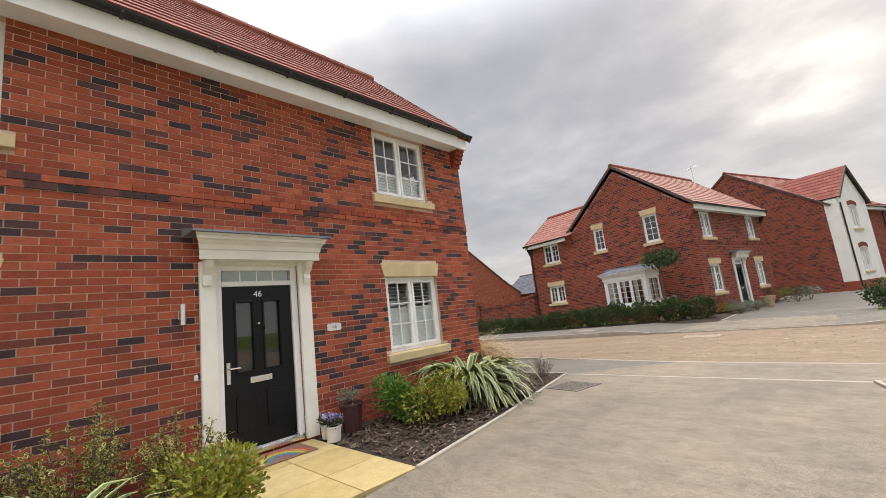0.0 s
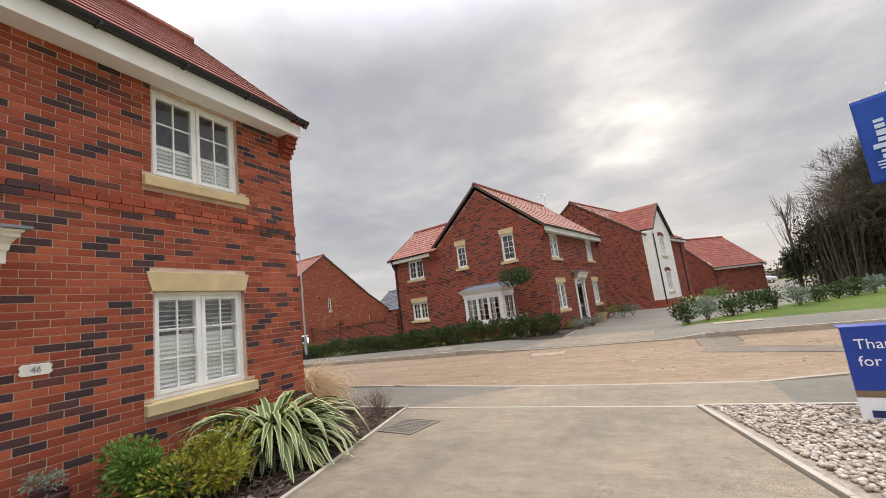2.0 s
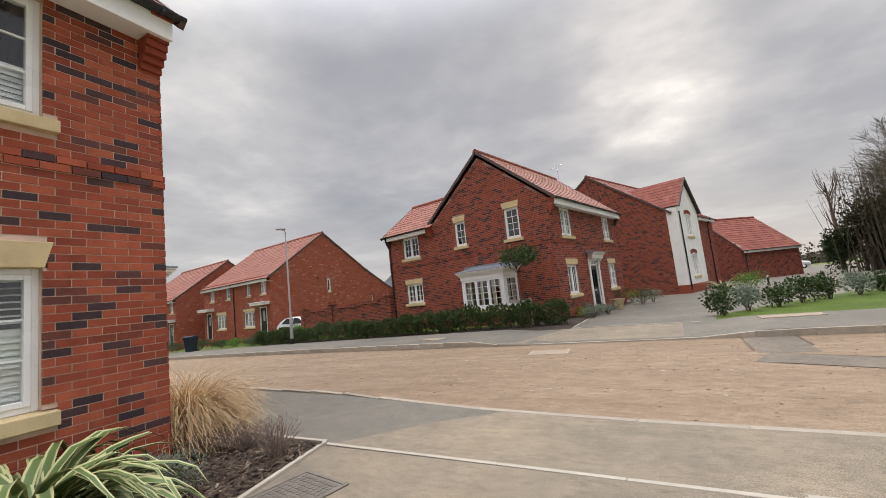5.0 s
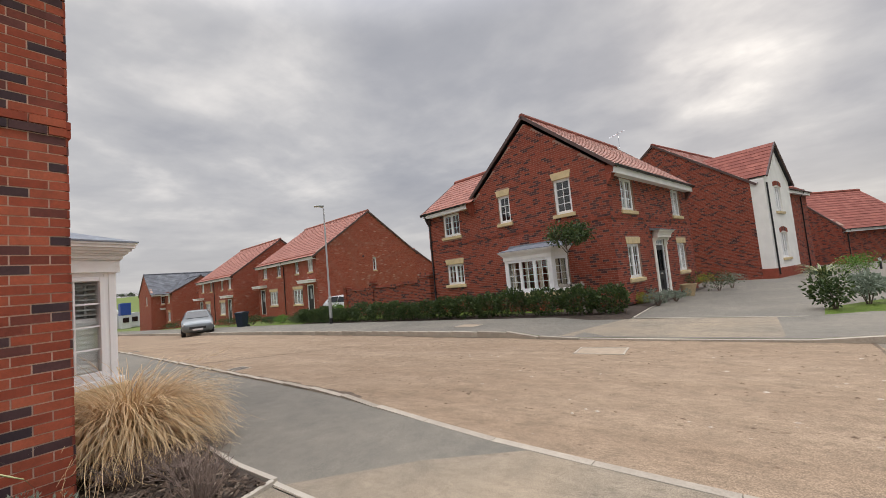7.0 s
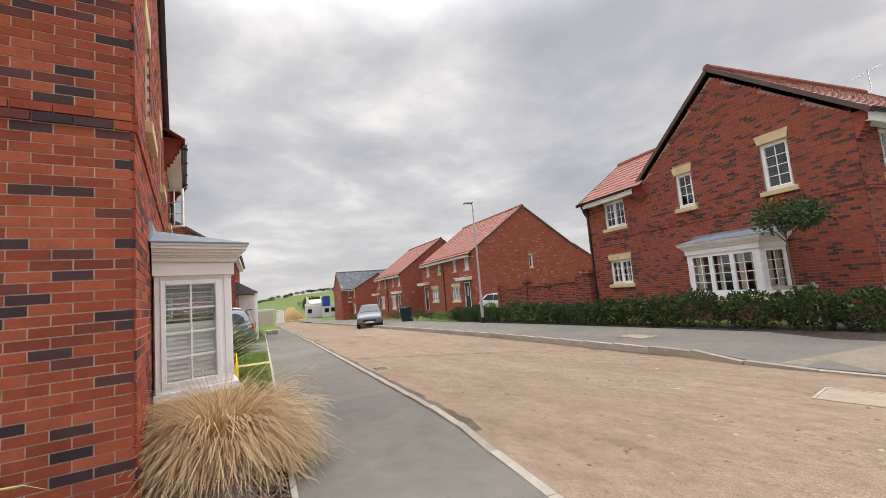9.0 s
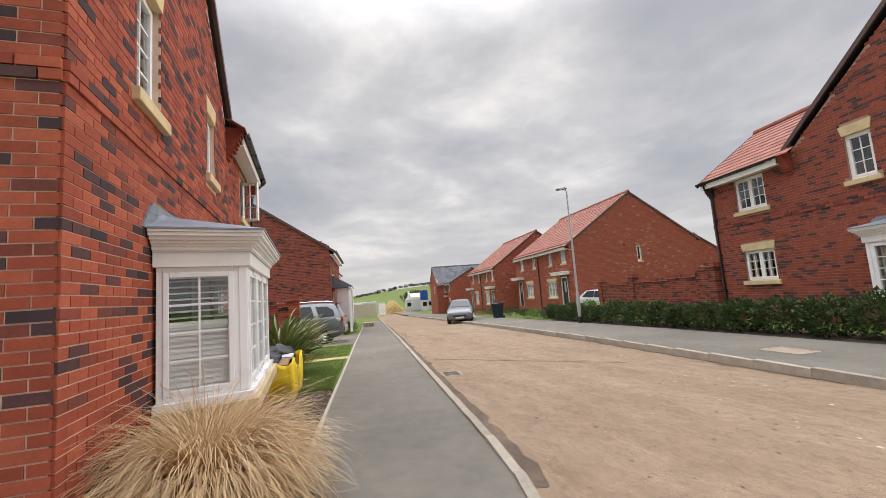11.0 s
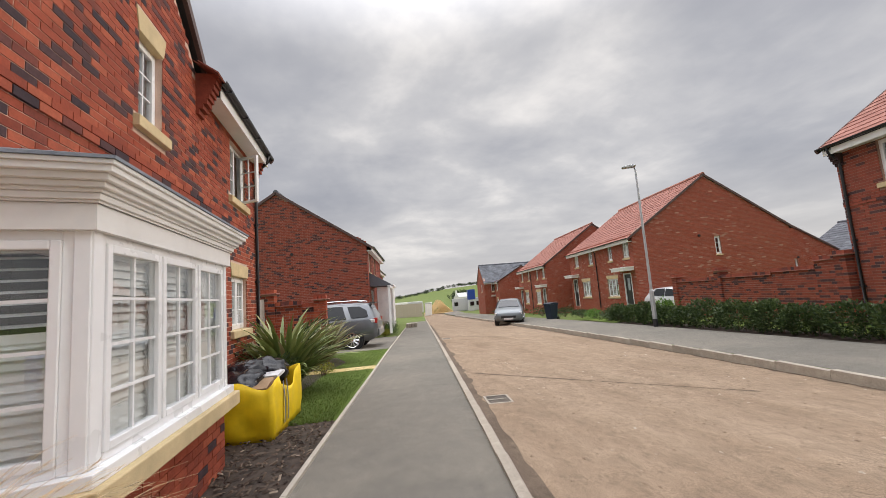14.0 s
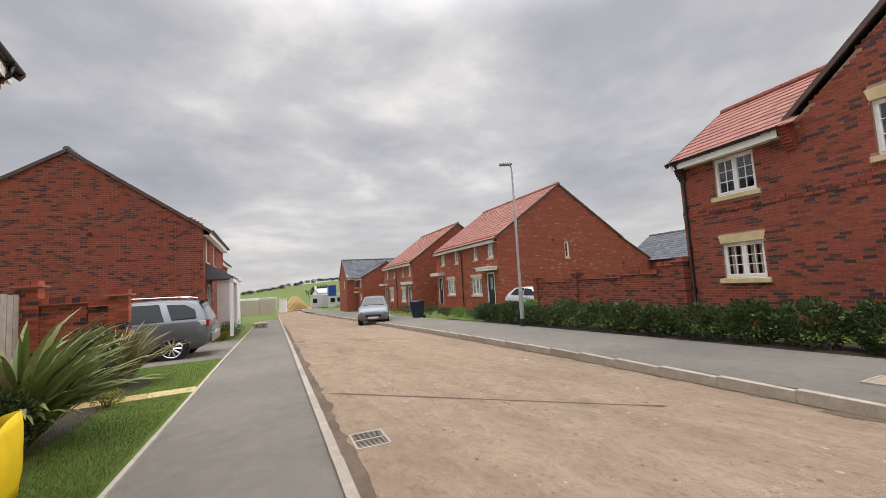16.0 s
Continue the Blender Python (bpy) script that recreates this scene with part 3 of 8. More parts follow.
def kerb_run(name, fn, x0, x1, z, w, drop, label, mat=m_kerb, height=None):
    """A run of kerb stones 0.915 m long, laid end to end; drop(x) is the height of the top over the pavement."""
    run = empty(name, label, "kerb", kind="structure")
    x = x0
    while x > x1:
        b = max(x1, x - 0.915)
        ya, yb = fn(x), fn(b)
        ang = math.atan2(yb - ya, b - x)
        L = math.hypot(b - x, yb - ya) - 0.006
        ta, tb = drop(x), drop(b)
        g = Geo()
        c = 0.018
        prof = [(-w, -0.2), (0, -0.2), (0, -c), (-c, 0), (-w, 0)]
        vs = [(0, p, q + (0 if q < -0.1 else ta)) for p, q in prof] + [(L, p, q + (0 if q < -0.1 else tb)) for p, q in prof]
        if fn is fa_:
            vs = [(u, -p, q) for u, p, q in vs]
        n = len(prof)
        fs = [tuple(range(n)), tuple(range(n, 2 * n))[::-1]] + [(i, n + i, n + (i + 1) % n, (i + 1) % n) for i in range(n)]
        if fn is not fa_:
            # the along axis runs the other way for the far kerb
            vs = [(u, -p, q) for u, p, q in vs]
            fs = [f[::-1] for f in fs]
            vs = [(u, p, q) for u, p, q in vs]
        g.add(vs, fs)
        st = part("kerb_stone", g, mat, run)
        st.matrix_local = pose(x, ya, H(x) + z, 0, 0, math.degrees(ang))
        x = b
    return run


def near_drop(x):
    if -4.9 <= x <= 1.0:
        return 0.0
    if -5.8 < x < -4.9:
        return 0.012
    return 0.022


def far_drop(x):
    if -4.5 <= x <= -0.3:
        return 0.0
    if -5.6 < x < -4.5:
        return 0.1 * (-4.5 - x) / 1.1
    if -0.3 < x < 0.9:
        return 0.1 * (x + 0.3) / 1.2
    return 0.1


kerb_run("kerb_near", ke_, 20, -60, 0.0, 0.105, near_drop, "pale concrete kerb between pavement and road")
kerb_run("kerb_far", fa_, 30, -60, -0.0, 0.125, far_drop, "pale raised concrete kerb along the far pavement")
# raised far pavement and its lawn side
for o in bpy.data.objects:
    if o.name == "pavement_far":
        for v in o.data.vertices:
            v.co.z += far_drop(v.co.x) * 0.97


def edging(name, pts, label, w=0.05, top=0.03, z=0.0):
    """Narrow concrete edging laid along a line of points."""
    run = empty(name, label, "edging", kind="structure")
    for (xa, ya), (xb, yb) in zip(pts, pts[1:]):
        L = math.hypot(xb - xa, yb - ya)
        n = max(1, round(L / 0.915))
        ang = math.degrees(math.atan2(yb - ya, xb - xa))
        for i in range(n):
            f = i / n
            g = Geo().box(0, L / n - 0.005, -w / 2, w / 2, -0.12, top)
            st = part("edging_stone", g, m_edge, run, bevel=0.004)
            px = xa + (xb - xa) * f
            st.matrix_local = pose(px, ya + (yb - ya) * f, H(px) + z, 0, math.degrees(math.atan2(H(xa) - H(xb), L)), ang)


edging("edging_bed", [(-4.05, 7.06), (-3.45, 4.4), (-3.12, 2.55)], "pale concrete edging of the planted bed")
edging("edging_path", [(-4.05, 7.08), (-4.7, 7.1), (-9.0, 7.60), (-14.0, 8.19), (-20.0, 8.89), (-40, 11.24)], "pale concrete edging between pavement and lawn")
edging("edging_drive", [(-4.05, 7.07), (-0.02, 7.0)], "pale concrete edging flush across the drive", top=0.006)
edging("edging_gravel", [(-0.02, 7.0), (0.6, 4.8), (2.25, 0.0)], "pale concrete edging of the pebble bed", top=0.03)
edging("edging_gravel_far", [(-0.02, 7.03), (9.0, 7.03)], "pale concrete edging along the pebble bed", top=0.02)
edging("edging_shared", [(0.3, 16.8), (-3.5, 16.9)], "pale concrete edging flush across the shared drive", top=0.008)
edging("edging_planting", [(-3.45, 17.0), (-3.42, 22.0), (-3.0, 29.0)], "pale concrete edging beside the shared drive", top=0.02)

# beds and lawns
m_pebble_base = plain("pebble_grit", (0.30, 0.25, 0.20), 0.9, var=0.3, scale=20, fine=90, bump_s=0.8)
flat("planting_bed", [(-5.2, 2.55), (-3.14, 2.55), (-3.47, 4.4), (-4.08, 7.04), (-4.75, 7.08), (-7.4, 7.40), (-10.4, 7.75), (-10.4, 5.9), (-7.4, 6.0), (-5.2, 6.1)], 0.012, m_soil, "dark soil bed mulched with bark", "planting bed")
flat("planting_bed_door", [(-5.2, -6), (-2.5, -6), (-3.0, 1.38), (-5.2, 1.38)], 0.012, m_soil, "dark soil bed mulched with bark", "planting bed")
flat("lawn_house", [(-10.4, 5.8), (-10.4, 7.75), (-14.0, 8.17), (-19.8, 8.85), (-19.8, 3.0), (-14, 2), (-13.4, 5.8)], 0.015, m_grass, "short green lawn beside the pavement", "lawn")
flat("drive_neighbour", [(-19.8, 8.86), (-26.8, 9.68), (-26.8, 0), (-19.8, 0)], 0.012, m_tarmac, "grey tarmac drive beside the neighbour's house", "drive")
v_out = [(-3.4, 19.2), (-3.5, 16.72), (-5.6, 16.92), (-12.5, 17.77), (-21.0, 18.62)]
v_in = [(-3.72, 19.2), (-3.78, 17.0), (-5.65, 17.2), (-12.5, 18.05), (-21.0, 18.9)]
g = Geo().add([(x, y, H(x)) for x, y in v_out] + [(x, y, H(x) + 0.095) for x, y in v_in] + [(-21.0, 22.3, H(-21) + 0.095), (-12.5, 21.2, H(-12.5) + 0.095)], [(0, 5, 6, 1), (1, 6, 7, 2), (2, 7, 8, 3), (3, 8, 9, 4), (5, 11, 8, 7, 6), (8, 11, 10, 9)])
tagged(part("verge_hedge", g, m_soil, None, "dark soil bank under the clipped hedge", kind="structure"), category="planting bed")
flat("lawn_hedge", [(-5.2, 18.3), (-5.2, 19.6), (-12.5, 21.1), (-21.0, 22.2), (-21.0, 19.6), (-12.5, 18.8)], 0.106, m_grass, "green lawn strip behind the hedge", "lawn")
flat("bed_house", [(-3.48, 19.2), (-2.4, 27.6), (-4.2, 27.6), (-4.2, 19.2)], 0.03, m_soil, "dark soil bed in front of the corner house", "planting bed")
flat("lawn_right", [(0.75, 16.82), (70, 16.82), (120, 60), (60, 70), (27.0, 44.0), (10.8, 28.6), (3.8, 21.0), (1.0, 17.9)], 0.012, m_grass, "bright green mown lawn", "lawn")
flat("laurel_bed", [(0.30, 16.86), (0.45, 18.2), (2.95, 21.5), (9.9, 29.0), (26.0, 44.1), (27.3, 43.9), (11.1, 28.5), (4.1, 20.9), (1.3, 17.8), (0.9, 16.86)], 0.009, m_grass, "grass edge under the laurel plants", "lawn")
flat("pebble_base", [(-0.0, 6.98), (0.6, 4.8), (2.25, 0.0), (9, 0), (9, 6.98)], 0.008, m_pebble_base, "fine grit under the pale pebbles", "ground")


# ---- house type: a brick house with a gable, a bay and a lower wing ----
def glazed(parent, F, a0, a1, z0, z1, lights=2, rows=3, cols=2, recess=0.07, name="window", bars=True, blind=None, label="", open_light=None, depth=0.07, fw=0.05):
    """A white casement window in a wall opening: outer frame, casements, panes, glazing bars."""
    W = shift(F, 0, -recess)
    g = Geo()
    g.box(a0, a0 + fw, -depth, 0, z0, z1).box(a1 - fw, a1, -depth, 0, z0, z1).box(a0 + fw, a1 - fw, -depth, 0, z0, z0 + fw).box(a0 + fw, a1 - fw, -depth, 0, z1 - fw, z1)
    n = lights
    w = (a1 - a0 - 2 * fw) / n
    for k in range(1, n):
        c = a0 + fw + k * w
        g.box(c - 0.025, c + 0.025, -depth, -0.002, z0 + fw, z1 - fw)
    win = part(name, g, m_upvc, parent, label or "white casement window with glazing bars", W, bevel=0.005)
    for k in range(n):
        b0, b1 = a0 + fw + k * w + (0.012 if k else 0), a0 + fw + (k + 1) * w - (0.012 if k < n - 1 else 0)
        q0, q1 = z0 + fw, z1 - fw
        s = 0.048
        T = W
        if open_light == k:
            T = W @ Matrix.Translation((b1, 0.0, 0)) @ Matrix.Rotation(radians(-62), 4, "Z") @ Matrix.Translation((-b1, 0, 0))
        c = Geo()
        c.box(b0, b0 + s, -0.05, 0.014, q0, q1).box(b1 - s, b1, -0.05, 0.014, q0, q1).box(b0 + s, b1 - s, -0.05, 0.014, q0, q0 + s).box(b0 + s, b1 - s, -0.05, 0.014, q1 - s, q1)
        part("casement", c, m_upvc, win, "", T, bevel=0.006)
        p = Geo().box(b0 + s, b1 - s, -0.022, -0.014, q0 + s, q1 - s)
        pane = part("pane", p, m_glass, win, "", T)
        pane.visible_shadow = False
        if bars:
            c = Geo()
            iw, ih = b1 - b0 - 2 * s, q1 - q0 - 2 * s
            for i in range(1, cols):
                x = b0 + s + iw * i / cols
                c.box(x - 0.009, x + 0.009, -0.030, -0.006, q0 + s, q1 - s)
            for j in range(1, rows):
                y = q0 + s + ih * j / rows
                c.box(b0 + s, b1 - s, -0.029, -0.007, y - 0.009, y + 0.009)
            part("glazing_bar", c, m_upvc, win, "", T)
    if blind == "curtain":
        rn = random.Random(int(a0 * 100 + z0 * 10))
        for k in range(2 * n):
            x = a0 + fw + w * 0.5 * k + rn.uniform(0.0, 0.05)
            e = x + w * rn.uniform(0.16, 0.3)
            c = Geo()
            m = 14
            for q in range(m + 1):
                u = x + (e - x) * q / m
                v = -0.12 + 0.022 * math.sin(q * 1.9 + k)
                c.v += [(u, v, z0 + fw), (u + 0.01 * math.sin(q), v, z1 - fw)]
                if q:
                    c.f.append((2 * q - 2, 2 * q, 2 * q + 1, 2 * q - 1))
            part("curtain", c, m_curtain, win, "gathered cream curtain behind the glass", W, smooth=True)
    elif blind:
        c = Geo()
        y = z0 + fw + 0.01
        while y < z1 - fw - 0.02:
            f = (y - z0) / (z1 - z0)
            closed = f < 0.56 if blind == "half" else f < 0.4 if blind == "low" else blind == "closed"
            if blind == "low" and not closed:
                break
            if closed:
                c.add([(a0 + fw, -0.074, y), (a1 - fw, -0.074, y), (a1 - fw, -0.096, y + 0.055), (a0 + fw, -0.096, y + 0.055)], [(0, 1, 2, 3)])
                y += 0.052
            else:
                c.add([(a0 + fw, -0.122, y + 0.012), (a1 - fw, -0.122, y + 0.012), (a1 - fw, -0.074, y - 0.006), (a0 + fw, -0.074, y - 0.006)], [(0, 1, 2, 3)])
                y += 0.058
        for k in range(n + 1 if blind != "low" else 0):
            x = a0 + fw + k * w
            c.box(x - 0.03, x + 0.03, -0.115, -0.0715, z0 + fw, z1 - fw)
        for f in (0.0, 0.56, 0.97) if blind != "low" else (0.38,):
            y = z0 + fw + f * (z1 - z0 - 2 * fw)
            c.box(a0 + fw, a1 - fw, -0.115, -0.072, y - 0.02, y + 0.03)
        part("shutter", c, m_shutter, win, "white slatted window shutter, open above", W)
    return win


def stone_sill(parent, F, a0, a1, z1, h=0.14, out=0.07, over=0.1):
    g = Geo().extrude([(0.0 - 0.1, z1 - h), (out, z1 - h), (out, z1 - 0.02), (-0.1, z1)], "x", a0 - over, a1 + over)
    part("stone_sill", g, m_stone, parent, "buff cast stone window sill", F, bevel=0.008)


def stone_lintel(parent, F, a0, a1, z0, h=0.225, out=0.018):
    g = Geo().extrude([(a0 - 0.01, z0), (a1 + 0.01, z0), (a1 + 0.07, z0 + h), (a0 - 0.07, z0 + h)], "y", -0.1, out)
    part("stone_lintel", g, m_stone, parent, "buff cast stone flared lintel", F, bevel=0.006)


def text_geo(body, size, depth=0.004):
    cu = bpy.data.curves.new("writing", "FONT")
    cu.body, cu.size, cu.extrude, cu.align_x, cu.align_y = body, size, depth, "CENTER", "CENTER"
    cu.resolution_u = 3
    tmp = new("writing", cu)
    dg = bpy.context.evaluated_depsgraph_get()
    dg.update()
    me = tmp.evaluated_get(dg).to_mesh()
    g = Geo()
    # stands up: text x along, text y up, out of the wall
    g.add([(v.co.x, v.co.z, v.co.y) for v in me.vertices], [tuple(p.vertices)[::-1] for p in me.polygons])
    tmp.evaluated_get(dg).to_mesh_clear()
    bpy.data.objects.remove(tmp)
    bpy.data.curves.remove(cu)
    return g


def front_door(parent, F, c, number):
    """Black panelled door in a cream surround with a moulded canopy; c is the middle of the door."""
    z0, z1 = 0.10, 1.97
    fr = Geo()
    fr.box(c - 0.50, c - 0.42, -0.12, -0.02, z0, 2.22).box(c + 0.42, c + 0.50, -0.12, -0.02, z0, 2.22).box(c - 0.42, c + 0.42, -0.12, -0.02, z1 + 0.005, z1 + 0.065).box(c - 0.42, c + 0.42, -0.12, -0.02, 2.165, 2.22)
    door = part("door", fr, m_upvc, parent, "black panelled front door with white frame", F, bevel=0.004)
    leaf = Geo()
    y0, y1 = -0.10, -0.055
    holes = [(c - 0.26, c - 0.07, 0.98, 1.78), (c + 0.07, c + 0.26, 0.98, 1.78)]
    for a, b, za, zb, zc in strips(c - 0.417, c + 0.417, z0 + 0.03, Top([(c - 0.42, z1), (c + 0.42, z1)]), holes):
        leaf.extrude([(a, za), (b, za), (b, zc), (a, zb)], "y", y0, y1)
    part("door_leaf", leaf, m_door, door, "gloss black door leaf", F)
    for a, b, za, zb in holes:
        g = Geo().box(a, b, y0 + 0.01, y0 + 0.02, za, zb)
        part("door_glass", g, m_glass, door, "tall narrow door pane", F)
        g = Geo()
        for q in ((a - 0.025, a, za - 0.025, zb + 0.025), (b, b + 0.025, za - 0.025, zb + 0.025), (a, b, za - 0.025, za), (a, b, zb, zb + 0.025)):
            g.box(q[0], q[1], y1, y1 + 0.014, q[2], q[3])
        part("moulding", g, m_door, door, "", F, bevel=0.005)
    for a, b in ((c - 0.29, c - 0.06), (c + 0.06, c + 0.29)):
        g = Geo().extrude([(a, 0.30), (b, 0.30), (b, 0.74), (a, 0.70)] if a < c else [(a, 0.30), (b, 0.30), (b, 0.70), (a, 0.74)], "y", y1, y1 + 0.012)
        part("lower_panel", g, m_door, door, "", F, bevel=0.01)
    g = Geo().box(c - 0.13, c + 0.13, y1, y1 + 0.018, 0.83, 0.90)
    part("letter_plate", g, m_chrome, door, "bright metal letter plate", F, bevel=0.006)
    g = Geo().box(c + 0.345, c + 0.385, y1, y1 + 0.012, 0.86, 1.10).tube([(c + 0.365, y1 + 0.01, 1.03), (c + 0.365, y1 + 0.055, 1.03), (c + 0.25, y1 + 0.055, 1.03)], 0.011)
    part("door_handle", g, m_chrome, door, "bright metal lever handle", F)
    g = Geo().tube([(c, y1, 1.52), (c, y1 + 0.012, 1.52)], 0.012, 10)
    part("spyhole", g, m_chrome, door, "", F)
    if number:
        g = text_geo(number, 0.105, 0.003)
        # the wall's along axis runs right to left for one who faces it
        part("door_numerals", g, m_chrome, door, "metal numerals 46", shift(F, c, y1 + 0.004, 1.875) @ Matrix.Diagonal((-1, 1, 1, 1)))
    g = Geo().box(c - 0.40, c + 0.40, -0.075, -0.065, z1 + 0.065, 2.165)
    part("fanlight", g, m_frost, door, "narrow blue-grey fanlight pane", F)
    g = Geo()
    for k in (-0.2, 0.0, 0.2):
        g.box(c + k - 0.008, c + k + 0.008, -0.064, -0.058, z1 + 0.065, 2.165)
    part("glazing_bar", g, m_upvc, door, "", F)
    g = Geo().box(c - 0.46, c + 0.46, -0.16, 0.06, 0.06, 0.10).box(c - 0.42, c + 0.42, -0.05, 0.0, 0.10, 0.125)
    part("threshold", g, m_chrome, door, "ridged aluminium threshold", F, bevel=0.004)
    # surround
    sur = Geo()
    for s in (-1, 1):
        sur.box(c + s * 0.50, c + s * 0.665, -0.05, 0.05, 0.04, 2.26)
    sur.box(c - 0.50, c + 0.50, -0.05, 0.03, 2.22, 2.28)
    st = part("door_surround", sur, m_cream, parent, "cream moulded door surround with canopy", F, bevel=0.006)
    for s in (-1, 1):
        x = c + s * 0.60
        br = Geo().extrude([(0.05, 1.98), (0.085, 1.98), (0.10, 2.05), (0.085, 2.10), (0.16, 2.18), (0.19, 2.26), (0.05, 2.26)], "x", x - 0.045, x + 0.045)
        part("bracket", br, m_cream, st, "", F, bevel=0.006)
    prof = [(0.0, 2.26), (0.23, 2.26), (0.23, 2.36), (0.25, 2.37), (0.26, 2.42), (0.30, 2.46), (0.33, 2.47), (0.33, 2.50), (0.36, 2.51), (0.36, 2.53), (0.0, 2.53)]
    can = Geo()
    W = 0.70
    vs, fs = [], []
    for sgn in (-1, 1):
        for d, z in prof:
            vs.append((c + sgn * (W + d * 0.5 - 0.1), d, z))
    n = len(prof)
    fs = [tuple(range(n)), tuple(range(n, 2 * n))[::-1]] + [(i, n + i, n + (i + 1) % n, (i + 1) % n) for i in range(n)]
    can.add(vs, [f[::-1] for f in fs])
    part("canopy", can, m_cream, st, "cream moulded door canopy", F)
    g = Geo().extrude([(0.0, 2.532), (0.40, 2.532), (0.40, 2.555), (0.0, 2.64)], "x", c - W - 0.12, c + W + 0.12)
    part("canopy_lead", g, m_lead, st, "grey lead canopy top", F)


def gutter(parent, F, a0, a1, z, d):
    g = Geo()
    pr = [(0.055 * math.cos(w), 0.055 * math.sin(w)) for w in [math.pi + math.pi * i / 8 for i in range(9)]]
    pr += [(0.048 * math.cos(w), 0.048 * math.sin(w)) for w in [2 * math.pi - math.pi * i / 8 for i in range(9)]]
    g.extrude([(d + p, z + q) for p, q in pr], "x", a0, a1)
    gt = part("gutter", g, m_black, parent, "black half-round gutter", F)
    x = a0 + 0.25
    while x < a1:
        part("gutter_bracket", Geo().box(x - 0.015, x + 0.015, d - 0.065, d + 0.062, z - 0.062, z - 0.03), m_black, gt, "", F)
        x += 0.9


def ridge_tiles(parent, p0, p1, mat, r=0.12, F=None):
    n = max(1, round((Vector(p1) - Vector(p0)).length / 0.45))
    a, d = Vector(p0), (Vector(p1) - Vector(p0)) / n
    g = Geo()
    for i in range(n):
        g.tube([a + d * i, a + d * (i + 0.98)], [r, r * 0.97], 10)
    part("ridge_tiles", g, mat, parent, "", F)


def verge(parent, S, along, L, t=0.03):
    g = Geo().box(along - t, along + t, -0.06, L, -0.085, 0.028)
    part("verge", g, m_verge, parent, "dark dry verge trim", S)


def slope_frame(F, run, rise):
    L = math.hypot(run, rise)
    c, s = run / L, rise / L
    return F @ Matrix(((1, 0, 0, 0), (0, -c, s, 0), (0, s, c, 0), (0, 0, 0, 1))), L


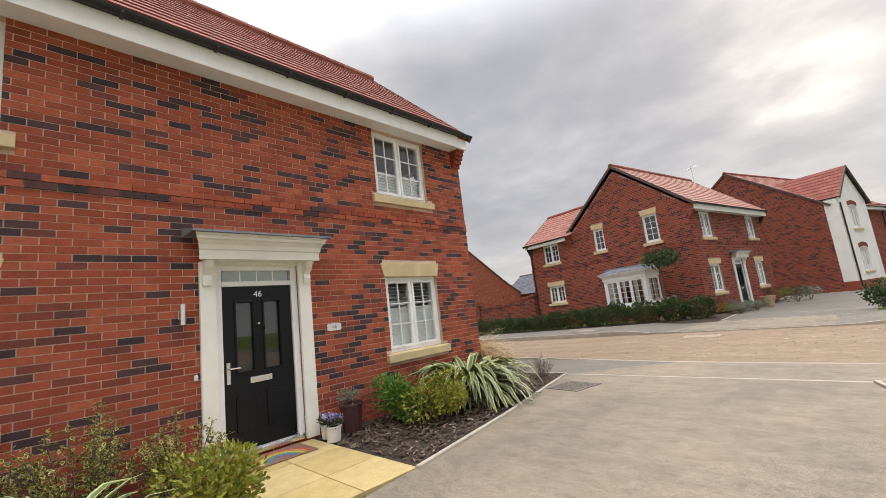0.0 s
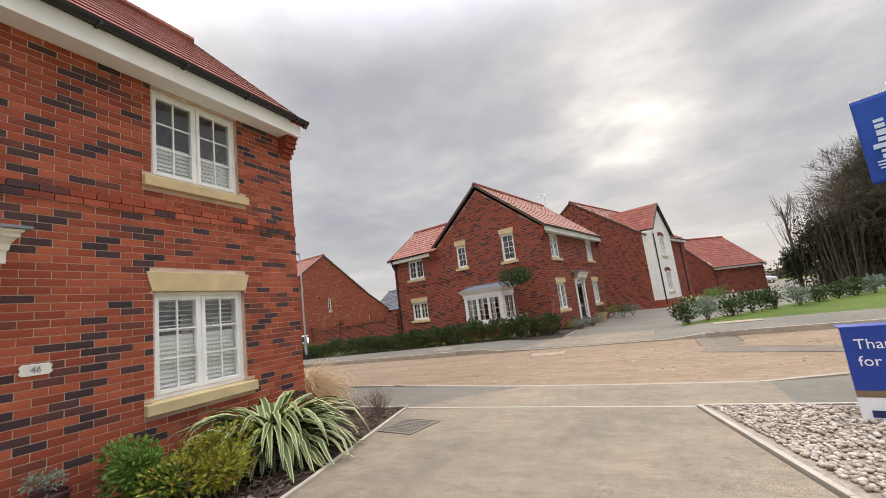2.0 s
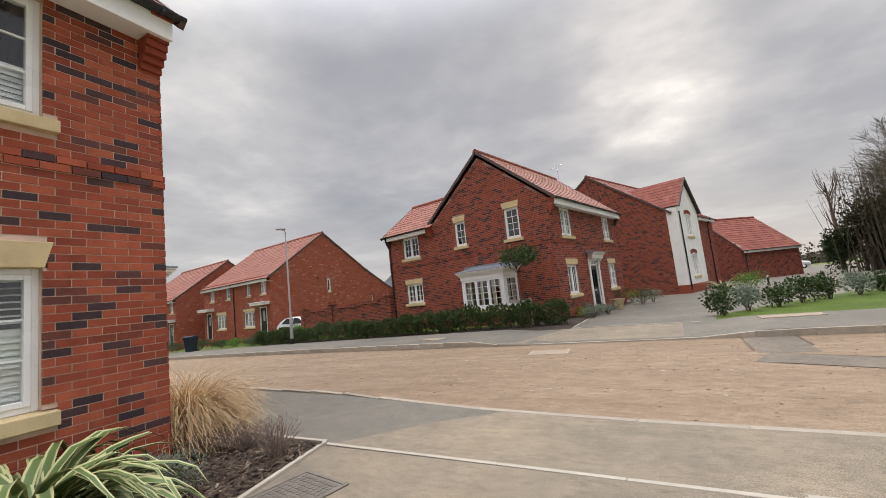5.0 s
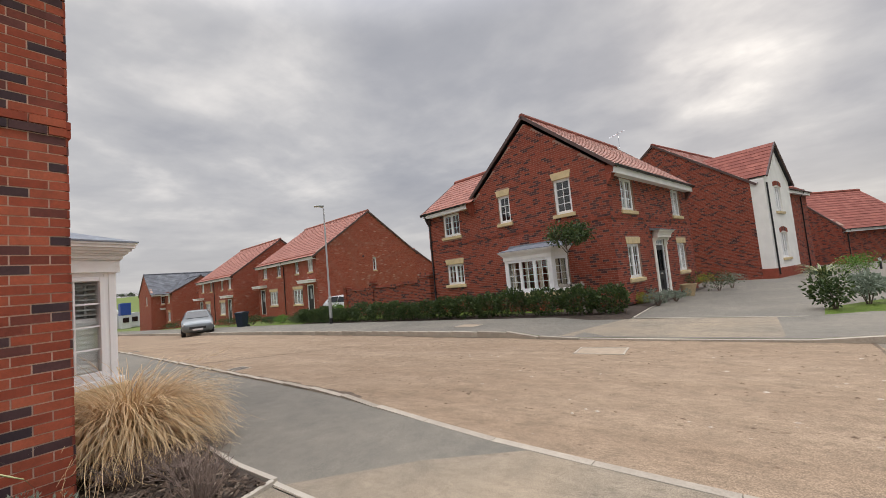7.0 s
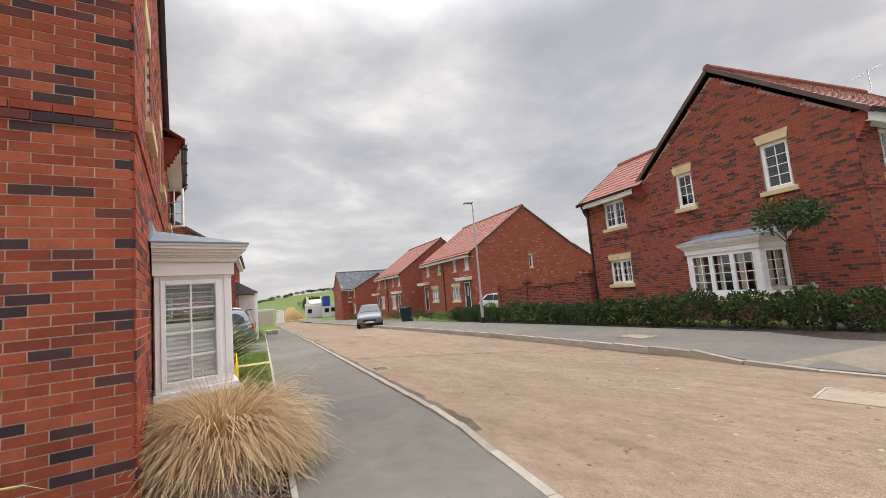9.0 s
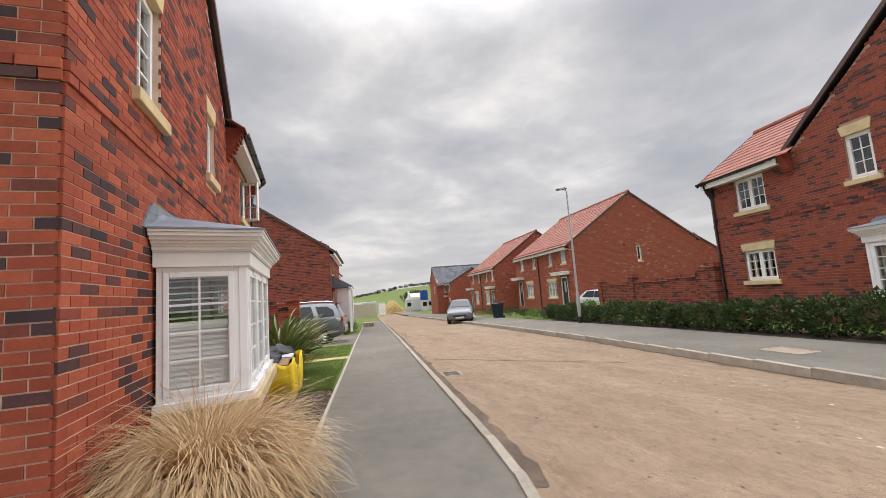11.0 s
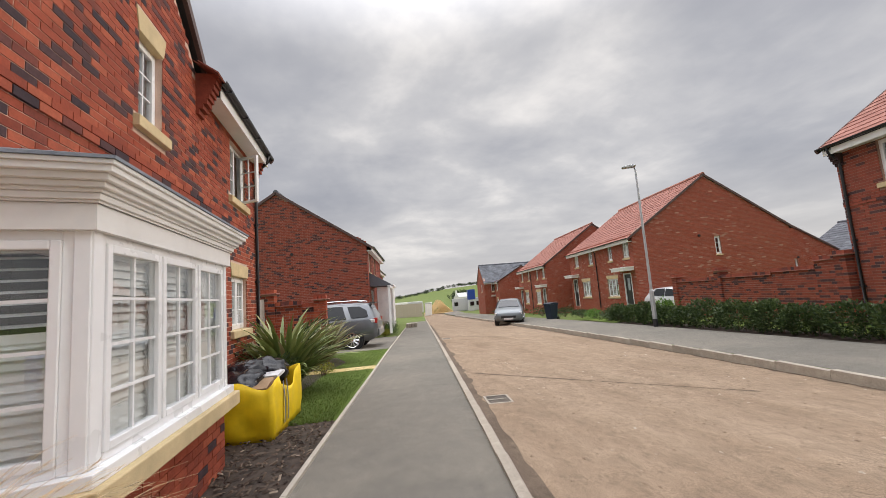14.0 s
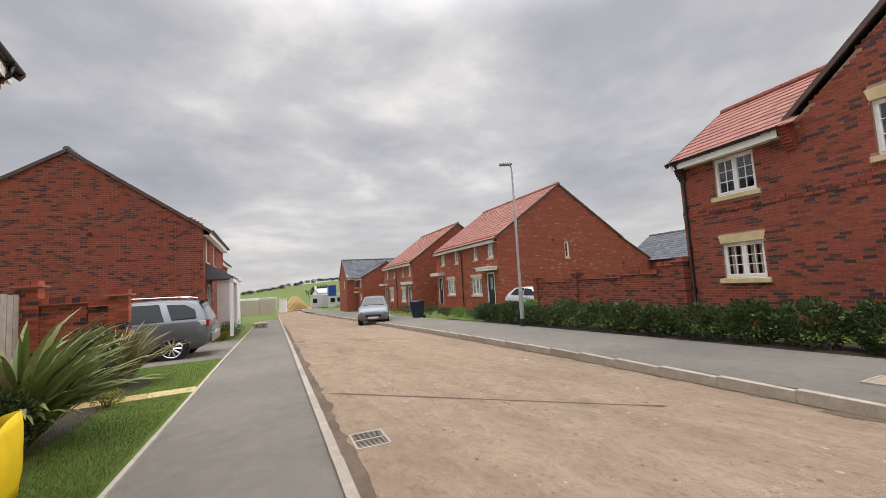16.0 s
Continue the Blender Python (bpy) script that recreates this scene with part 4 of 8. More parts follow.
def corner_house(m, mirror, label, near, number, brick, opened, d):
    """d: the sizes in which the two houses of this type differ."""
    STATE["mirror"] = mirror
    ho = empty("house", label, "house", m, group="brick houses of the street")
    EV, GW, XE, LF = d["eave"], d["gable"], d["end"], d["front"]
    k, up = EV - 4.83, d["upper"]
    doors, win1, win2 = d["door"], d["win1"], d["win2"]
    U0, U1 = 3.41 + up, 4.56 + up
    fholes = [(*w, 0.86, 2.05) for w in (win1, win2)] + [(*w, U0, U1) for w in (win1, win2)] + [(doors - 0.5, doors + 0.5, 0.08, 2.24)]
    flints = [(w[0] - 0.03, w[1] + 0.03, 2.05, 2.275) for w in (win1, win2)]
    fsills = [(w[0] - 0.1, w[1] + 0.1, z - 0.14, z) for w in (win1, win2) for z in (0.86, U0)]
    bands = [(2.925, 3.075, 0.024)]
    brick_wall(ho, "front_wall", F_FRONT, 0.008, LF, 0.0, Top([(0, 4.62 + k), (LF, 4.62 + k)]), fholes + flints + fsills, brick, mortar=None if near else m_mortar_far, near=(2.2, 3.4, 0.0, 4.4) if near else None, bands=bands, label="red multi brick front wall")
    W2, W1, X2 = d["w2"][:2], d["w1"][:2], d["x2"][:2]
    w2z, w1z, x2z, lowz = d["w2"][2:], d["w1"][2:], d["x2"][2:], (1.13, 2.06)
    cu, hw, hf, dep = d["bay"]
    gh = [(*W2, *w2z), (*W1, *w1z), (*X2, *lowz), (*X2, *x2z), (cu - hw + 0.19, cu + hw - 0.21, 0.60, 2.10)]
    gl = [(w[0] - 0.03, w[1] + 0.03, z, z + 0.25) for w, z in ((W2, w2z[1]), (W1, w1z[1]))] + [(X2[0] - 0.03, X2[1] + 0.03, lowz[1], lowz[1] + 0.225)]
    gs = [(w[0] - 0.1, w[1] + 0.1, z - 0.14, z) for w, z in ((W2, w2z[0]), (W1, w1z[0]), (X2, lowz[0]), (X2, x2z[0]))]
    mid, rise = GW / 2, 2.77
    run = mid + 0.33
    top = Top([(0, 4.86 + k), (mid, EV + rise - 0.28), (GW, 4.86 + k), (GW + 0.0001, 4.66 + k), (XE, 4.66 + k)])
    brick_wall(ho, "gable_wall", F_GABLE, 0.0, XE, -0.3, top, gh + gl + gs, brick, mortar=None if near else m_mortar_far, near=(0.05, 1.5, 0.9, 3.4) if near else None, bands=bands, label="red multi brick gable wall with a corbelled string course")
    bk = Geo().box(GW - 0.25, GW, 4.6, LF, -0.3, 4.8 + k).box(0, GW - 0.25, LF - 0.25, LF, -0.3, 4.8 + k).box(XE - 0.25, XE, 0.25, 4.6, -0.3, 4.66 + k).box(GW, XE - 0.25, 4.35, 4.6, -0.3, 4.66 + k)
    part("rear_wall", bk, brick, ho, "plain red brick rear wall")
    part("gable_rear", Geo().extrude([(0, 4.8 + k), (GW, 4.8 + k), (mid, EV + rise - 0.3)], "y", LF - 0.25, LF), brick, ho)
    part("wing_gable", Geo().extrude([(0.0, 4.66 + k), (4.6, 4.66 + k), (2.3, 6.3 + k)], "x", XE - 0.25, XE - 0.005), brick, ho, "brick gable end of the wing")
    # added floors and partitions that stop light passing through the house, coloured dark
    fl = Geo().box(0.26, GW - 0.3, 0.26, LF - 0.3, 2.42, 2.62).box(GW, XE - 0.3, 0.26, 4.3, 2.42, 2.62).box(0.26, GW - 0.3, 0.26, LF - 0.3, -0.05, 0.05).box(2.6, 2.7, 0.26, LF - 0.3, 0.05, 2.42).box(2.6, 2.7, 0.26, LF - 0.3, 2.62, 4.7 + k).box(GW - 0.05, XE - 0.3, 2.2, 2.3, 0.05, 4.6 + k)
    part("inner_floors", fl, m_room, ho, "dark unseen inner floors and partitions that keep the rooms dim")
    # windows
    for w in (win1, win2):
        glazed(ho, F_FRONT, *w, 0.86, 2.05, blind="half" if near else "curtain", label="white two-light casement window with shutters" if near else "white two-light casement window with curtains")
        glazed(ho, F_FRONT, *w, U0, U1, blind="low", label="white two-light casement window under the eaves")
        stone_lintel(ho, F_FRONT, *w, 2.05)
        stone_sill(ho, F_FRONT, *w, 0.86)
        stone_sill(ho, F_FRONT, *w, U0)
    for w, z0, z1 in ((W2, *w2z), (W1, *w1z)):
        glazed(ho, F_GABLE, *w, z0, z1, lights=1, rows=4 if w is W2 else 3, blind=None, label="small white casement window")
        stone_lintel(ho, F_GABLE, *w, z1, 0.25)
        stone_sill(ho, F_GABLE, *w, z0)
    glazed(ho, F_GABLE, *X2, *lowz, rows=3, blind="half" if near else "curtain")
    glazed(ho, F_GABLE, *X2, *x2z, open_light=1 if opened else None, label="white casement window, one light ajar" if opened else "")
    stone_lintel(ho, F_GABLE, *X2, lowz[1])
    stone_sill(ho, F_GABLE, *X2, lowz[0])
    stone_sill(ho, F_GABLE, *X2, x2z[0])
    front_door(ho, F_FRONT, doors, number)
    # main roof, ridge along the front
    Ff = shift(F_FRONT, 0, 0.33, EV)
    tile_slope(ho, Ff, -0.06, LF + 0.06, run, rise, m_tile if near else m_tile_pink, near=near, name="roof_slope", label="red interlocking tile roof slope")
    Fr = Matrix(((0, 1, 0, GW + 0.33), (1, 0, 0, 0), (0, 0, 1, EV), (0, 0, 0, 1)))
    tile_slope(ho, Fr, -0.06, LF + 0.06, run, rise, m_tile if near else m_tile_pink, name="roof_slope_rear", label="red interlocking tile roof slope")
    for Fx in (Ff, Fr):
        S, L = slope_frame(Fx, run, rise)
        verge(ho, S, -0.07, L)
        verge(ho, S, LF + 0.07, L)
    ridge_tiles(ho, (mid, -0.08, EV + rise), (mid, LF + 0.08, EV + rise), m_tile)
    # wing roof, ridge across
    wr, wz = 2.62, 1.86
    WZ = 4.78 + k
    Fw = shift(F_GABLE, 0, 0.32, WZ)
    sinw = wz / math.hypot(wr, wz)

    def cut(a):
        zmain = EV + rise - (a - mid) * rise / run
        lo = 0.0 if a > GW - 0.05 else max(0.0, (zmain - WZ) / sinw - 0.05)
        return (lo, math.hypot(wr, wz))
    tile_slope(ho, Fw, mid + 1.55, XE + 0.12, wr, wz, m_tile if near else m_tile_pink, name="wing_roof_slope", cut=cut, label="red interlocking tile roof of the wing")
    Fwr = Matrix(((1, 0, 0, 0), (0, 1, 0, 4.92), (0, 0, 1, WZ), (0, 0, 0, 1)))
    tile_slope(ho, Fwr, mid + 1.55, XE + 0.12, wr, wz, m_tile, name="wing_roof_slope_rear", cut=cut)
    for Fx in (Fw, Fwr):
        S, L = slope_frame(Fx, wr, wz)
        verge(ho, S, XE + 0.13, L)
    ridge_tiles(ho, (mid + 1.25, 2.30, WZ + wz), (XE + 0.12, 2.30, WZ + wz), m_tile)
    # eaves
    e = Geo().box(0.0, LF, 0.008, 0.26, 4.57 + k, 4.59 + k).box(0.0, LF, 0.26, 0.28, 4.56 + k, 4.80 + k)
    part("fascia", e, m_white, ho, "white fascia and soffit boards", shift(F_FRONT, 0.0))
    gutter(ho, F_FRONT, -0.1, LF + 0.1, 4.835 + k, 0.345)
    e = Geo().box(GW + 0.22, XE + 0.05, 0.008, 0.25, 4.58 + k, 4.60 + k).box(GW + 0.22, XE + 0.05, 0.25, 0.27, 4.57 + k, 4.77 + k)
    part("wing_fascia", e, m_white, ho, "white fascia and soffit boards", F_GABLE)
    gutter(ho, F_GABLE, GW + 0.1, XE + 0.15, 4.80 + k, 0.33)
    # stepped brick corbels under the eaves
    for F, a0, a1 in ((F_FRONT, 0.0, 0.215), (F_FRONT, LF - 0.22, LF - 0.005), (F_GABLE, GW - 0.01, GW + 0.2), (F_GABLE, XE - 0.215, XE)):
        cb = Geo()
        st = [(-0.02, 4.24 + k)]
        for i in range(8):
            z = 4.24 + k + i * COURSE
            out = 0.05 * (i + 1) if i < 3 else 0.05 * 3 + 0.03 * (i - 2)
            st += [(out, z), (out, z + 0.067), (out - 0.008, z + 0.067), (out - 0.008, z + COURSE)]
        cb.extrude(st + [(-0.02, 4.24 + k + 8 * COURSE)], "x", a0, a1)
        part("corbel", cb, brick, ho, "stepped brick corbel under the eaves", F)
    # downpipe on the wing
    px = XE - 0.14
    g = Geo().tube([(px, 0.33, 4.76 + k), (px, 0.30, 4.62 + k), (px, 0.06, 4.40 + k), (px, 0.05, 4.3 + k), (px, 0.05, -0.12), (px, 0.12, -0.16)], 0.034, 8)
    pipe = part("downpipe", g, m_black, ho, "black round downpipe", F_GABLE, smooth=True)
    g = Geo()
    for z in (0.8, 2.0, 3.2, 4.2):
        g.tube([(px, 0.05, z), (px, 0.05, z + 0.05)], 0.045, 8).box(px - 0.06, px + 0.06, 0.0, 0.03, z, z + 0.05)
    part("pipe_clip", g, m_black, pipe, "", F_GABLE)
    # the bay
    bh = d["head"]

    def loop(o, k=0.0):
        return [(cu - hw - o, 0.02), (cu - hf - o * 0.95, dep + o), (cu + hf + o * 0.95, dep + o), (cu + hw + o, 0.02)]
    bay = part("bay_window", Geo().extrude(loop(-0.09)[::-1], "z", -0.25, 0.50), m_mortar, ho, "white bay window with a brick base and moulded head", F_GABLE)
    part("bay_sill", Geo().extrude(loop(0.06)[::-1], "z", 0.50, 0.63), m_stone, bay, "buff cast stone bay sill", F_GABLE, bevel=0.01)
    part("bay_inner_sill", Geo().extrude(loop(0.015)[::-1], "z", 0.63, 0.70), m_upvc, bay, "white sill board", F_GABLE, bevel=0.006)
    pts = loop(-0.04)
    base = loop(-0.06)
    for i in range(3):
        p, q = Vector(pts[i]), Vector(pts[i + 1])
        d = (q - p).normalized()
        L = (q - p).length
        # outwards is to the left of the run, seen from inside
        nrm = Vector((-d.y, d.x))
        Fi = F_GABLE @ Matrix(((d.x, nrm.x, 0, p.x), (d.y, nrm.y, 0, p.y), (0, 0, 1, 0), (0, 0, 0, 1)))
        glazed(bay, Fi, 0.015 if i == 0 else 0.07, L - (0.015 if i == 2 else 0.07), 0.70, bh, lights=3 if i == 1 else 1, rows=4, recess=0.0, name="bay_light", blind=("closed" if i == 1 else "half") if near else "curtain", label="white bay casement with shutters" if near else "white bay casement with cream curtains")
        for x in (0, L - 0.075)[i == 0:2 - (i == 2)]:
            part("corner_post", Geo().box(x, x + 0.075, -0.08, 0.01, 0.70, bh + 0.02), m_upvc, bay, "", Fi, bevel=0.006)
        p, q = Vector(base[i]), Vector(base[i + 1])
        d = (q - p).normalized()
        L = (q - p).length
        nrm = Vector((-d.y, d.x))
        Fi = F_GABLE @ Matrix(((d.x, nrm.x, 0, p.x), (d.y, nrm.y, 0, p.y), (0, 0, 1, 0), (0, 0, 0, 1)))
        g = Geo()
        for r in range(-3, 7):
            x = 0.0 - (0.1125 if r % 2 else 0)
            while x < L:
                a, b = max(0, x), min(L, x + BRICK_L)
                if b - a > 0.03:
                    g.box(a, b, -0.05, 0.004, r * COURSE - 0.02, r * COURSE + BRICK_H - 0.02)
                x += STEP
        part("bay_brickwork", g, brick, bay, "", Fi, kind="stuff")
    part("bay_head", Geo().extrude(loop(0.0)[::-1], "z", bh, bh + 0.14), m_white, bay, "white bay head board", F_GABLE)
    lay = [(0.015, 2.20, 2.215), (0.03, 2.215, 2.25), (0.045, 2.25, 2.27), (0.07, 2.27, 2.30), (0.10, 2.30, 2.335), (0.13, 2.335, 2.37), (0.145, 2.37, 2.395)]
    q = bh - 2.06
    cor = part("bay_cornice", Geo().extrude(loop(0.008)[::-1], "z", bh + 0.14, bh + 0.335), m_white, bay, "white stepped cornice", F_GABLE)
    for o, a, b in lay:
        part("cornice_step", Geo().extrude(loop(o)[::-1], "z", a + q, b + q), m_white, cor, "", F_GABLE, bevel=0.004)
    lo, hi = loop(0.155), [(cu - hw + 0.15, 0.0), (cu - hf + 0.2, 0.05), (cu + hf - 0.2, 0.05), (cu + hw - 0.15, 0.0)]
    g = Geo().extrude(lo[::-1], "z", 2.395 + q, 2.412 + q)
    n = 4
    g.add([(x, y, 2.412 + q) for x, y in lo] + [(x, y, 2.60 + q) for x, y in hi], [(i, (i + 1), n + i + 1, n + i) for i in range(3)] + [(4, 5, 6, 7)])
    g.f[-4:] = [f[::-1] for f in g.f[-4:]]
    part("bay_lead_roof", g, m_lead, bay, "grey lead bay roof", F_GABLE)
    for s in (-1, 1):
        x = cu + s * (hw + 0.05)
        g = Geo()
        for i in range(3):
            a, b = 2.40 + q + 0.075 * i, 2.475 + q + 0.075 * i
            g.extrude([(x + s * (0.17 - 0.06 * i), a), (x - s * 0.12, a), (x - s * (0.12 + 0.05 * i), b), (x + s * (0.13 - 0.06 * i), b)][::s], "y", 0.0, 0.022 + 0.003 * i)
        part("stepped_flashing", g, m_lead, bay, "", F_GABLE)
    part("lead_flashing", Geo().box(cu - hw, cu + hw, 0.0, 0.02, 2.56 + q, 2.66 + q), m_lead, bay, "", F_GABLE)
    STATE["mirror"] = False
    return ho


SIZE_A = dict(eave=4.83, gable=5.2, end=8.5, front=8.5, upper=0.0, door=4.14, win1=(0.99, 2.17), win2=(6.36, 7.54), head=1.92,
              w2=(1.06, 1.68, 3.44, 4.58), w1=(3.68, 4.20, 3.50, 4.44), x2=(6.72, 7.70, 3.47, 4.50), bay=(2.74, 1.33, 1.13, 0.80))
SIZE_B = dict(eave=4.64, gable=5.96, end=9.05, front=8.1, upper=-0.17, door=3.95, win1=(0.95, 2.05), win2=(5.95, 7.05), head=1.87,
              w2=(1.31, 2.00, 3.36, 4.62), w1=(4.02, 4.62, 3.46, 4.56), x2=(6.91, 8.00, 3.35, 4.38), bay=(2.95, 1.28, 1.06, 0.79))
house_a = corner_house(pose(-5.24, 6.12, 0, 0, 0, 181.4), False, "red brick corner house with a white bay and black door", True, "46", m_brick, True, SIZE_A)
house_b = corner_house(pose(-4.25, 19.25, 0.07, 0, 0, 169.5), True, "red brick house with a gable and white bay across the road", False, "", m_brick_dark, False, SIZE_B)


# ---- plainer houses along the street ----
def plain_house(m, mirror, label, L, D, eave, apex, brick, tile, front=(), side=(), doors=(), near_side=True, mortar=None, pink=False, canopy=True, pipe=()):
    """A gabled house: ridge along x, front at y = 0, gable end at x = 0. front, side: windows (x0, x1, z0, z1, lights)."""
    STATE["mirror"] = mirror
    ho = empty("house", label, "house", m, group="brick houses of the street")
    Fs = Matrix(((0, -1, 0, 0), (1, 0, 0, 0), (0, 0, 1, 0), (0, 0, 0, 1)))
    Ff = F_GABLE
    fh = [w[:4] for w in front] + [(d - 0.45, d + 0.45, 0.05, 2.1) for d in doors]
    cut_f = [(a - 0.06, b + 0.06, z0 - 0.13, z0) for a, b, z0, z1, n in front]
    lint = [(a - 0.06, b + 0.06, z1, z1 + 0.2) for a, b, z0, z1, n in front if z1 < 3]
    brick_wall(ho, "front_wall", Ff, 0.008, L, -0.6, Top([(0, eave), (L, eave)]), fh + cut_f + lint, brick, mortar=mortar or m_mortar_far, label="red brick front wall")
    sh = [w[:4] for w in side]
    brick_wall(ho, "gable_wall", Fs, 0.0, D, -0.6, Top([(0, eave + 0.05), (D / 2, apex - 0.12), (D, eave + 0.05)]), sh, brick, mortar=mortar or m_mortar_far, label="red brick gable end wall")
    g = Geo().box(0.3, L, D - 0.25, D, -0.6, eave).box(L - 0.25, L - 0.01, 0.26, D - 0.26, -0.6, eave).box(0.26, L - 0.26, 0.26, D - 0.26, 2.4, 2.55)
    part("rear_wall", g, brick, ho)
    part("rear_gable", Geo().extrude([(0.02, eave), (D - 0.02, eave), (D / 2, apex - 0.12)], "x", L - 0.25, L), brick, ho)
    for a, b, z0, z1, n in front:
        glazed(ho, Ff, a, b, z0, z1, lights=n, rows=3, cols=2, fw=0.045)
        stone_sill(ho, Ff, a, b, z0, 0.12, 0.05, 0.05)
        if z1 < 3:
            stone_lintel(ho, Ff, a, b, z1, 0.2)
    for a, b, z0, z1, n in side:
        glazed(ho, Fs, a, b, z0, z1, lights=n, rows=3, cols=1, fw=0.045)
        stone_sill(ho, Fs, a, b, z0, 0.1, 0.04, 0.03)
    for d in doors:
        g = Geo().box(d - 0.45, d - 0.39, -0.1, 0.02, 0.05, 2.1).box(d + 0.39, d + 0.45, -0.1, 0.02, 0.05, 2.1).box(d - 0.39, d + 0.39, -0.1, 0.02, 2.03, 2.1)
        dr = part("door", g, m_upvc, ho, "black front door in a white frame", Ff)
        part("door_leaf", Geo().box(d - 0.39, d + 0.39, -0.08, -0.04, 0.06, 2.03), m_door, dr, "", Ff)
        part("door_pane", Geo().box(d - 0.12, d + 0.12, -0.04, -0.03, 1.1, 1.8), m_frost, dr, "", Ff)
        if canopy:
            part("door_canopy", Geo().box(d - 0.85, d + 0.85, 0, 0.55, 2.22, 2.38).box(d - 0.9, d + 0.9, 0, 0.6, 2.38, 2.44), m_white, ho, "flat white door canopy", Ff, bevel=0.01)
    run, rise = D / 2 + 0.25, (apex - eave) * (D / 2 + 0.25) / (D / 2)
    e0 = apex - rise
    Fa = shift(Ff, 0, 0.25, e0)
    Fb = Matrix(((1, 0, 0, 0), (0, 1, 0, D + 0.25), (0, 0, 1, e0), (0, 0, 0, 1)))
    for nm, Fx in (("roof_slope", Fa), ("roof_slope_rear", Fb)):
        tile_slope(ho, Fx, -0.05, L + 0.05, run, rise, tile, name=nm, w=0.33, gauge=0.33, label="concrete tile roof slope")
        S, LL = slope_frame(Fx, run, rise)
        verge(ho, S, -0.05, LL, 0.025)
    ridge_tiles(ho, (-0.05, D / 2, apex), (L + 0.05, D / 2, apex), tile)
    part("fascia", Geo().box(0, L, 0.008, 0.22, e0 - 0.19, e0 - 0.17).box(0, L, 0.22, 0.24, e0 - 0.2, e0), m_white, ho, "white fascia and soffit boards", Ff)
    gutter(ho, Ff, -0.05, L + 0.05, e0 + 0.02, 0.30)
    for x in pipe:
        part("downpipe", Geo().tube([(x, 0.28, e0 - 0.02), (x, 0.06, e0 - 0.35), (x, 0.05, 0.0)], 0.034, 6), m_black, ho, "black round downpipe", Ff)
    part("vent", Geo().tube([(D * 0.42, -0.02, eave - 0.3), (D * 0.42, 0.05, eave - 0.3)], 0.07, 10), m_black, ho, "small black flue outlet", Fs)
    STATE["mirror"] = False
    return ho


SEMI_F = [(0.5, 1.25, 3.0, 4.0, 2), (2.6, 3.2, 3.0, 4.0, 1), (5.6, 6.3, 3.0, 4.0, 1), (8.2, 9.0, 3.0, 4.0, 2), (2.2, 3.7, 0.75, 1.85, 3), (6.4, 7.9, 0.75, 1.85, 3)]
plain_house(pose(-27.0, 24.35, -0.27, 0, 0, 172.5) @ Matrix.Diagonal((1.1, 1.1, 1.1, 1)), True, "pair of red brick semi-detached houses with pale red roof", 10.1, 9.3, 4.2, 7.45, m_brick_plain, m_tile_pink,
            SEMI_F, [(4.78, 5.13, 2.8, 3.8, 1)], (1.0, 9.2), pipe=(5.0,))
plain_house(pose(-40.2, 24.5, -0.84, 0, 0, 172.5) @ Matrix.Diagonal((1.1, 1.1, 1.1, 1)), True, "pair of red brick semi-detached houses further along", 10.0, 8.8, 4.2, 7.35, m_brick_plain, m_tile_pink,
            SEMI_F, [], (1.0, 9.2), pipe=(5.0,))
plain_house(pose(-55.0, 24.6, -1.3, 0, 0, 172.5), True, "red brick house with a dark grey roof down the street", 9.0, 6.2, 4.2, 6.0, m_brick_plain, m_tile_grey,
            [(1.0, 2.0, 3.0, 4.0, 2), (1.0, 2.2, 0.8, 1.9, 2)], [], (4.0,))
plain_house(pose(-58.5, 23.6, -1.4, 0, 0, 82), False, "long brick house with a grey roof at the street end", 11.0, 7.5, 4.4, 6.9, m_brick_plain, m_tile_grey, [(1.0, 2.0, 3.0, 4.0, 2)], [(2.0, 3.0, 3.0, 4.0, 1)], (4.0,))
house_g = plain_house(pose(-27.2, 8.2, -0.38, 0, 0, 174) @ Matrix.Diagonal((1.17, 1.17, 1.17, 1)), False, "brown-red brick house beyond the parked car", 7.5, 8.2, 4.3, 7.0, m_brick_dark, m_tile_grey,
                      [(0.7, 1.5, 3.0, 4.1, 2), (3.2, 4.0, 3.0, 4.1, 2), (4.6, 6.0, 0.75, 1.95, 3)], [], (1.6,), canopy=False)
g = Geo().extrude([(0.0, 2.95), (1.0, 2.35), (1.0, 2.28), (0.0, 2.28)], "x", 0.5, 2.7)
part("porch_roof", g, m_tile_grey, house_g, "grey tiled lean-to porch roof", F_GABLE)
g = Geo().box(0.5, 0.62, 0.85, 0.97, 0, 2.28).box(2.58, 2.7, 0.85, 0.97, 0, 2.28).box(0.5, 2.7, 0.85, 0.99, 2.14, 2.28)
part("porch_post", g, m_white, house_g, "white painted porch frame", F_GABLE)
g = Geo().box(4.3, 6.3, 0.0, 0.9, 0.0, 2.3).box(4.2, 6.4, 0.0, 1.0, 2.3, 2.45)
part("bay_window", g, m_white, house_g, "white boxed bay window", F_GABLE, bevel=0.02)
plain_house(pose(-39.3, 8.7, -0.8, 0, 0, 174) @ Matrix.Diagonal((1.17, 1.17, 1.17, 1)), False, "brick house with grey roof further down the pavement", 8.0, 7.0, 4.4, 7.0, m_brick_plain, m_tile_grey, [(0.7, 1.5, 3.0, 4.1, 2)], [], (2.0,), canopy=False)

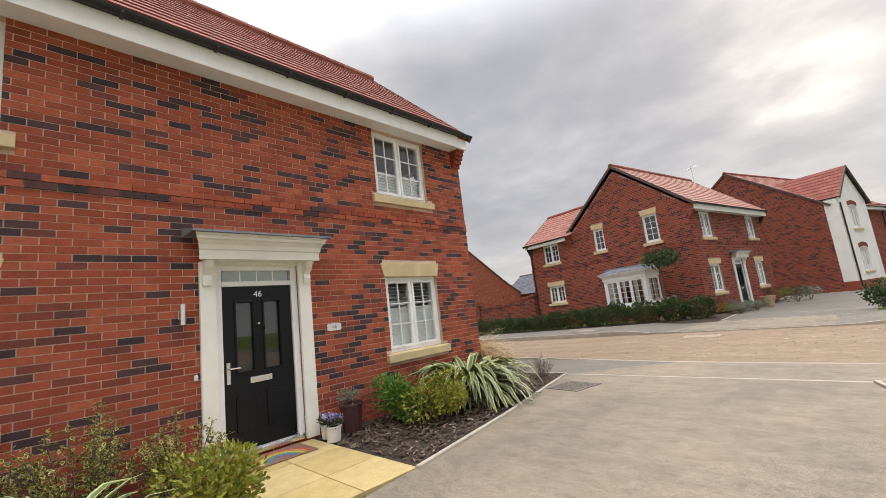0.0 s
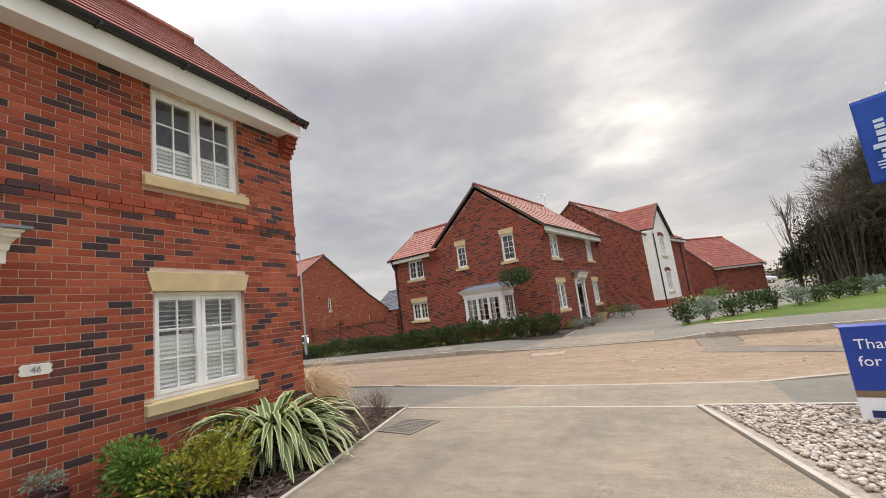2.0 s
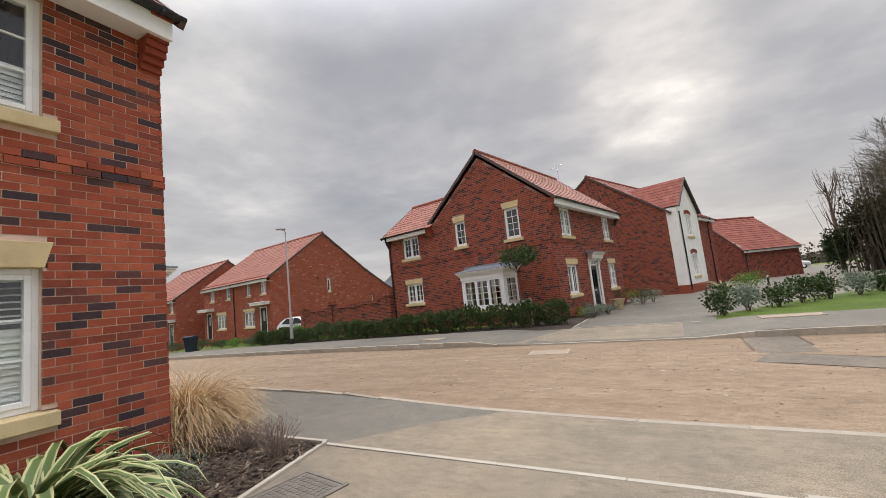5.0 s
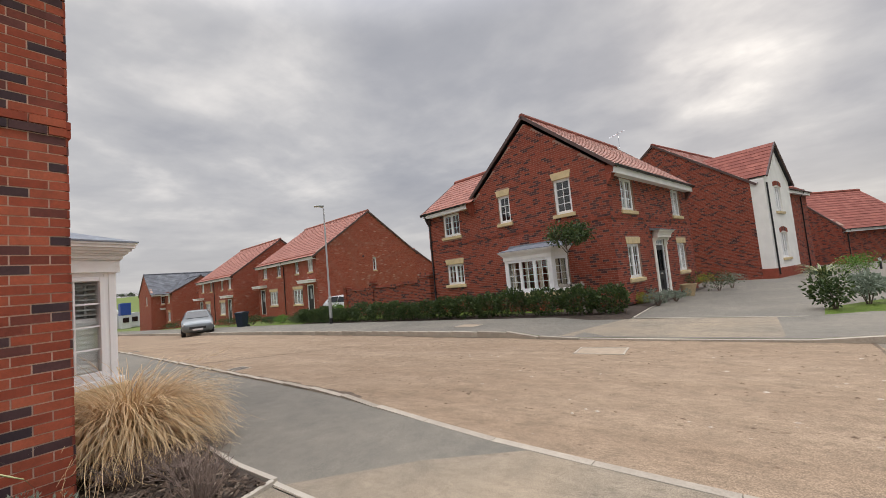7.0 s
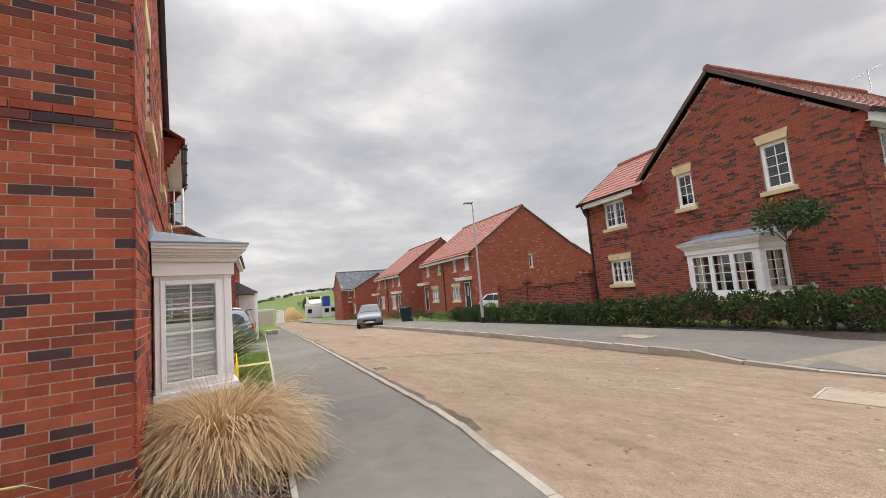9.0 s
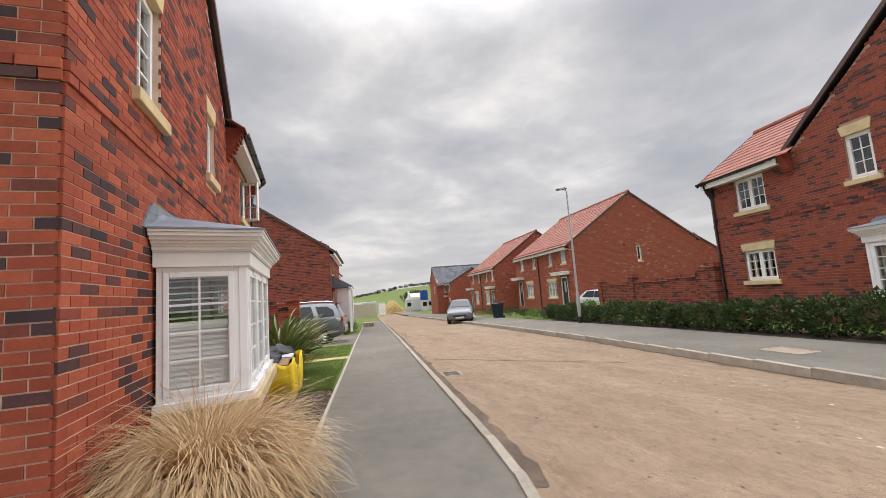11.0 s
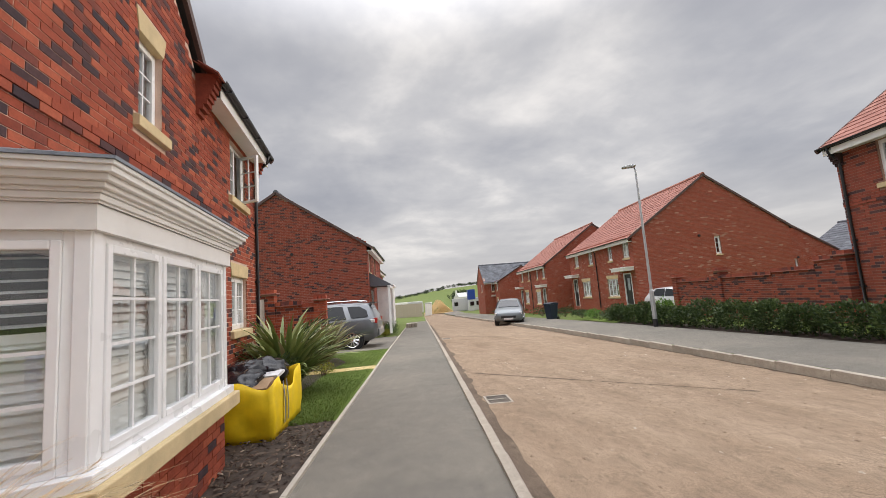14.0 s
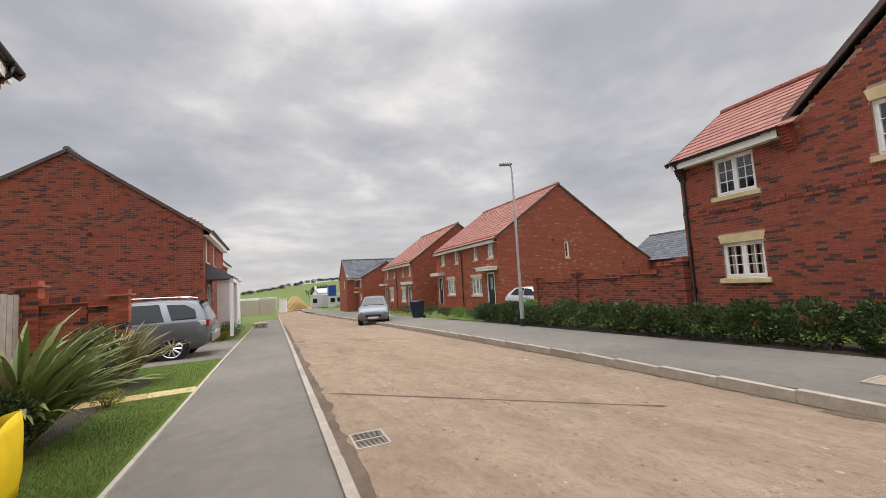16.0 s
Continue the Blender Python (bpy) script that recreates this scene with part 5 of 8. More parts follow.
# the house with a white rendered front across the shared drive
house_c = plain_house(pose(-0.3, 31.7, 0.15, 0, 0, 72), False, "brick house with a white rendered gabled front", 9.6, 9.25, 4.95, 8.35, m_brick_dark, m_tile,
                      [(4.2, 5.2, 3.3, 4.5, 2), (4.6, 5.4, 0.9, 2.1, 2)], [], (3.0,), pipe=(8.2,), canopy=False)
wing = Geo()
for a, b, za, zb, zc in strips(0.0, 3.9, 0.35, Top([(0, 4.95), (1.95, 6.85), (3.9, 4.95)]), [(1.3, 2.4, 0.85, 2.15), (1.35, 2.35, 3.3, 4.6)]):
    wing.extrude([(a, za), (b, za), (b, zc), (a, zb)], "y", 0.0, 0.6)
part("rendered_gable", wing, m_render, house_c, "white rendered gable wall", F_GABLE)
part("rendered_side", Geo().box(0.004, 0.25, 0.0, 0.59, 0.35, 4.95), m_render, house_c, "", F_GABLE)
part("plinth", Geo().box(-0.02, 3.92, 0.0, 0.63, -0.2, 0.36), m_brick_dark, house_c, "brick plinth", F_GABLE)
for z0, z1 in ((0.85, 2.15), (3.3, 4.6)):
    glazed(house_c, shift(F_GABLE, 0, 0.6), 1.3, 2.4, z0, z1, lights=3, rows=2, recess=0.08, label="white three-light window under a brick arch")
    ar = Geo()
    for i in range(9):
        w = -0.55 + 1.1 * i / 8
        ar.box(1.85 + w - 0.06, 1.85 + w + 0.05, 0.6, 0.625, z1 + 0.1 - 0.28 * w * w, z1 + 0.33 - 0.28 * w * w)
    part("brick_arch", ar, m_brick_dark, house_c, "segmental brick arch", F_GABLE)
    stone_sill(house_c, shift(F_GABLE, 0, 0.6), 1.3, 2.4, z0)
for s, Fx in ((0, Matrix(((0, -1, 0, 0.02), (1, 0, 0, 0), (0, 0, 1, 5.10), (0, 0, 0, 1)))), (1, Matrix(((0, 1, 0, 4.15), (1, 0, 0, 0), (0, 0, 1, 4.82), (0, 0, 0, 1))))):
    run_, rise_ = (2.2, 2.2) if s else (1.93, 1.917)
    tile_slope(house_c, Fx, -0.75, 4.6, run_, rise_, m_tile, name="wing_roof_slope", label="red tile roof of the rendered wing")
    S, LL = slope_frame(Fx, run_, rise_)
    verge(house_c, S, -0.76, LL)
part("downpipe", Geo().tube([(0.2, 0.66, 4.75), (0.2, 0.66, 0.05)], 0.04, 6), m_black, house_c, "black round downpipe", F_GABLE)
plain_house(pose(4.6, 44.2, 0.0, 0, 0, 42), False, "low brick garage block with a red roof", 6.0, 6.8, 2.6, 5.5, m_brick_dark, m_tile, [], [], (), pipe=(0.3,))
for x, y, r, c, s in ((-27, 40, 170, m_tile_pink, "red"), (-20, 46, 172, m_tile_grey, "grey"), (-34, 44, 172, m_tile_pink, "red")):
    plain_house(pose(x, y, -1.8, 0, 0, r), False, "distant brick house with a %s roof" % s, 9.0, 7.0, 4.4, 6.6, m_brick_plain, c, [(1, 2, 3, 4, 2)], [(3.0, 4.0, 3, 4, 1)], ())


# ---- garden walls ----
def garden_wall(m, label, segs, pillars, brick):
    """segs: (u0, u1, height); pillars: (u, height)."""
    w = empty("garden_wall", label, "wall", m)
    for a, b, h in segs:
        wl_ = brick_wall(w, "panel", F_GABLE, a, b, 0.0, Top([(a, h), (b, h)]), [], brick, thick=0.2, mortar=m_mortar_far)
        cp, x = Geo(), a
        while x < b - 0.05:
            cp.box(x, min(b, x + 0.107), -0.23, 0.03, h + 0.004, h + 0.105)
            x += 0.113
        part("coping_brick", cp, brick, w, "brick on edge coping", F_GABLE, kind="stuff")
        part("tile_creasing", Geo().box(a, b, -0.26, 0.055, h - 0.02, h + 0.003), m_tile_pink, w, "thin tile creasing course", F_GABLE)
    for u, h in pillars:
        p = Geo()
        for r in range(int(h / COURSE)):
            z = r * COURSE
            s = 0.5 if r % 2 else 0.34
            p.box(u - 0.17, u - 0.17 + 0.34 * s - 0.005, -0.28, 0.08, z + 0.005, z + 0.07).box(u - 0.17 + 0.34 * s + 0.005, u + 0.17, -0.28, 0.08, z + 0.005, z + 0.07)
        pl = part("pillar", Geo().box(u - 0.162, u + 0.162, -0.272, 0.072, 0, h), m_mortar_far, w, "brick pillar with a tiled cap", F_GABLE)
        part("pillar_bricks", p, brick, pl, "", F_GABLE, kind="stuff")
        part("pillar_cap", Geo().box(u - 0.24, u + 0.24, -0.35, 0.15, h, h + 0.03), m_tile_pink, pl, "", F_GABLE)
        cp = Geo()
        for i in range(3):
            cp.box(u - 0.17 + i * 0.115, u - 0.17 + i * 0.115 + 0.108, -0.28, 0.08, h + 0.03, h + 0.13)
        part("pillar_top", cp, brick, pl, "", F_GABLE)
    return w


STATE["mirror"] = True
garden_wall(pose(-13.2, 20.75, -0.3, 0, 0, 169.5), "red brick garden wall with pillars beside the house", [(0.0, 1.0, 1.98), (1.0, 2.6, 1.74), (2.6, 5.2, 1.66), (5.2, 8.3, 1.6)], [(0.15, 2.05), (5.2, 1.93), (8.25, 1.8)], m_brick_dark)
STATE["mirror"] = False
garden_wall(pose(-18.6, 4.9, -0.3, 0, 0, 90) @ Matrix.Diagonal((1.15, 1.15, 1.15, 1)), "red brick garden wall with pillars by the drive", [(0.2, 1.0, 1.58), (1.0, 1.6, 1.5)], [(0.1, 1.92), (1.5, 1.68)], m_brick)
g = Geo()
for i in range(14):
    g.box(-14.2 - 0.31 * i, -14.2 - 0.31 * i - 0.28, 4.88, 4.91, -0.28, 1.75 + 0.01 * (i % 3))
g.box(-14.2, -18.5, 4.85, 4.88, 0.3, 0.4).box(-14.2, -18.5, 4.85, 4.88, 1.4, 1.5)
m_fence = plain("grey_timber", (0.34, 0.30, 0.26), 0.85, var=0.2, scale=5, fine=60, bump_s=0.4)
thing("timber_fence", g, m_fence, "weathered grey timber fence beside the house", "fence")


# ---- plants ----
def leaves(n, sample, size, rnd, fold=0.25, aspect=0.45, up=0.3, droop=0.0):
    """Many small leaves as folded quads at points drawn by sample(rnd): (point, outward)."""
    g = Geo()
    for _ in range(n):
        p, o = sample(rnd)
        d = (o + Vector((rnd.gauss(0, 0.55), rnd.gauss(0, 0.55), rnd.gauss(0, 0.45) + up))).normalized()
        s = d.cross(Vector((rnd.gauss(0, 1), rnd.gauss(0, 1), rnd.gauss(0, 1)))).normalized()
        nn = d.cross(s)
        L = size * rnd.uniform(0.6, 1.25)
        w = L * aspect * 0.5
        a, b = p, p + d * L + Vector((0, 0, -droop * L))
        m1 = p + d * L * 0.5 + nn * L * fold * 0.3
        g.add([tuple(a), tuple(m1 + s * w), tuple(b), tuple(m1 - s * w)], [(0, 1, 2), (0, 2, 3)])
    return g


def blob(cx, cy, cz, rx, ry, rz, shell=0.55, lumps=7, seed=0, floor=0.02):
    """Points in an uneven rounded crown made of lumps, denser towards the outside."""
    rn = random.Random(seed)
    ls = []
    for _ in range(lumps):
        w, h = rn.uniform(0, 2 * math.pi), rn.uniform(-0.5, 0.8)
        k = rn.uniform(0.3, 0.62)
        ls.append((Vector((math.cos(w) * rx * k, math.sin(w) * ry * k, h * rz * 0.6)), rn.uniform(0.42, 0.66)))

    def sample(rnd):
        while True:
            c, s = rnd.choice(ls)
            v = Vector((rnd.gauss(0, 1), rnd.gauss(0, 1), rnd.gauss(0, 1))).normalized()
            q = s * (shell + (1 - shell) * rnd.random()) if rnd.random() < 0.8 else s * rnd.random()
            p = c + Vector((v.x * rx * q, v.y * ry * q, v.z * rz * q))
            p += Vector((cx, cy, cz))
            if p.z > floor:
                return p, v
    return sample


def shrub(name, label, x, y, rx, ry, h, n, size, mat, seed, z=0.01, aspect=0.5, up=0.3, lumps=8, group="", inner=None):
    rnd = random.Random(seed)
    th = empty(name, label, "shrub", pose(x, y, z), group)
    st = Geo()
    for i in range(7):
        w = 2 * math.pi * i / 7 + rnd.uniform(-0.3, 0.3)
        st.tube([(0.03 * math.cos(w), 0.03 * math.sin(w), -0.02), (rx * 0.25 * math.cos(w), ry * 0.25 * math.sin(w), h * 0.35), (rx * 0.55 * math.cos(w), ry * 0.55 * math.sin(w), h * 0.7)], [0.012, 0.009, 0.004], 5)
    part("stem", st, m_bark, th)
    part("foliage", leaves(n, blob(0, 0, h * 0.5, rx, ry, h * 0.55, 0.6, lumps, seed), size, rnd, aspect=aspect, up=up), mat, th, kind="stuff")
    return th


def strap_plant(name, label, x, y, n, length, width, mat, seed, arch=1.0, spread=0.9, uv=True, z=0.01, group=""):
    """A clump of long strap leaves that rise from the base and arch over."""
    rnd = random.Random(seed)
    g, uvs = Geo(), []
    for _ in range(n):
        az = rnd.uniform(0, 2 * math.pi)
        L = length * rnd.uniform(0.6, 1.1)
        el = rnd.uniform(0.75, 1.45) if arch < 0.7 else rnd.uniform(0.65, 1.45)
        d = Vector((math.cos(az), math.sin(az), 0))
        s = Vector((-math.sin(az), math.cos(az), 0))
        s = (s + Vector((0, 0, rnd.uniform(-0.3, 0.3)))).normalized()
        p = d * rnd.uniform(0, 0.12) + s * rnd.uniform(-0.08, 0.08)
        pts, seg = [], 9
        for i in range(seg + 1):
            f = i / seg
            pts.append(p.copy())
            a = el - arch * (f ** (1.6 if arch < 0.7 else 1.3)) * rnd.uniform(1.5, 2.1) * spread
            p = p + (d * math.cos(a) + Vector((0, 0, math.sin(a)))) * (L / seg)
            p.z = max(p.z, 0.03)
        n0 = len(g.v)
        for i, q in enumerate(pts):
            f = i / seg
            w = width * 0.5 * (0.6 + 1.2 * f if f < 0.35 else 1.02 * (1 - ((f - 0.35) / 0.65) ** 2.2) + 0.02)
            g.v += [tuple(q - s * w + Vector((0, 0, w * 0.35))), tuple(q), tuple(q + s * w + Vector((0, 0, w * 0.35)))]
        for i in range(seg):
            k = n0 + 3 * i
            g.f += [(k, k + 1, k + 4, k + 3), (k + 1, k + 2, k + 5, k + 4)]
            uvs += [(0, 0), (0.5, 0), (0.5, 1), (0, 1), (0.5, 0), (1, 0), (1, 1), (0.5, 1)]
    th = empty(name, label, "plant", pose(x, y, z), group)
    ob = part("leaves", g, mat, th, smooth=True, kind="stuff")
    lay = ob.data.uv_layers.new(name="UVMap")
    lay.data.foreach_set("uv", [c for q in uvs for c in q])
    part("crown_base", Geo().lathe([(0.11, -0.03), (0.10, 0.05), (0.05, 0.10)], n=10), m_bark, th)
    return th


def grass_clump(name, label, x, y, n, length, spread, seed, z=0.01):
    """Fine dry grass blades that fountain out, with feathery heads."""
    rnd = random.Random(seed)
    g, hd = Geo(), Geo()
    for k in range(n):
        az = rnd.uniform(0, 2 * math.pi)
        L = length * rnd.uniform(0.55, 1.1)
        el = min(1.5, max(0.25, rnd.gauss(1.02, 0.3)))
        d = Vector((math.cos(az), math.sin(az), 0))
        s = Vector((-math.sin(az), math.cos(az), 0))
        p = d * rnd.uniform(0.0, 0.14) + s * rnd.uniform(-0.1, 0.1)
        curl = rnd.uniform(1.7, 4.4) * spread
        twist = rnd.gauss(0, 0.5)
        seg, pts = 8, []
        for i in range(seg + 1):
            f = i / seg
            pts.append(p.copy())
            a = el - curl * f ** 1.7
            p = p + (d * math.cos(a) + s * math.sin(twist * f * 2) * 0.5 + Vector((0, 0, math.sin(a)))) * (L / seg)
            p.z = max(p.z, 0.02)
        n0 = len(g.v)
        for i, q in enumerate(pts):
            w = 0.0068 * (1 - 0.8 * i / seg)
            g.v += [tuple(q - s * w), tuple(q + s * w)]
        g.f += [(n0 + 2 * i, n0 + 2 * i + 1, n0 + 2 * i + 3, n0 + 2 * i + 2) for i in range(seg)]
        if k % 5 == 0 and pts[-3].z > length * 0.30:
            e0, e1 = pts[-3], pts[-1]
            dd = (e1 - e0).normalized()
            for _ in range(26):
                o = e0.lerp(e1, rnd.random())
                t = o + dd * rnd.uniform(0.03, 0.07) + Vector((rnd.gauss(0, 0.012), rnd.gauss(0, 0.012), rnd.gauss(0, 0.012)))
                u = Vector((rnd.gauss(0, 1), rnd.gauss(0, 1), rnd.gauss(0, 1))).normalized() * 0.0022
                hd.add([tuple(o - u), tuple(o + u), tuple(t)], [(0, 1, 2)])
    th = empty(name, label, "grass", pose(x, y, z))
    part("blades", g, m_dry, th, kind="stuff")
    part("seed_heads", hd, m_feather, th, kind="stuff")
    return th


def twig_clump(name, label, x, y, n, h, r, mat, seed, z=0.01, spread=0.5, tips=None):
    rnd = random.Random(seed)
    g = Geo()
    for _ in range(n):
        az, k = rnd.uniform(0, 2 * math.pi), rnd.random() ** 0.6
        b = Vector((math.cos(az), math.sin(az), 0)) * r * k * 0.4
        t = Vector((math.cos(az), math.sin(az), 0)) * r * k * (1 + spread * rnd.random()) + Vector((rnd.gauss(0, 0.02), rnd.gauss(0, 0.02), h * rnd.uniform(0.5, 1.05)))
        mid = (b + t) / 2 + Vector((rnd.gauss(0, 0.02), rnd.gauss(0, 0.02), h * 0.08))
        g.tube([b, mid, t], [0.003, 0.0025, 0.0018], 4, caps=False)
        for _ in range(3):
            q = mid.lerp(t, rnd.random())
            g.tube([q, q + Vector((rnd.gauss(0, 0.04), rnd.gauss(0, 0.04), rnd.uniform(0.02, 0.07)))], [0.0022, 0.0012], 4, caps=False)
    th = empty(name, label, "plant", pose(x, y, z))
    part("twig_mass", g, mat, th, kind="stuff")
    return th


m_bark = plain("bark", (0.14, 0.10, 0.075), 0.9, var=0.3, scale=10, fine=70, bump_s=0.6)
m_dry = leaf_mat("dry_grass_blades", [(0, (0.46, 0.29, 0.14)), (0.35, (0.68, 0.49, 0.27)), (0.7, (0.78, 0.60, 0.36)), (1, (0.40, 0.24, 0.11))], 0.6, 0.25)
m_feather = leaf_mat("grass_seed_heads", [(0, (0.60, 0.47, 0.32)), (1, (0.72, 0.60, 0.44))], 0.8, 0.4)
m_varieg = leaf_mat("variegated_leaves", [(0, (0.06, 0.09, 0.025)), (0.5, (0.10, 0.14, 0.04)), (0.85, (0.15, 0.18, 0.06)), (1, (0.34, 0.33, 0.10))])
m_cream_leaf = leaf_mat("cream_leaf_margins", [(0, (0.52, 0.45, 0.13)), (0.5, (0.66, 0.57, 0.22)), (1, (0.60, 0.50, 0.12))])
m_lime = leaf_mat("yellow_green_leaves", [(0, (0.11, 0.14, 0.02)), (0.35, (0.24, 0.27, 0.03)), (0.7, (0.38, 0.37, 0.045)), (0.86, (0.18, 0.19, 0.03)), (1, (0.40, 0.19, 0.05))])
m_fresh = leaf_mat("glossy_green_leaves", [(0, (0.06, 0.14, 0.025)), (0.5, (0.11, 0.22, 0.035)), (1, (0.18, 0.29, 0.05))])
m_hedge = leaf_mat("hedge_leaves", [(0, (0.028, 0.05, 0.018)), (0.5, (0.045, 0.078, 0.022)), (0.9, (0.075, 0.11, 0.03)), (1, (0.11, 0.15, 0.05))])
m_grey_leaf = leaf_mat("grey_green_leaves", [(0, (0.16, 0.20, 0.15)), (1, (0.26, 0.30, 0.23))], 0.7)
m_twig = plain("dry_twigs", (0.23, 0.17, 0.14), 0.9, var=0.3, scale=12, bump_s=0.2)
m_flax = leaf_mat("flax_leaves", [(0, (0.15, 0.20, 0.06)), (0.5, (0.23, 0.28, 0.09)), (0.85, (0.31, 0.33, 0.13)), (1, (0.36, 0.27, 0.15))], 0.45, 0.15)
m_bronze = leaf_mat("bronze_flax_leaves", [(0, (0.15, 0.13, 0.06)), (0.5, (0.25, 0.23, 0.11)), (1, (0.34, 0.27, 0.16))], 0.45, 0.15)
m_stripe = stripe_leaf_mat()

# bed by the door and along the front
def variegated_shrub(label, x, y, r, h, shoots, seed):
    """Upright leafy shoots of uneven height; every leaf is green with a cream-yellow margin."""
    rnd = random.Random(seed)
    th = empty("variegated_shrub", label, "shrub", pose(x, y, 0.01))
    st, rim, mid = Geo(), Geo(), Geo()
    for k in range(shoots):
        az, q = rnd.uniform(0, 6.283), math.sqrt(rnd.random())
        foot = Vector((math.cos(az), math.sin(az), 0)) * r * 0.35 * q
        tip = Vector((math.cos(az) * r * q, math.sin(az) * r * q, h * (1.0 - 0.55 * q) * rnd.uniform(0.75, 1.05)))
        st.tube([foot - Vector((0, 0, 0.02)), (foot + tip) * 0.5 + Vector((0, 0, 0.04)), tip], [0.008, 0.006, 0.003], 4, caps=False)
        n = int(34 + 60 * tip.z)
        for i in range(n):
            f = 0.12 + 0.9 * i / n
            p = foot.lerp(tip, f) + Vector((rnd.gauss(0, 0.028), rnd.gauss(0, 0.028), 0))
            w = 2.4 * i + rnd.uniform(-0.4, 0.4)
            d = Vector((math.cos(w), math.sin(w), rnd.uniform(0.1, 0.9))).normalized()
            t = d.cross(Vector((0, 0, 1))).normalized()
            t = (t + Vector((0, 0, rnd.uniform(-0.4, 0.4)))).normalized()
            u = t.cross(d)
            L = rnd.uniform(0.045, 0.08) * (1.0 - 0.25 * f)
            for geo, kk, lift in ((rim, 1.0, 0.0), (mid, 0.66, 0.0022), (mid, 0.66, -0.0022)):
                c = p + d * L * 0.5 + u * lift
                a_, b_ = c - d * L * 0.5 * kk, c + d * L * 0.5 * kk
                m_ = c + d * L * 0.05 + u * L * 0.08
                geo.add([tuple(a_), tuple(m_ + t * L * 0.30 * kk), tuple(b_), tuple(m_ - t * L * 0.30 * kk)], [(0, 1, 2), (0, 2, 3)])
    part("stem", st, m_bark, th)
    part("leaf_margin", rim, m_cream_leaf, th, "cream-yellow leaf margins", kind="stuff")
    part("foliage", mid, m_varieg, th, kind="stuff")


variegated_shrub("upright green and yellow variegated shrub by the wall", -4.60, 0.36, 0.46, 1.22, 24, 11)
variegated_shrub("green and yellow variegated shrub beside the door", -4.62, 1.0, 0.40, 0.98, 20, 12)
variegated_shrub("low green and yellow variegated shrub by the wall", -4.48, -0.14, 0.40, 0.86, 18, 13)
shrub("lime_shrub", "rounded lime green shrub with bronze tips", -3.62, 0.90, 0.44, 0.42, 0.60, 2800, 0.056, m_lime, 14)
shrub("green_shrub", "small glossy green shrub in the bark bed", -4.62, 3.58, 0.42, 0.38, 0.62, 2200, 0.06, m_fresh, 15)
shrub("lime_shrub", "rounded lime green shrub in the bark bed", -4.10, 3.78, 0.46, 0.43, 0.60, 2900, 0.055, m_lime, 16)
strap_plant("striped_flax", "striped cream and green strap-leaved plant", -3.62, 0.12, 90, 0.95, 0.06, m_stripe, 21, arch=1.4)
strap_plant("striped_flax", "large striped cream and green strap-leaved plant, arching over", -4.42, 4.82, 270, 1.3, 0.08, m_stripe, 22, arch=1.55)
shrub("grey_shrub", "low grey-green shrub at the house corner", -4.62, 5.75, 0.42, 0.34, 0.36, 1500, 0.04, m_grey_leaf, 23, aspect=0.3)
shrub("grey_shrub", "small grey-green lavender plant", -3.95, 4.45, 0.2, 0.2, 0.26, 500, 0.045, m_grey_leaf, 24, aspect=0.18, up=0.8)
twig_clump("lavender", "dry grey lavender stems in the bed", -4.28, 6.62, 70, 0.36, 0.20, m_twig, 25)
twig_clump("dry_plant", "low tangle of dry brown stems", -5.30, 6.50, 110, 0.26, 0.36, m_twig, 26)
twig_clump("dry_plant", "low tangle of dry brown stems", -4.95, 6.75, 80, 0.20, 0.30, m_twig, 27)
grass_clump("ornamental_grass", "large dry tan ornamental grass clump", -6.02, 6.68, 4200, 1.16, 0.80, 31)

# mulch and pebbles
def scatter_chips():
    rnd = random.Random(5)
    g = Geo()
    for _ in range(6500):
        if rnd.random() < 0.62:
            y = rnd.uniform(2.6, 7.0)
            edge = -3.16 - (y - 2.6) * 0.19
            x = rnd.uniform(-5.15, edge - 0.04)
        elif rnd.random() < 0.7:
            x = rnd.uniform(-10.4, -5.0)
            y = rnd.uniform(6.1, 7.05 + 0.117 * (-4.7 - x))
        else:
            x, y = rnd.uniform(-5.15, -2.75), rnd.uniform(-2.0, 1.34)
        L, w = rnd.uniform(0.012, 0.045), rnd.uniform(0.006, 0.014)
        a, tl = rnd.uniform(0, math.pi), rnd.uniform(-0.5, 0.5)
        c, s = math.cos(a), math.sin(a)
        z = H(x) + 0.018 + rnd.random() * 0.02
        dz = tl * L
        g.add([(x - c * L + s * w, y - s * L - c * w, z - dz), (x + c * L + s * w, y + s * L - c * w, z + dz), (x + c * L - s * w, y + s * L + c * w, z + dz + 0.004), (x - c * L - s * w, y - s * L + c * w, z - dz + 0.004),
               (x, y, z + 0.012)], [(0, 1, 4), (1, 2, 4), (2, 3, 4), (3, 0, 4)])
    tagged(part("bark_mulch", g, m_chip, None, "scattered brown bark chips covering the bed", kind="stuff"), category="mulch")


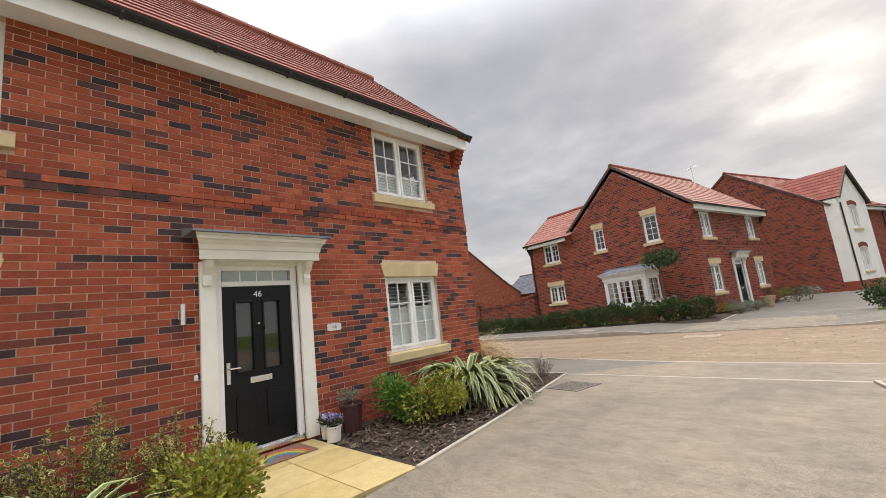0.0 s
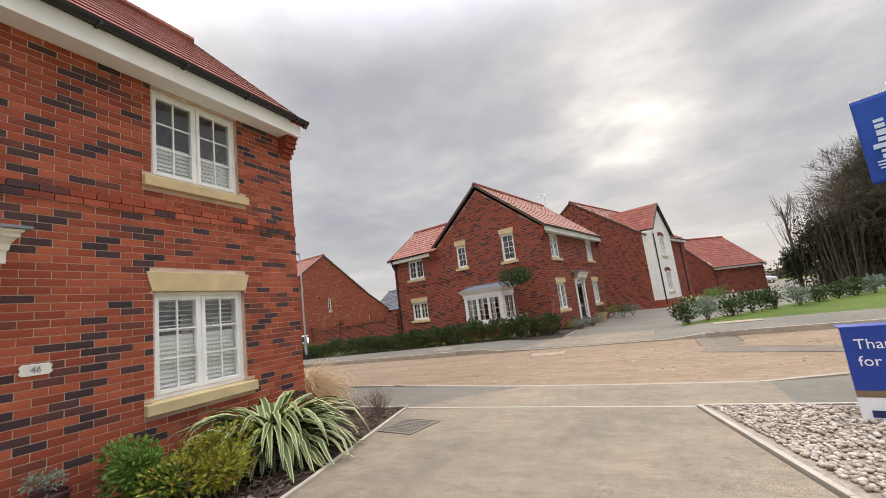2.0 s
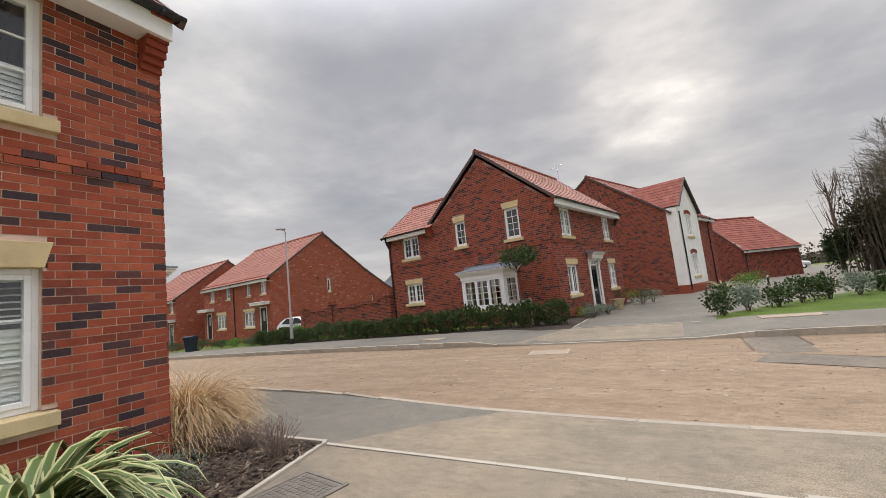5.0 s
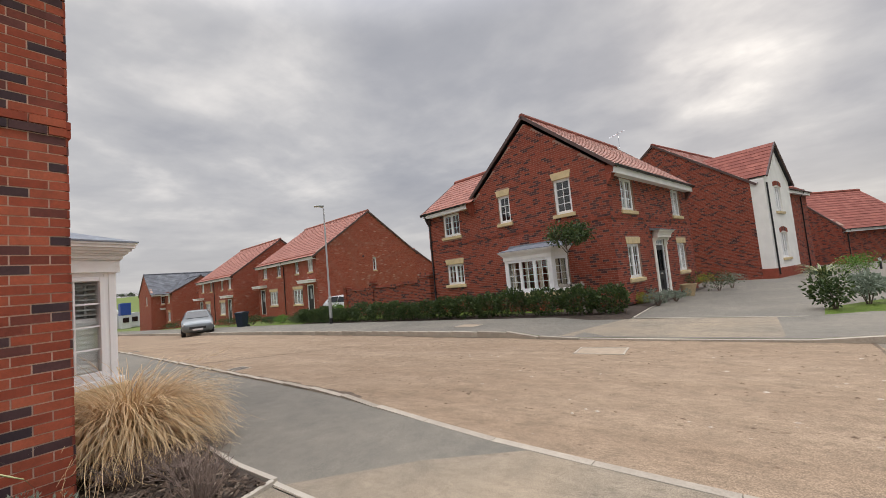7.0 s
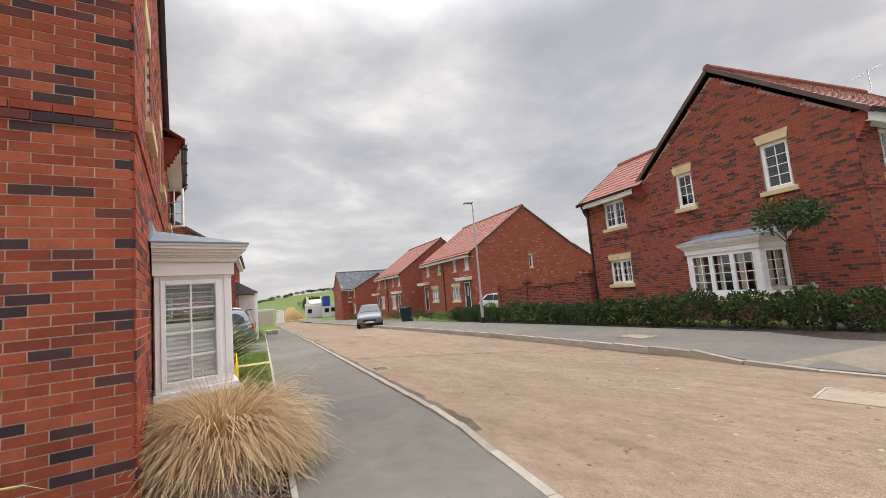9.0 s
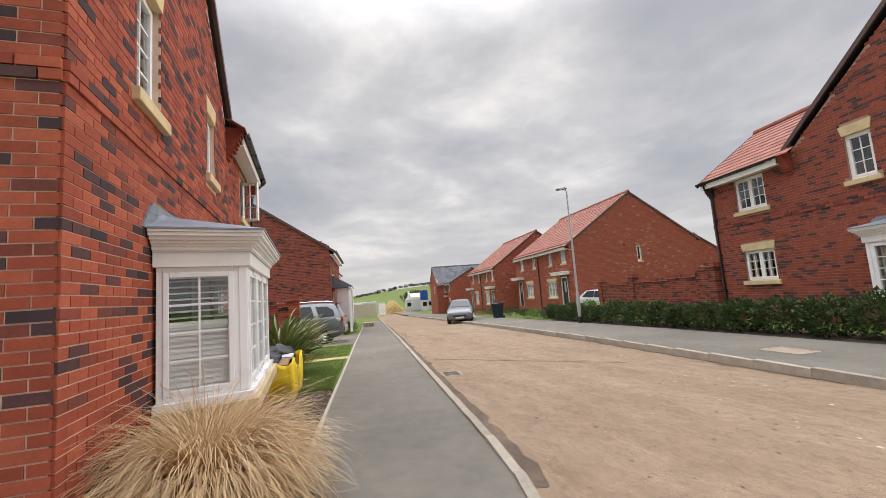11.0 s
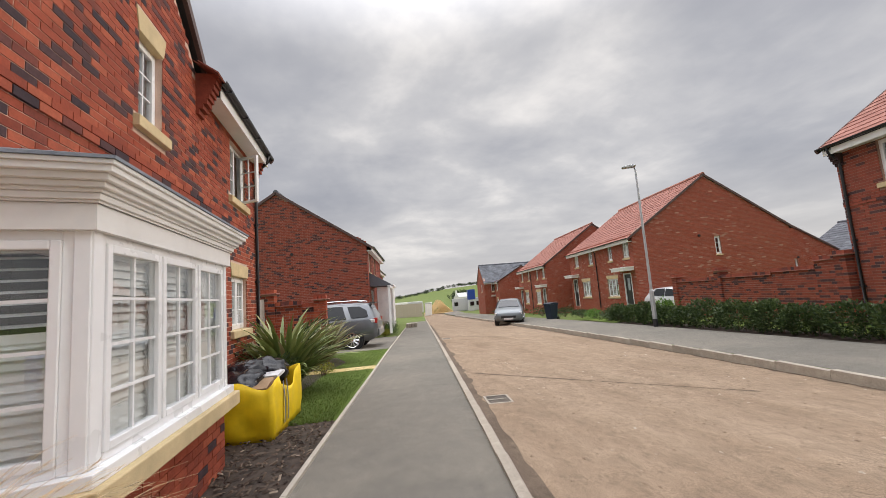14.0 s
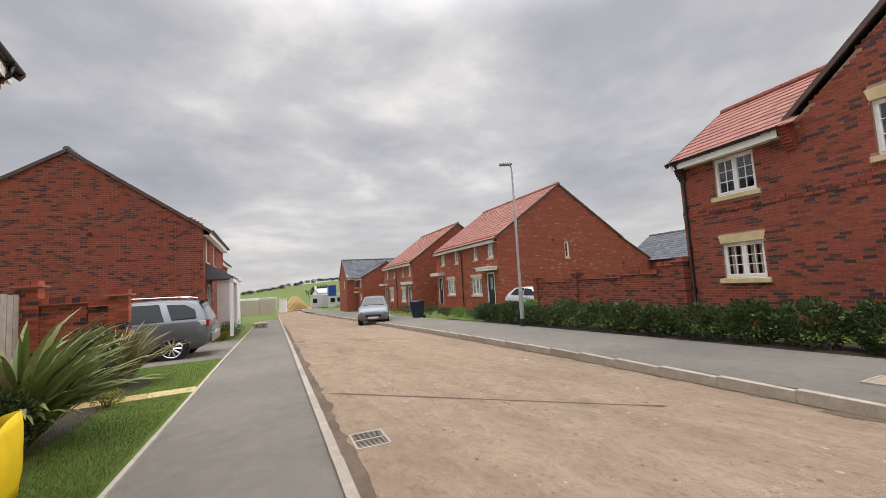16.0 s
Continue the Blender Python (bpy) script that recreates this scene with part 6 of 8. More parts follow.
def scatter_pebbles():
    rnd = random.Random(6)
    shapes = []
    for k in range(6):
        bm = bmesh.new()
        bmesh.ops.create_icosphere(bm, subdivisions=1, radius=1.0)
        for v in bm.verts:
            v.co *= rnd.uniform(0.8, 1.15)
        shapes.append(([tuple(v.co) for v in bm.verts], [tuple(v.index for v in f.verts) for f in bm.faces]))
        bm.free()
    g = Geo()
    for _ in range(8500):
        y = rnd.uniform(2.4, 6.94)
        e = 0.03 + (6.98 - y) * 0.30
        x = e + 0.06 + 3.2 * rnd.random() ** 1.3
        r = rnd.uniform(0.011, 0.026)
        vs, fs = shapes[rnd.randrange(6)]
        a = rnd.uniform(0, 6.28)
        c, s = math.cos(a), math.sin(a)
        kx, ky, kz = r * rnd.uniform(1.0, 1.5), r, r * rnd.uniform(0.55, 0.8)
        z = 0.015 + rnd.random() * 0.02
        g.add([(x + (vx * kx * c - vy * ky * s), y + (vx * kx * s + vy * ky * c), z + vz * kz) for vx, vy, vz in vs], fs)
    tagged(part("pebbles", g, m_pebble, None, "bed of rounded pale pebbles", smooth=True, kind="stuff"), category="pebbles")


scatter_chips()
scatter_pebbles()


def grass_blades(name, label, region, n, seed, h=0.035):
    rnd = random.Random(seed)
    g = Geo()
    for _ in range(n):
        x, y, z = region(rnd)
        a = rnd.uniform(0, 6.28)
        c, s = math.cos(a) * 0.003, math.sin(a) * 0.003
        k = h * rnd.uniform(0.6, 1.4)
        g.add([(x - c, y - s, z), (x + c, y + s, z), (x + rnd.gauss(0, k * 0.5), y + rnd.gauss(0, k * 0.5), z + k)], [(0, 1, 2)])
    tagged(part(name, g, m_blade, None, label, kind="stuff"), category="grass")


m_blade = leaf_mat("grass_blades", [(0, (0.055, 0.095, 0.014)), (0.5, (0.095, 0.148, 0.025)), (0.9, (0.15, 0.19, 0.05)), (1, (0.30, 0.27, 0.12))], 0.6, 0.25)


def lawn_near(rnd):
    x = -10.4 - 9.3 * rnd.random() ** 1.6
    return x, rnd.uniform(5.8, 7.02 + 0.117 * (-4.7 - x)), H(x) + 0.014


grass_blades("lawn_grass", "short green grass blades of the lawn", lawn_near, 34000, 7)


# ---- pots, mat, slabs, wall fittings by the door ----
m_rubber = plain("door_mat", (0.23, 0.13, 0.09), 0.95, var=0.2, scale=30, bump_s=0.5)
m_pot_white = plain("white_glazed_pot", (0.74, 0.72, 0.67), 0.4, var=0.08)
m_pot_plum = plain("plum_glazed_pot", (0.085, 0.035, 0.040), 0.25, var=0.2)
m_pot_buff = plain("buff_clay_pot", (0.48, 0.36, 0.21), 0.7, var=0.15)
m_petal = leaf_mat("pansy_petals", [(0, (0.16, 0.12, 0.42)), (0.5, (0.28, 0.24, 0.60)), (0.8, (0.60, 0.56, 0.72)), (1, (0.72, 0.68, 0.30))], 0.6)


def slabs():
    pv = empty("paving", "buff paving slab path to the front door", "paving", kind="structure")
    for i in range(3):
        for j in range(2):
            x0, y0 = -5.13 + i * 0.69, 1.40 + j * 0.58
            w = 0.68 if i < 2 else 0.62
            part("paving_slab", Geo().box(x0, x0 + w, y0, y0 + 0.57, -0.03, 0.020), m_slab, pv, bevel=0.006)
    pv = empty("paving_lawn", "buff stepping slab path across the lawn", "paving", kind="structure")
    for i in range(3):
        part("paving_slab", Geo().box(-15.45, -14.98, 6.1 + i * 0.74, 6.1 + i * 0.74 + 0.73, -0.02, 0.03), m_slab, pv, bevel=0.006).matrix_local = pose(0, 0, H(-15.2))


slabs()


def plant_pot(label, x, y, r, h, mat, taper, leaf, flowers, seed, z=0.02):
    th = empty("plant_pot", label, "plant pot", pose(x, y, z))
    part("pot", Geo().lathe([(r * taper, 0), (r * 1.0, h * 0.92), (r * 1.06, h * 0.92), (r * 1.06, h), (r * 0.92, h), (r * 0.9, h * 0.86)], n=24), mat, th, smooth=False, bevel=0.004)
    part("soil", Geo().lathe([(r * 0.9, h * 0.84), (r * 0.9, h * 0.88)], n=16), m_soil, th)
    rnd = random.Random(seed)
    part("foliage", leaves(260, blob(0, 0, h + r * 0.5, r * 1.25, r * 1.25, r * 0.8, 0.4, 6, seed, h * 0.8), 0.04, rnd), leaf, th, kind="stuff")
    if flowers:
        part("flowers", leaves(90, blob(0, 0, h + r * 0.9, r * 1.3, r * 1.3, r * 0.7, 0.8, 5, seed + 1, h), 0.035, rnd, aspect=1.0), m_petal, th, "violet and white pansy flowers", kind="stuff")


plant_pot("white pot of violet pansies by the door", -4.93, 2.66, 0.085, 0.17, m_pot_white, 0.85, m_hedge, True, 41)
plant_pot("white pot of pansies on the slab path", -4.72, 2.62, 0.095, 0.18, m_pot_white, 0.85, m_hedge, True, 42)
plant_pot("tall plum glazed pot with grey-green plant", -4.88, 2.98, 0.15, 0.36, m_pot_plum, 0.72, m_grey_leaf, False, 43, 0.012)
plant_pot("buff clay pot with dark trailing plant", -4.90, 1.28, 0.10, 0.17, m_pot_buff, 0.8, m_hedge, False, 44, 0.012)


def door_mat():
    th = empty("door_mat", "brown door mat with a faded rainbow arch", "door mat", pose(-4.86, 1.98, 0.021, 0, 0, 90))
    part("mat", Geo().box(-0.38, 0.38, -0.24, 0.24, 0, 0.012), m_rubber, th, bevel=0.004)
    for i, col in enumerate(((0.42, 0.09, 0.06), (0.48, 0.22, 0.06), (0.48, 0.40, 0.10), (0.14, 0.26, 0.12), (0.10, 0.16, 0.32))):
        r0, r1 = 0.33 - i * 0.045, 0.33 - i * 0.045 - 0.04
        g = Geo()
        for k in range(16):
            a, b = math.pi * k / 16, math.pi * (k + 1) / 16
            q = [(r1 * math.cos(a), -0.2 + r1 * math.sin(a) * 1.15), (r0 * math.cos(a), -0.2 + r0 * math.sin(a) * 1.15), (r0 * math.cos(b), -0.2 + r0 * math.sin(b) * 1.15), (r1 * math.cos(b), -0.2 + r1 * math.sin(b) * 1.15)]
            g.extrude(q, "z", 0.0125, 0.0155)
        part("rainbow_band", g, plain("mat_pile", col, 0.95, var=0.2, scale=30, bump_s=0.4), th)


door_mat()


def wall_fittings():
    W = pose(-5.24, 6.12, 0, 0, 0, 181.4) @ F_FRONT
    v = 6.12 - 1.14
    la = empty("wall_light", "brushed steel up-and-down wall light", "wall light", W @ Matrix.Translation((v, 0.0, 1.68)))
    part("wall_plate", Geo().box(-0.03, 0.03, 0.007, 0.03, -0.05, 0.05), m_chrome, la, bevel=0.004)
    part("lamp_tube", Geo().tube([(0, 0.075, -0.11), (0, 0.075, 0.11)], 0.032, 16), m_chrome, la)
    part("lamp_arm", Geo().box(-0.012, 0.012, 0.03, 0.06, -0.012, 0.012), m_chrome, la)
    v = 6.12 - 2.98
    pl = empty("number_plaque", "white ceramic house number plaque with 46", "house number", W @ Matrix.Translation((v, 0, 1.365)))
    g = Geo().extrude([(-0.09, -0.05), (0.09, -0.05), (0.115, -0.03), (0.105, 0), (0.115, 0.03), (0.09, 0.05), (-0.09, 0.05), (-0.115, 0.03), (-0.105, 0), (-0.115, -0.03)], "y", 0.007, 0.019)
    part("plaque", g, m_pot_white, pl, bevel=0.003)
    part("numerals", text_geo("46", 0.075, 0.002), m_lead, pl, "", Matrix.Translation((0, 0.021, 0)) @ Matrix.Diagonal((-1, 1, 1, 1)))
    be = empty("door_bell", "small white door bell push", "door bell", W @ Matrix.Translation((6.12 - 1.27, 0, 1.0)))
    part("bell_push", Geo().box(-0.018, 0.018, 0.006, 0.022, -0.03, 0.03), m_upvc, be, bevel=0.003)


wall_fittings()


# ---- street things ----
def hedge_run():
    rnd = random.Random(51)
    x, k = -3.6, 0
    while x > -20.8:
        L = rnd.uniform(0.85, 1.25)
        y = 17.35 + 0.105 * max(0.0, -4.6 - x)
        h = rnd.uniform(0.62, 0.86)

        def sample(r, L=L, h=h, x=x):
            while True:
                p = Vector((r.uniform(-L * 0.56, L * 0.56), r.uniform(-0.42, 0.42), r.uniform(0.04, h * 1.1)))
                f = p.z / h
                w = 0.55 + 0.45 * min(1.0, f / 0.45)
                e = abs(p.x / (L * 0.53 * w)) ** 2.6 + abs(p.y / (0.38 * w)) ** 2.6 + (max(0.0, f - 0.35) / 0.68) ** 3
                e += 0.75 * noise.noise(p * 5.0 + Vector((x * 3, 0, 0)))
                if 0.15 < e < 1.0:
                    return p, Vector((p.x * 0.8, p.y * 2, p.z - h * 0.4)).normalized()
        th = empty("hedge_plant", "dark green clipped hedge plant", "hedge", pose(x - L / 2, y + 0.05 * L, H(x - L / 2) + 0.095, 0, 0, -6), "hedge along the pavement")
        st = Geo()
        for i in range(5):
            q = -L / 2 + L * (i + 0.5) / 5
            st.tube([(q, 0, -0.03), (q + rnd.uniform(-0.05, 0.05), rnd.uniform(-0.05, 0.05), h * 0.7)], [0.012, 0.005], 5)
        part("stem", st, m_bark, th)
        part("foliage", leaves(2100, sample, 0.085, rnd, aspect=0.6), m_hedge, th, kind="stuff")
        x -= L * rnd.uniform(0.94, 1.04)


hedge_run()


def lollipop_tree(x, y):
    rnd = random.Random(61)
    th = empty("tree", "young standard tree with a rounded crown, staked", "tree", pose(x, y, 0.09))
    tr = Geo().tube([(0, 0, -0.05), (0.01, 0, 0.7), (-0.01, 0.01, 1.4), (0, 0, 2.0)], [0.032, 0.027, 0.022, 0.016], 8)
    for i in range(14):
        w = rnd.uniform(0, 6.28)
        tr.tube([(0, 0, 1.85 + 0.02 * i), (0.22 * math.cos(w), 0.22 * math.sin(w), 2.15 + 0.025 * i), (0.45 * math.cos(w), 0.45 * math.sin(w), 2.25 + 0.035 * i)], [0.010, 0.006, 0.003], 5)
    part("trunk", tr, m_bark, th, smooth=True)
    part("crown", leaves(1700, blob(0, 0, 2.45, 0.78, 0.74, 0.52, 0.5, 11, 62), 0.12, rnd, aspect=0.45, up=0.0), m_hedge, th, kind="stuff")
    for s in (-1, 1):
        part("stake", Geo().tube([(0.32 * s, 0.05, -0.05), (0.32 * s, 0.05, 0.92)], 0.035, 8), m_fence, th, "round timber stake")
    part("stake_rail", Geo().box(-0.42, 0.42, 0.0, 0.02, 0.78, 0.87), m_fence, th)
    part("tie", Geo().tube([(0, 0, 0.80), (0, 0, 0.85)], 0.045, 10), m_black, th)


lollipop_tree(-5.45, 18.2)


def street_lamp(x, y):
    m_galv = plain("galvanised_steel", (0.50, 0.52, 0.53), 0.45, 0.7, var=0.1, bump_s=0.08)
    th = empty("street_lamp", "tall grey steel street lamp with flat head", "street lamp", pose(x, y, H(x) + 0.09) @ Matrix.Diagonal((1.09, 1.09, 1.09, 1)))
    part("base", Geo().lathe([(0.075, -0.1), (0.075, 0.25)], n=14), m_black, th, "black root sleeve")
    part("column", Geo().lathe([(0.068, 0.25), (0.066, 1.15), (0.045, 1.22), (0.032, 5.28)], n=14), m_galv, th, smooth=False)
    part("column_door", Geo().box(-0.03, 0.03, -0.072, -0.062, 0.5, 0.95), m_galv, th)
    part("arm", Geo().tube([(0, 0, 5.24), (0, -0.03, 5.34), (0, -0.2, 5.38)], 0.025, 8), m_galv, th)
    part("lamp_head", Geo().extrude([(-0.42, 5.40), (-0.40, 5.37), (-0.05, 5.365), (0.03, 5.40), (-0.05, 5.44), (-0.40, 5.425)], "x", -0.12, 0.12), m_galv, th, bevel=0.01)
    th.rotation_euler = (0, 0, radians(-30))


street_lamp(-17.6, 18.15)


def wheelie_bin(x, y, rot):
    m_bin = plain("dark_green_plastic", (0.018, 0.028, 0.045), 0.45, var=0.15, bump_s=0.1)
    th = empty("wheelie_bin", "dark wheeled refuse bin on the pavement", "bin", pose(x, y, H(x) + 0.03, 0, 0, rot))
    b = Geo()
    v = []
    for z, w, d in ((0.06, 0.23, 0.24), (0.98, 0.29, 0.34)):
        v += [(-w, -d, z), (w, -d, z), (w, d, z), (-w, d, z)]
    b.add(v, [(3, 2, 1, 0), (4, 5, 6, 7), (0, 1, 5, 4), (1, 2, 6, 5), (2, 3, 7, 6), (3, 0, 4, 7)])
    part("body", b, m_bin, th, bevel=0.03)
    part("lid", Geo().extrude([(-0.37, 0.98), (0.38, 0.98), (0.38, 1.04), (0.0, 1.09), (-0.37, 1.03)], "x", -0.31, 0.31), m_bin, th, bevel=0.015)
    part("rim", Geo().box(-0.31, 0.31, -0.36, 0.36, 0.94, 0.978), m_bin, th, bevel=0.006)
    part("handle", Geo().tube([(-0.25, 0.42, 1.0), (0.25, 0.42, 1.0)], 0.017, 8), m_bin, th)
    for s in (-1, 1):
        part("wheel", Geo().tube([(s * 0.24, 0.27, 0.1), (s * 0.30, 0.27, 0.1)], 0.1, 14), m_black, th)


wheelie_bin(-28.7, 19.35, 20)


# ---- cars ----
def car(m, label, stations, paint, wheel_r, axles, track, glass, name="car", lights=None, rails=False, plate=None):
    """stations: (y, z_sill, z_belt, z_roof, half width at belt, half width at roof) from nose to tail."""
    th = empty(name, label, "car", m)
    g = Geo()
    ring = []
    for y, zs, zb, zr, wb, wr in stations:
        r = []
        half = [(0.0, zs), (wb * 0.80, zs), (wb * 0.96, zs + 0.08), (wb, zs + (zb - zs) * 0.45), (wb * 0.985, zb - 0.06), (wb * 0.95, zb), (wr + (wb * 0.95 - wr) * 0.12, zr - 0.09) if zr - zb > 0.15 else (wb * 0.86, (zb + zr) / 2 + 0.01), (wr * 0.9, zr - 0.02), (wr * 0.5, zr), (0.0, zr + 0.008)]
        for x, z in half:
            r.append((x, y, z))
        for x, z in half[-2:0:-1]:
            r.append((-x, y, z))
        ring.append(r)
    n = len(ring[0])
    for r in ring:
        g.v += r
    for i in range(len(ring) - 1):
        for k in range(n):
            j = (k + 1) % n
            g.f.append((i * n + k, i * n + j, (i + 1) * n + j, (i + 1) * n + k))
    g.f += [tuple(range(n))[::-1], tuple(range((len(ring) - 1) * n, len(ring) * n))]
    body = part("body", g, paint, th, smooth=True)
    for i, (side, quad) in enumerate(glass):
        q = Geo()
        q.add([(p[0], p[1], p[2]) for p in quad], [tuple(range(len(quad)))])
        ob = part("window", q, m_car_glass, th, "dark tinted car window")
        md = ob.modifiers.new("thick", "SOLIDIFY")
        md.thickness, md.offset = 0.012, 0.0
    for y in axles:
        for s in (-1, 1):
            x = s * track
            w = part("wheel", Geo().tube([(x - s * 0.20, y, wheel_r), (x - s * 0.19, y, wheel_r)], [wheel_r * 1.13, wheel_r * 1.13], 24).tube([(x - s * 0.19, y, wheel_r), (x - s * 0.0 - s * 0.003, y, wheel_r)], [wheel_r * 1.13, wheel_r * 1.13], 24), m_black, th, "black wheel arch")
            prof = [(x - s * 0.18, 0.7), (x - s * 0.17, 0.96), (x - s * 0.12, 1.0), (x - s * 0.03, 1.0), (x + s * 0.012, 0.95), (x + s * 0.015, 0.72)]
            part("tyre", Geo().tube([(p, y, wheel_r) for p, r in prof], [wheel_r * r for p, r in prof], 28), m_tyre, w, "", smooth=False)
            part("rim_well", Geo().tube([(x + s * 0.0155, y, wheel_r), (x + s * 0.017, y, wheel_r)], wheel_r * 0.69, 28), m_black, w)
            rim = Geo()
            for k in range(10):
                a = 2 * math.pi * k / 10
                c, d = math.cos(a), math.sin(a)
                for e in (-0.07, 0.07):
                    a2 = a + e
                    rim.tube([(x + s * 0.03, y + c * wheel_r * 0.1, wheel_r + d * wheel_r * 0.1), (x + s * 0.024, y + math.cos(a2) * wheel_r * 0.66, wheel_r + math.sin(a2) * wheel_r * 0.66)], [0.018, 0.011], 5)
            rim.tube([(x + s * 0.018, y, wheel_r), (x + s * 0.04, y, wheel_r)], wheel_r * 0.16, 14)
            pts = [(x + s * 0.022, y + math.cos(2 * math.pi * k / 28) * wheel_r * 0.69, wheel_r + math.sin(2 * math.pi * k / 28) * wheel_r * 0.69) for k in range(29)]
            rim.tube(pts, 0.013, 5)
            part("rim", rim, m_chrome, w, "bright multi-spoke alloy rim")
    for nm, mat, b in lights or ():
        part(nm, Geo().box(*b), mat, th, bevel=0.02)
    if rails:
        for s in (-1, 1):
            part("roof_rail", Geo().tube([(s * 0.60, -0.9, 1.78), (s * 0.62, -0.7, 1.83), (s * 0.62, 1.5, 1.81), (s * 0.60, 1.75, 1.76)], 0.018, 6), m_chrome, th)
    return th


m_car_glass = plain("tinted_car_glass", (0.012, 0.014, 0.016), 0.05, var=0.2, bump_s=0.0, spec=0.6)
m_tyre = plain("tyre_rubber", (0.022, 0.022, 0.023), 0.8, var=0.2, bump_s=0.2)


def car_paint(name, col):
    m, nt, b = base_mat(name, 0.32, 0.35, 0.5)
    c = ramp_of(nt, noise_of(nt, 2.0), [(0.3, shade(col, 0.92)), (0.7, shade(col, 1.08))])
    nt.links.new(c, b.inputs["Base Color"])
    b.inputs["Coat Weight"].default_value, b.inputs["Coat Roughness"].default_value = 0.8, 0.06
    return m


m_silver = car_paint("grey_metallic_paint", (0.13, 0.14, 0.15))
m_pale = car_paint("pale_grey_paint", (0.17, 0.19, 0.20))
m_lens = plain("clear_lamp_lens", (0.62, 0.60, 0.60), 0.1, var=0.1)
m_redlens = plain("red_lamp_lens", (0.36, 0.03, 0.025), 0.12, var=0.1)
SUV = [(-2.28, 0.48, 0.80, 0.86, 0.62, 0.50), (-2.2, 0.34, 0.92, 0.98, 0.84, 0.66), (-1.9, 0.28, 1.00, 1.07, 0.94, 0.74), (-1.2, 0.26, 1.05, 1.13, 0.965, 0.76), (-0.95, 0.26, 1.06, 1.20, 0.97, 0.74),
       (-0.35, 0.26, 1.08, 1.62, 0.97, 0.66), (0.1, 0.26, 1.09, 1.72, 0.97, 0.66), (0.9, 0.26, 1.10, 1.74, 0.97, 0.66), (1.6, 0.28, 1.11, 1.72, 0.965, 0.65), (1.98, 0.30, 1.12, 1.66, 0.95, 0.63),
       (2.14, 0.36, 1.10, 1.40, 0.93, 0.66), (2.26, 0.42, 1.06, 1.14, 0.89, 0.70), (2.31, 0.50, 0.90, 0.95, 0.82, 0.66)]
side_q = []
for s in (-1, 1):
    for q in ([(-0.62, 1.13), (-0.30, 1.54), (0.26, 1.62), (0.26, 1.13)], [(0.33, 1.13), (0.33, 1.62), (1.02, 1.62), (1.18, 1.15)], [(1.36, 1.17), (1.20, 1.60), (1.66, 1.58), (1.92, 1.42), (1.98, 1.20)]):
        side_q.append(("s", [(s * (0.945 - (z - 1.1) * 0.42), y, z) for y, z in q]))
side_q.append(("f", [(-0.66, -0.99, 1.20), (0.66, -0.99, 1.20), (0.56, -0.42, 1.61), (-0.56, -0.42, 1.61)]))
side_q.append(("r", [(-0.62, 2.20, 1.20), (0.62, 2.20, 1.20), (0.56, 2.04, 1.60), (-0.56, 2.04, 1.60)]))
car(pose(-22.1, 6.2, H(-22.1), 0, 0, -8) @ Matrix.Diagonal((1.06, 1.06, 1.05, 1)), "grey metallic sport utility vehicle parked on the drive", SUV, m_silver, 0.37, (-1.35, 1.38), 0.945, side_q, rails=True,
    lights=[("tail_light", m_redlens, (0.60, 0.90, 2.17, 2.30, 0.93, 1.12)), ("tail_light", m_redlens, (-0.90, -0.60, 2.17, 2.30, 0.93, 1.12)), ("tail_lens", m_lens, (0.885, 0.925, 2.02, 2.22, 0.96, 1.09)),
            ("rear_bumper", m_silver, (-0.80, 0.80, 2.22, 2.36, 0.46, 0.72)), ("spoiler", m_black, (-0.55, 0.55, 1.98, 2.22, 1.67, 1.71)), ("sill_trim", m_black, (0.90, 0.965, -0.9, 0.95, 0.26, 0.40)), ("number_plate", m_lens, (-0.26, 0.26, 2.355, 2.366, 0.66, 0.77))])
HATCH = [(-1.9, 0.42, 0.62, 0.68, 0.60, 0.5), (-1.8, 0.26, 0.74, 0.80, 0.78, 0.6), (-1.2, 0.22, 0.86, 0.93, 0.83, 0.66), (-0.85, 0.22, 0.90, 1.0, 0.84, 0.66), (-0.2, 0.22, 0.92, 1.40, 0.84, 0.58), (0.4, 0.22, 0.93, 1.47, 0.84, 0.57),
         (1.2, 0.24, 0.94, 1.42, 0.83, 0.56), (1.65, 0.28, 0.92, 1.18, 0.80, 0.6), (1.82, 0.34, 0.86, 0.92, 0.76, 0.6), (1.88, 0.42, 0.72, 0.78, 0.68, 0.5)]
hq = []
for s in (-1, 1):
    for q in ([(-0.52, 0.97), (-0.16, 1.32), (0.34, 1.38), (0.34, 0.97)], [(0.40, 0.97), (0.40, 1.38), (1.0, 1.36), (1.35, 1.02)]):
        hq.append(("s", [(s * (0.82 - (z - 0.94) * 0.42), y, z) for y, z in q]))
hq.append(("f", [(-0.60, -0.84, 1.03), (0.60, -0.84, 1.03), (0.50, -0.24, 1.39), (-0.50, -0.24, 1.39)]))
car(pose(-29.9, 17.05, H(-29.9) + 0.0, 0, 0, 68) @ Matrix.Diagonal((1.06, 1.06, 1.06, 1)), "pale grey hatchback parked against the far kerb", HATCH, m_pale, 0.29, (-1.2, 1.2), 0.81, hq,
    lights=[("headlight", m_lens, (0.50, 0.76, -1.84, -1.7, 0.60, 0.74)), ("headlight", m_lens, (-0.76, -0.50, -1.84, -1.7, 0.60, 0.74)), ("grille", m_black, (-0.42, 0.42, -1.91, -1.8, 0.42, 0.56)), ("number_plate", m_lens, (-0.26, 0.26, -1.915, -1.9, 0.34, 0.44))])
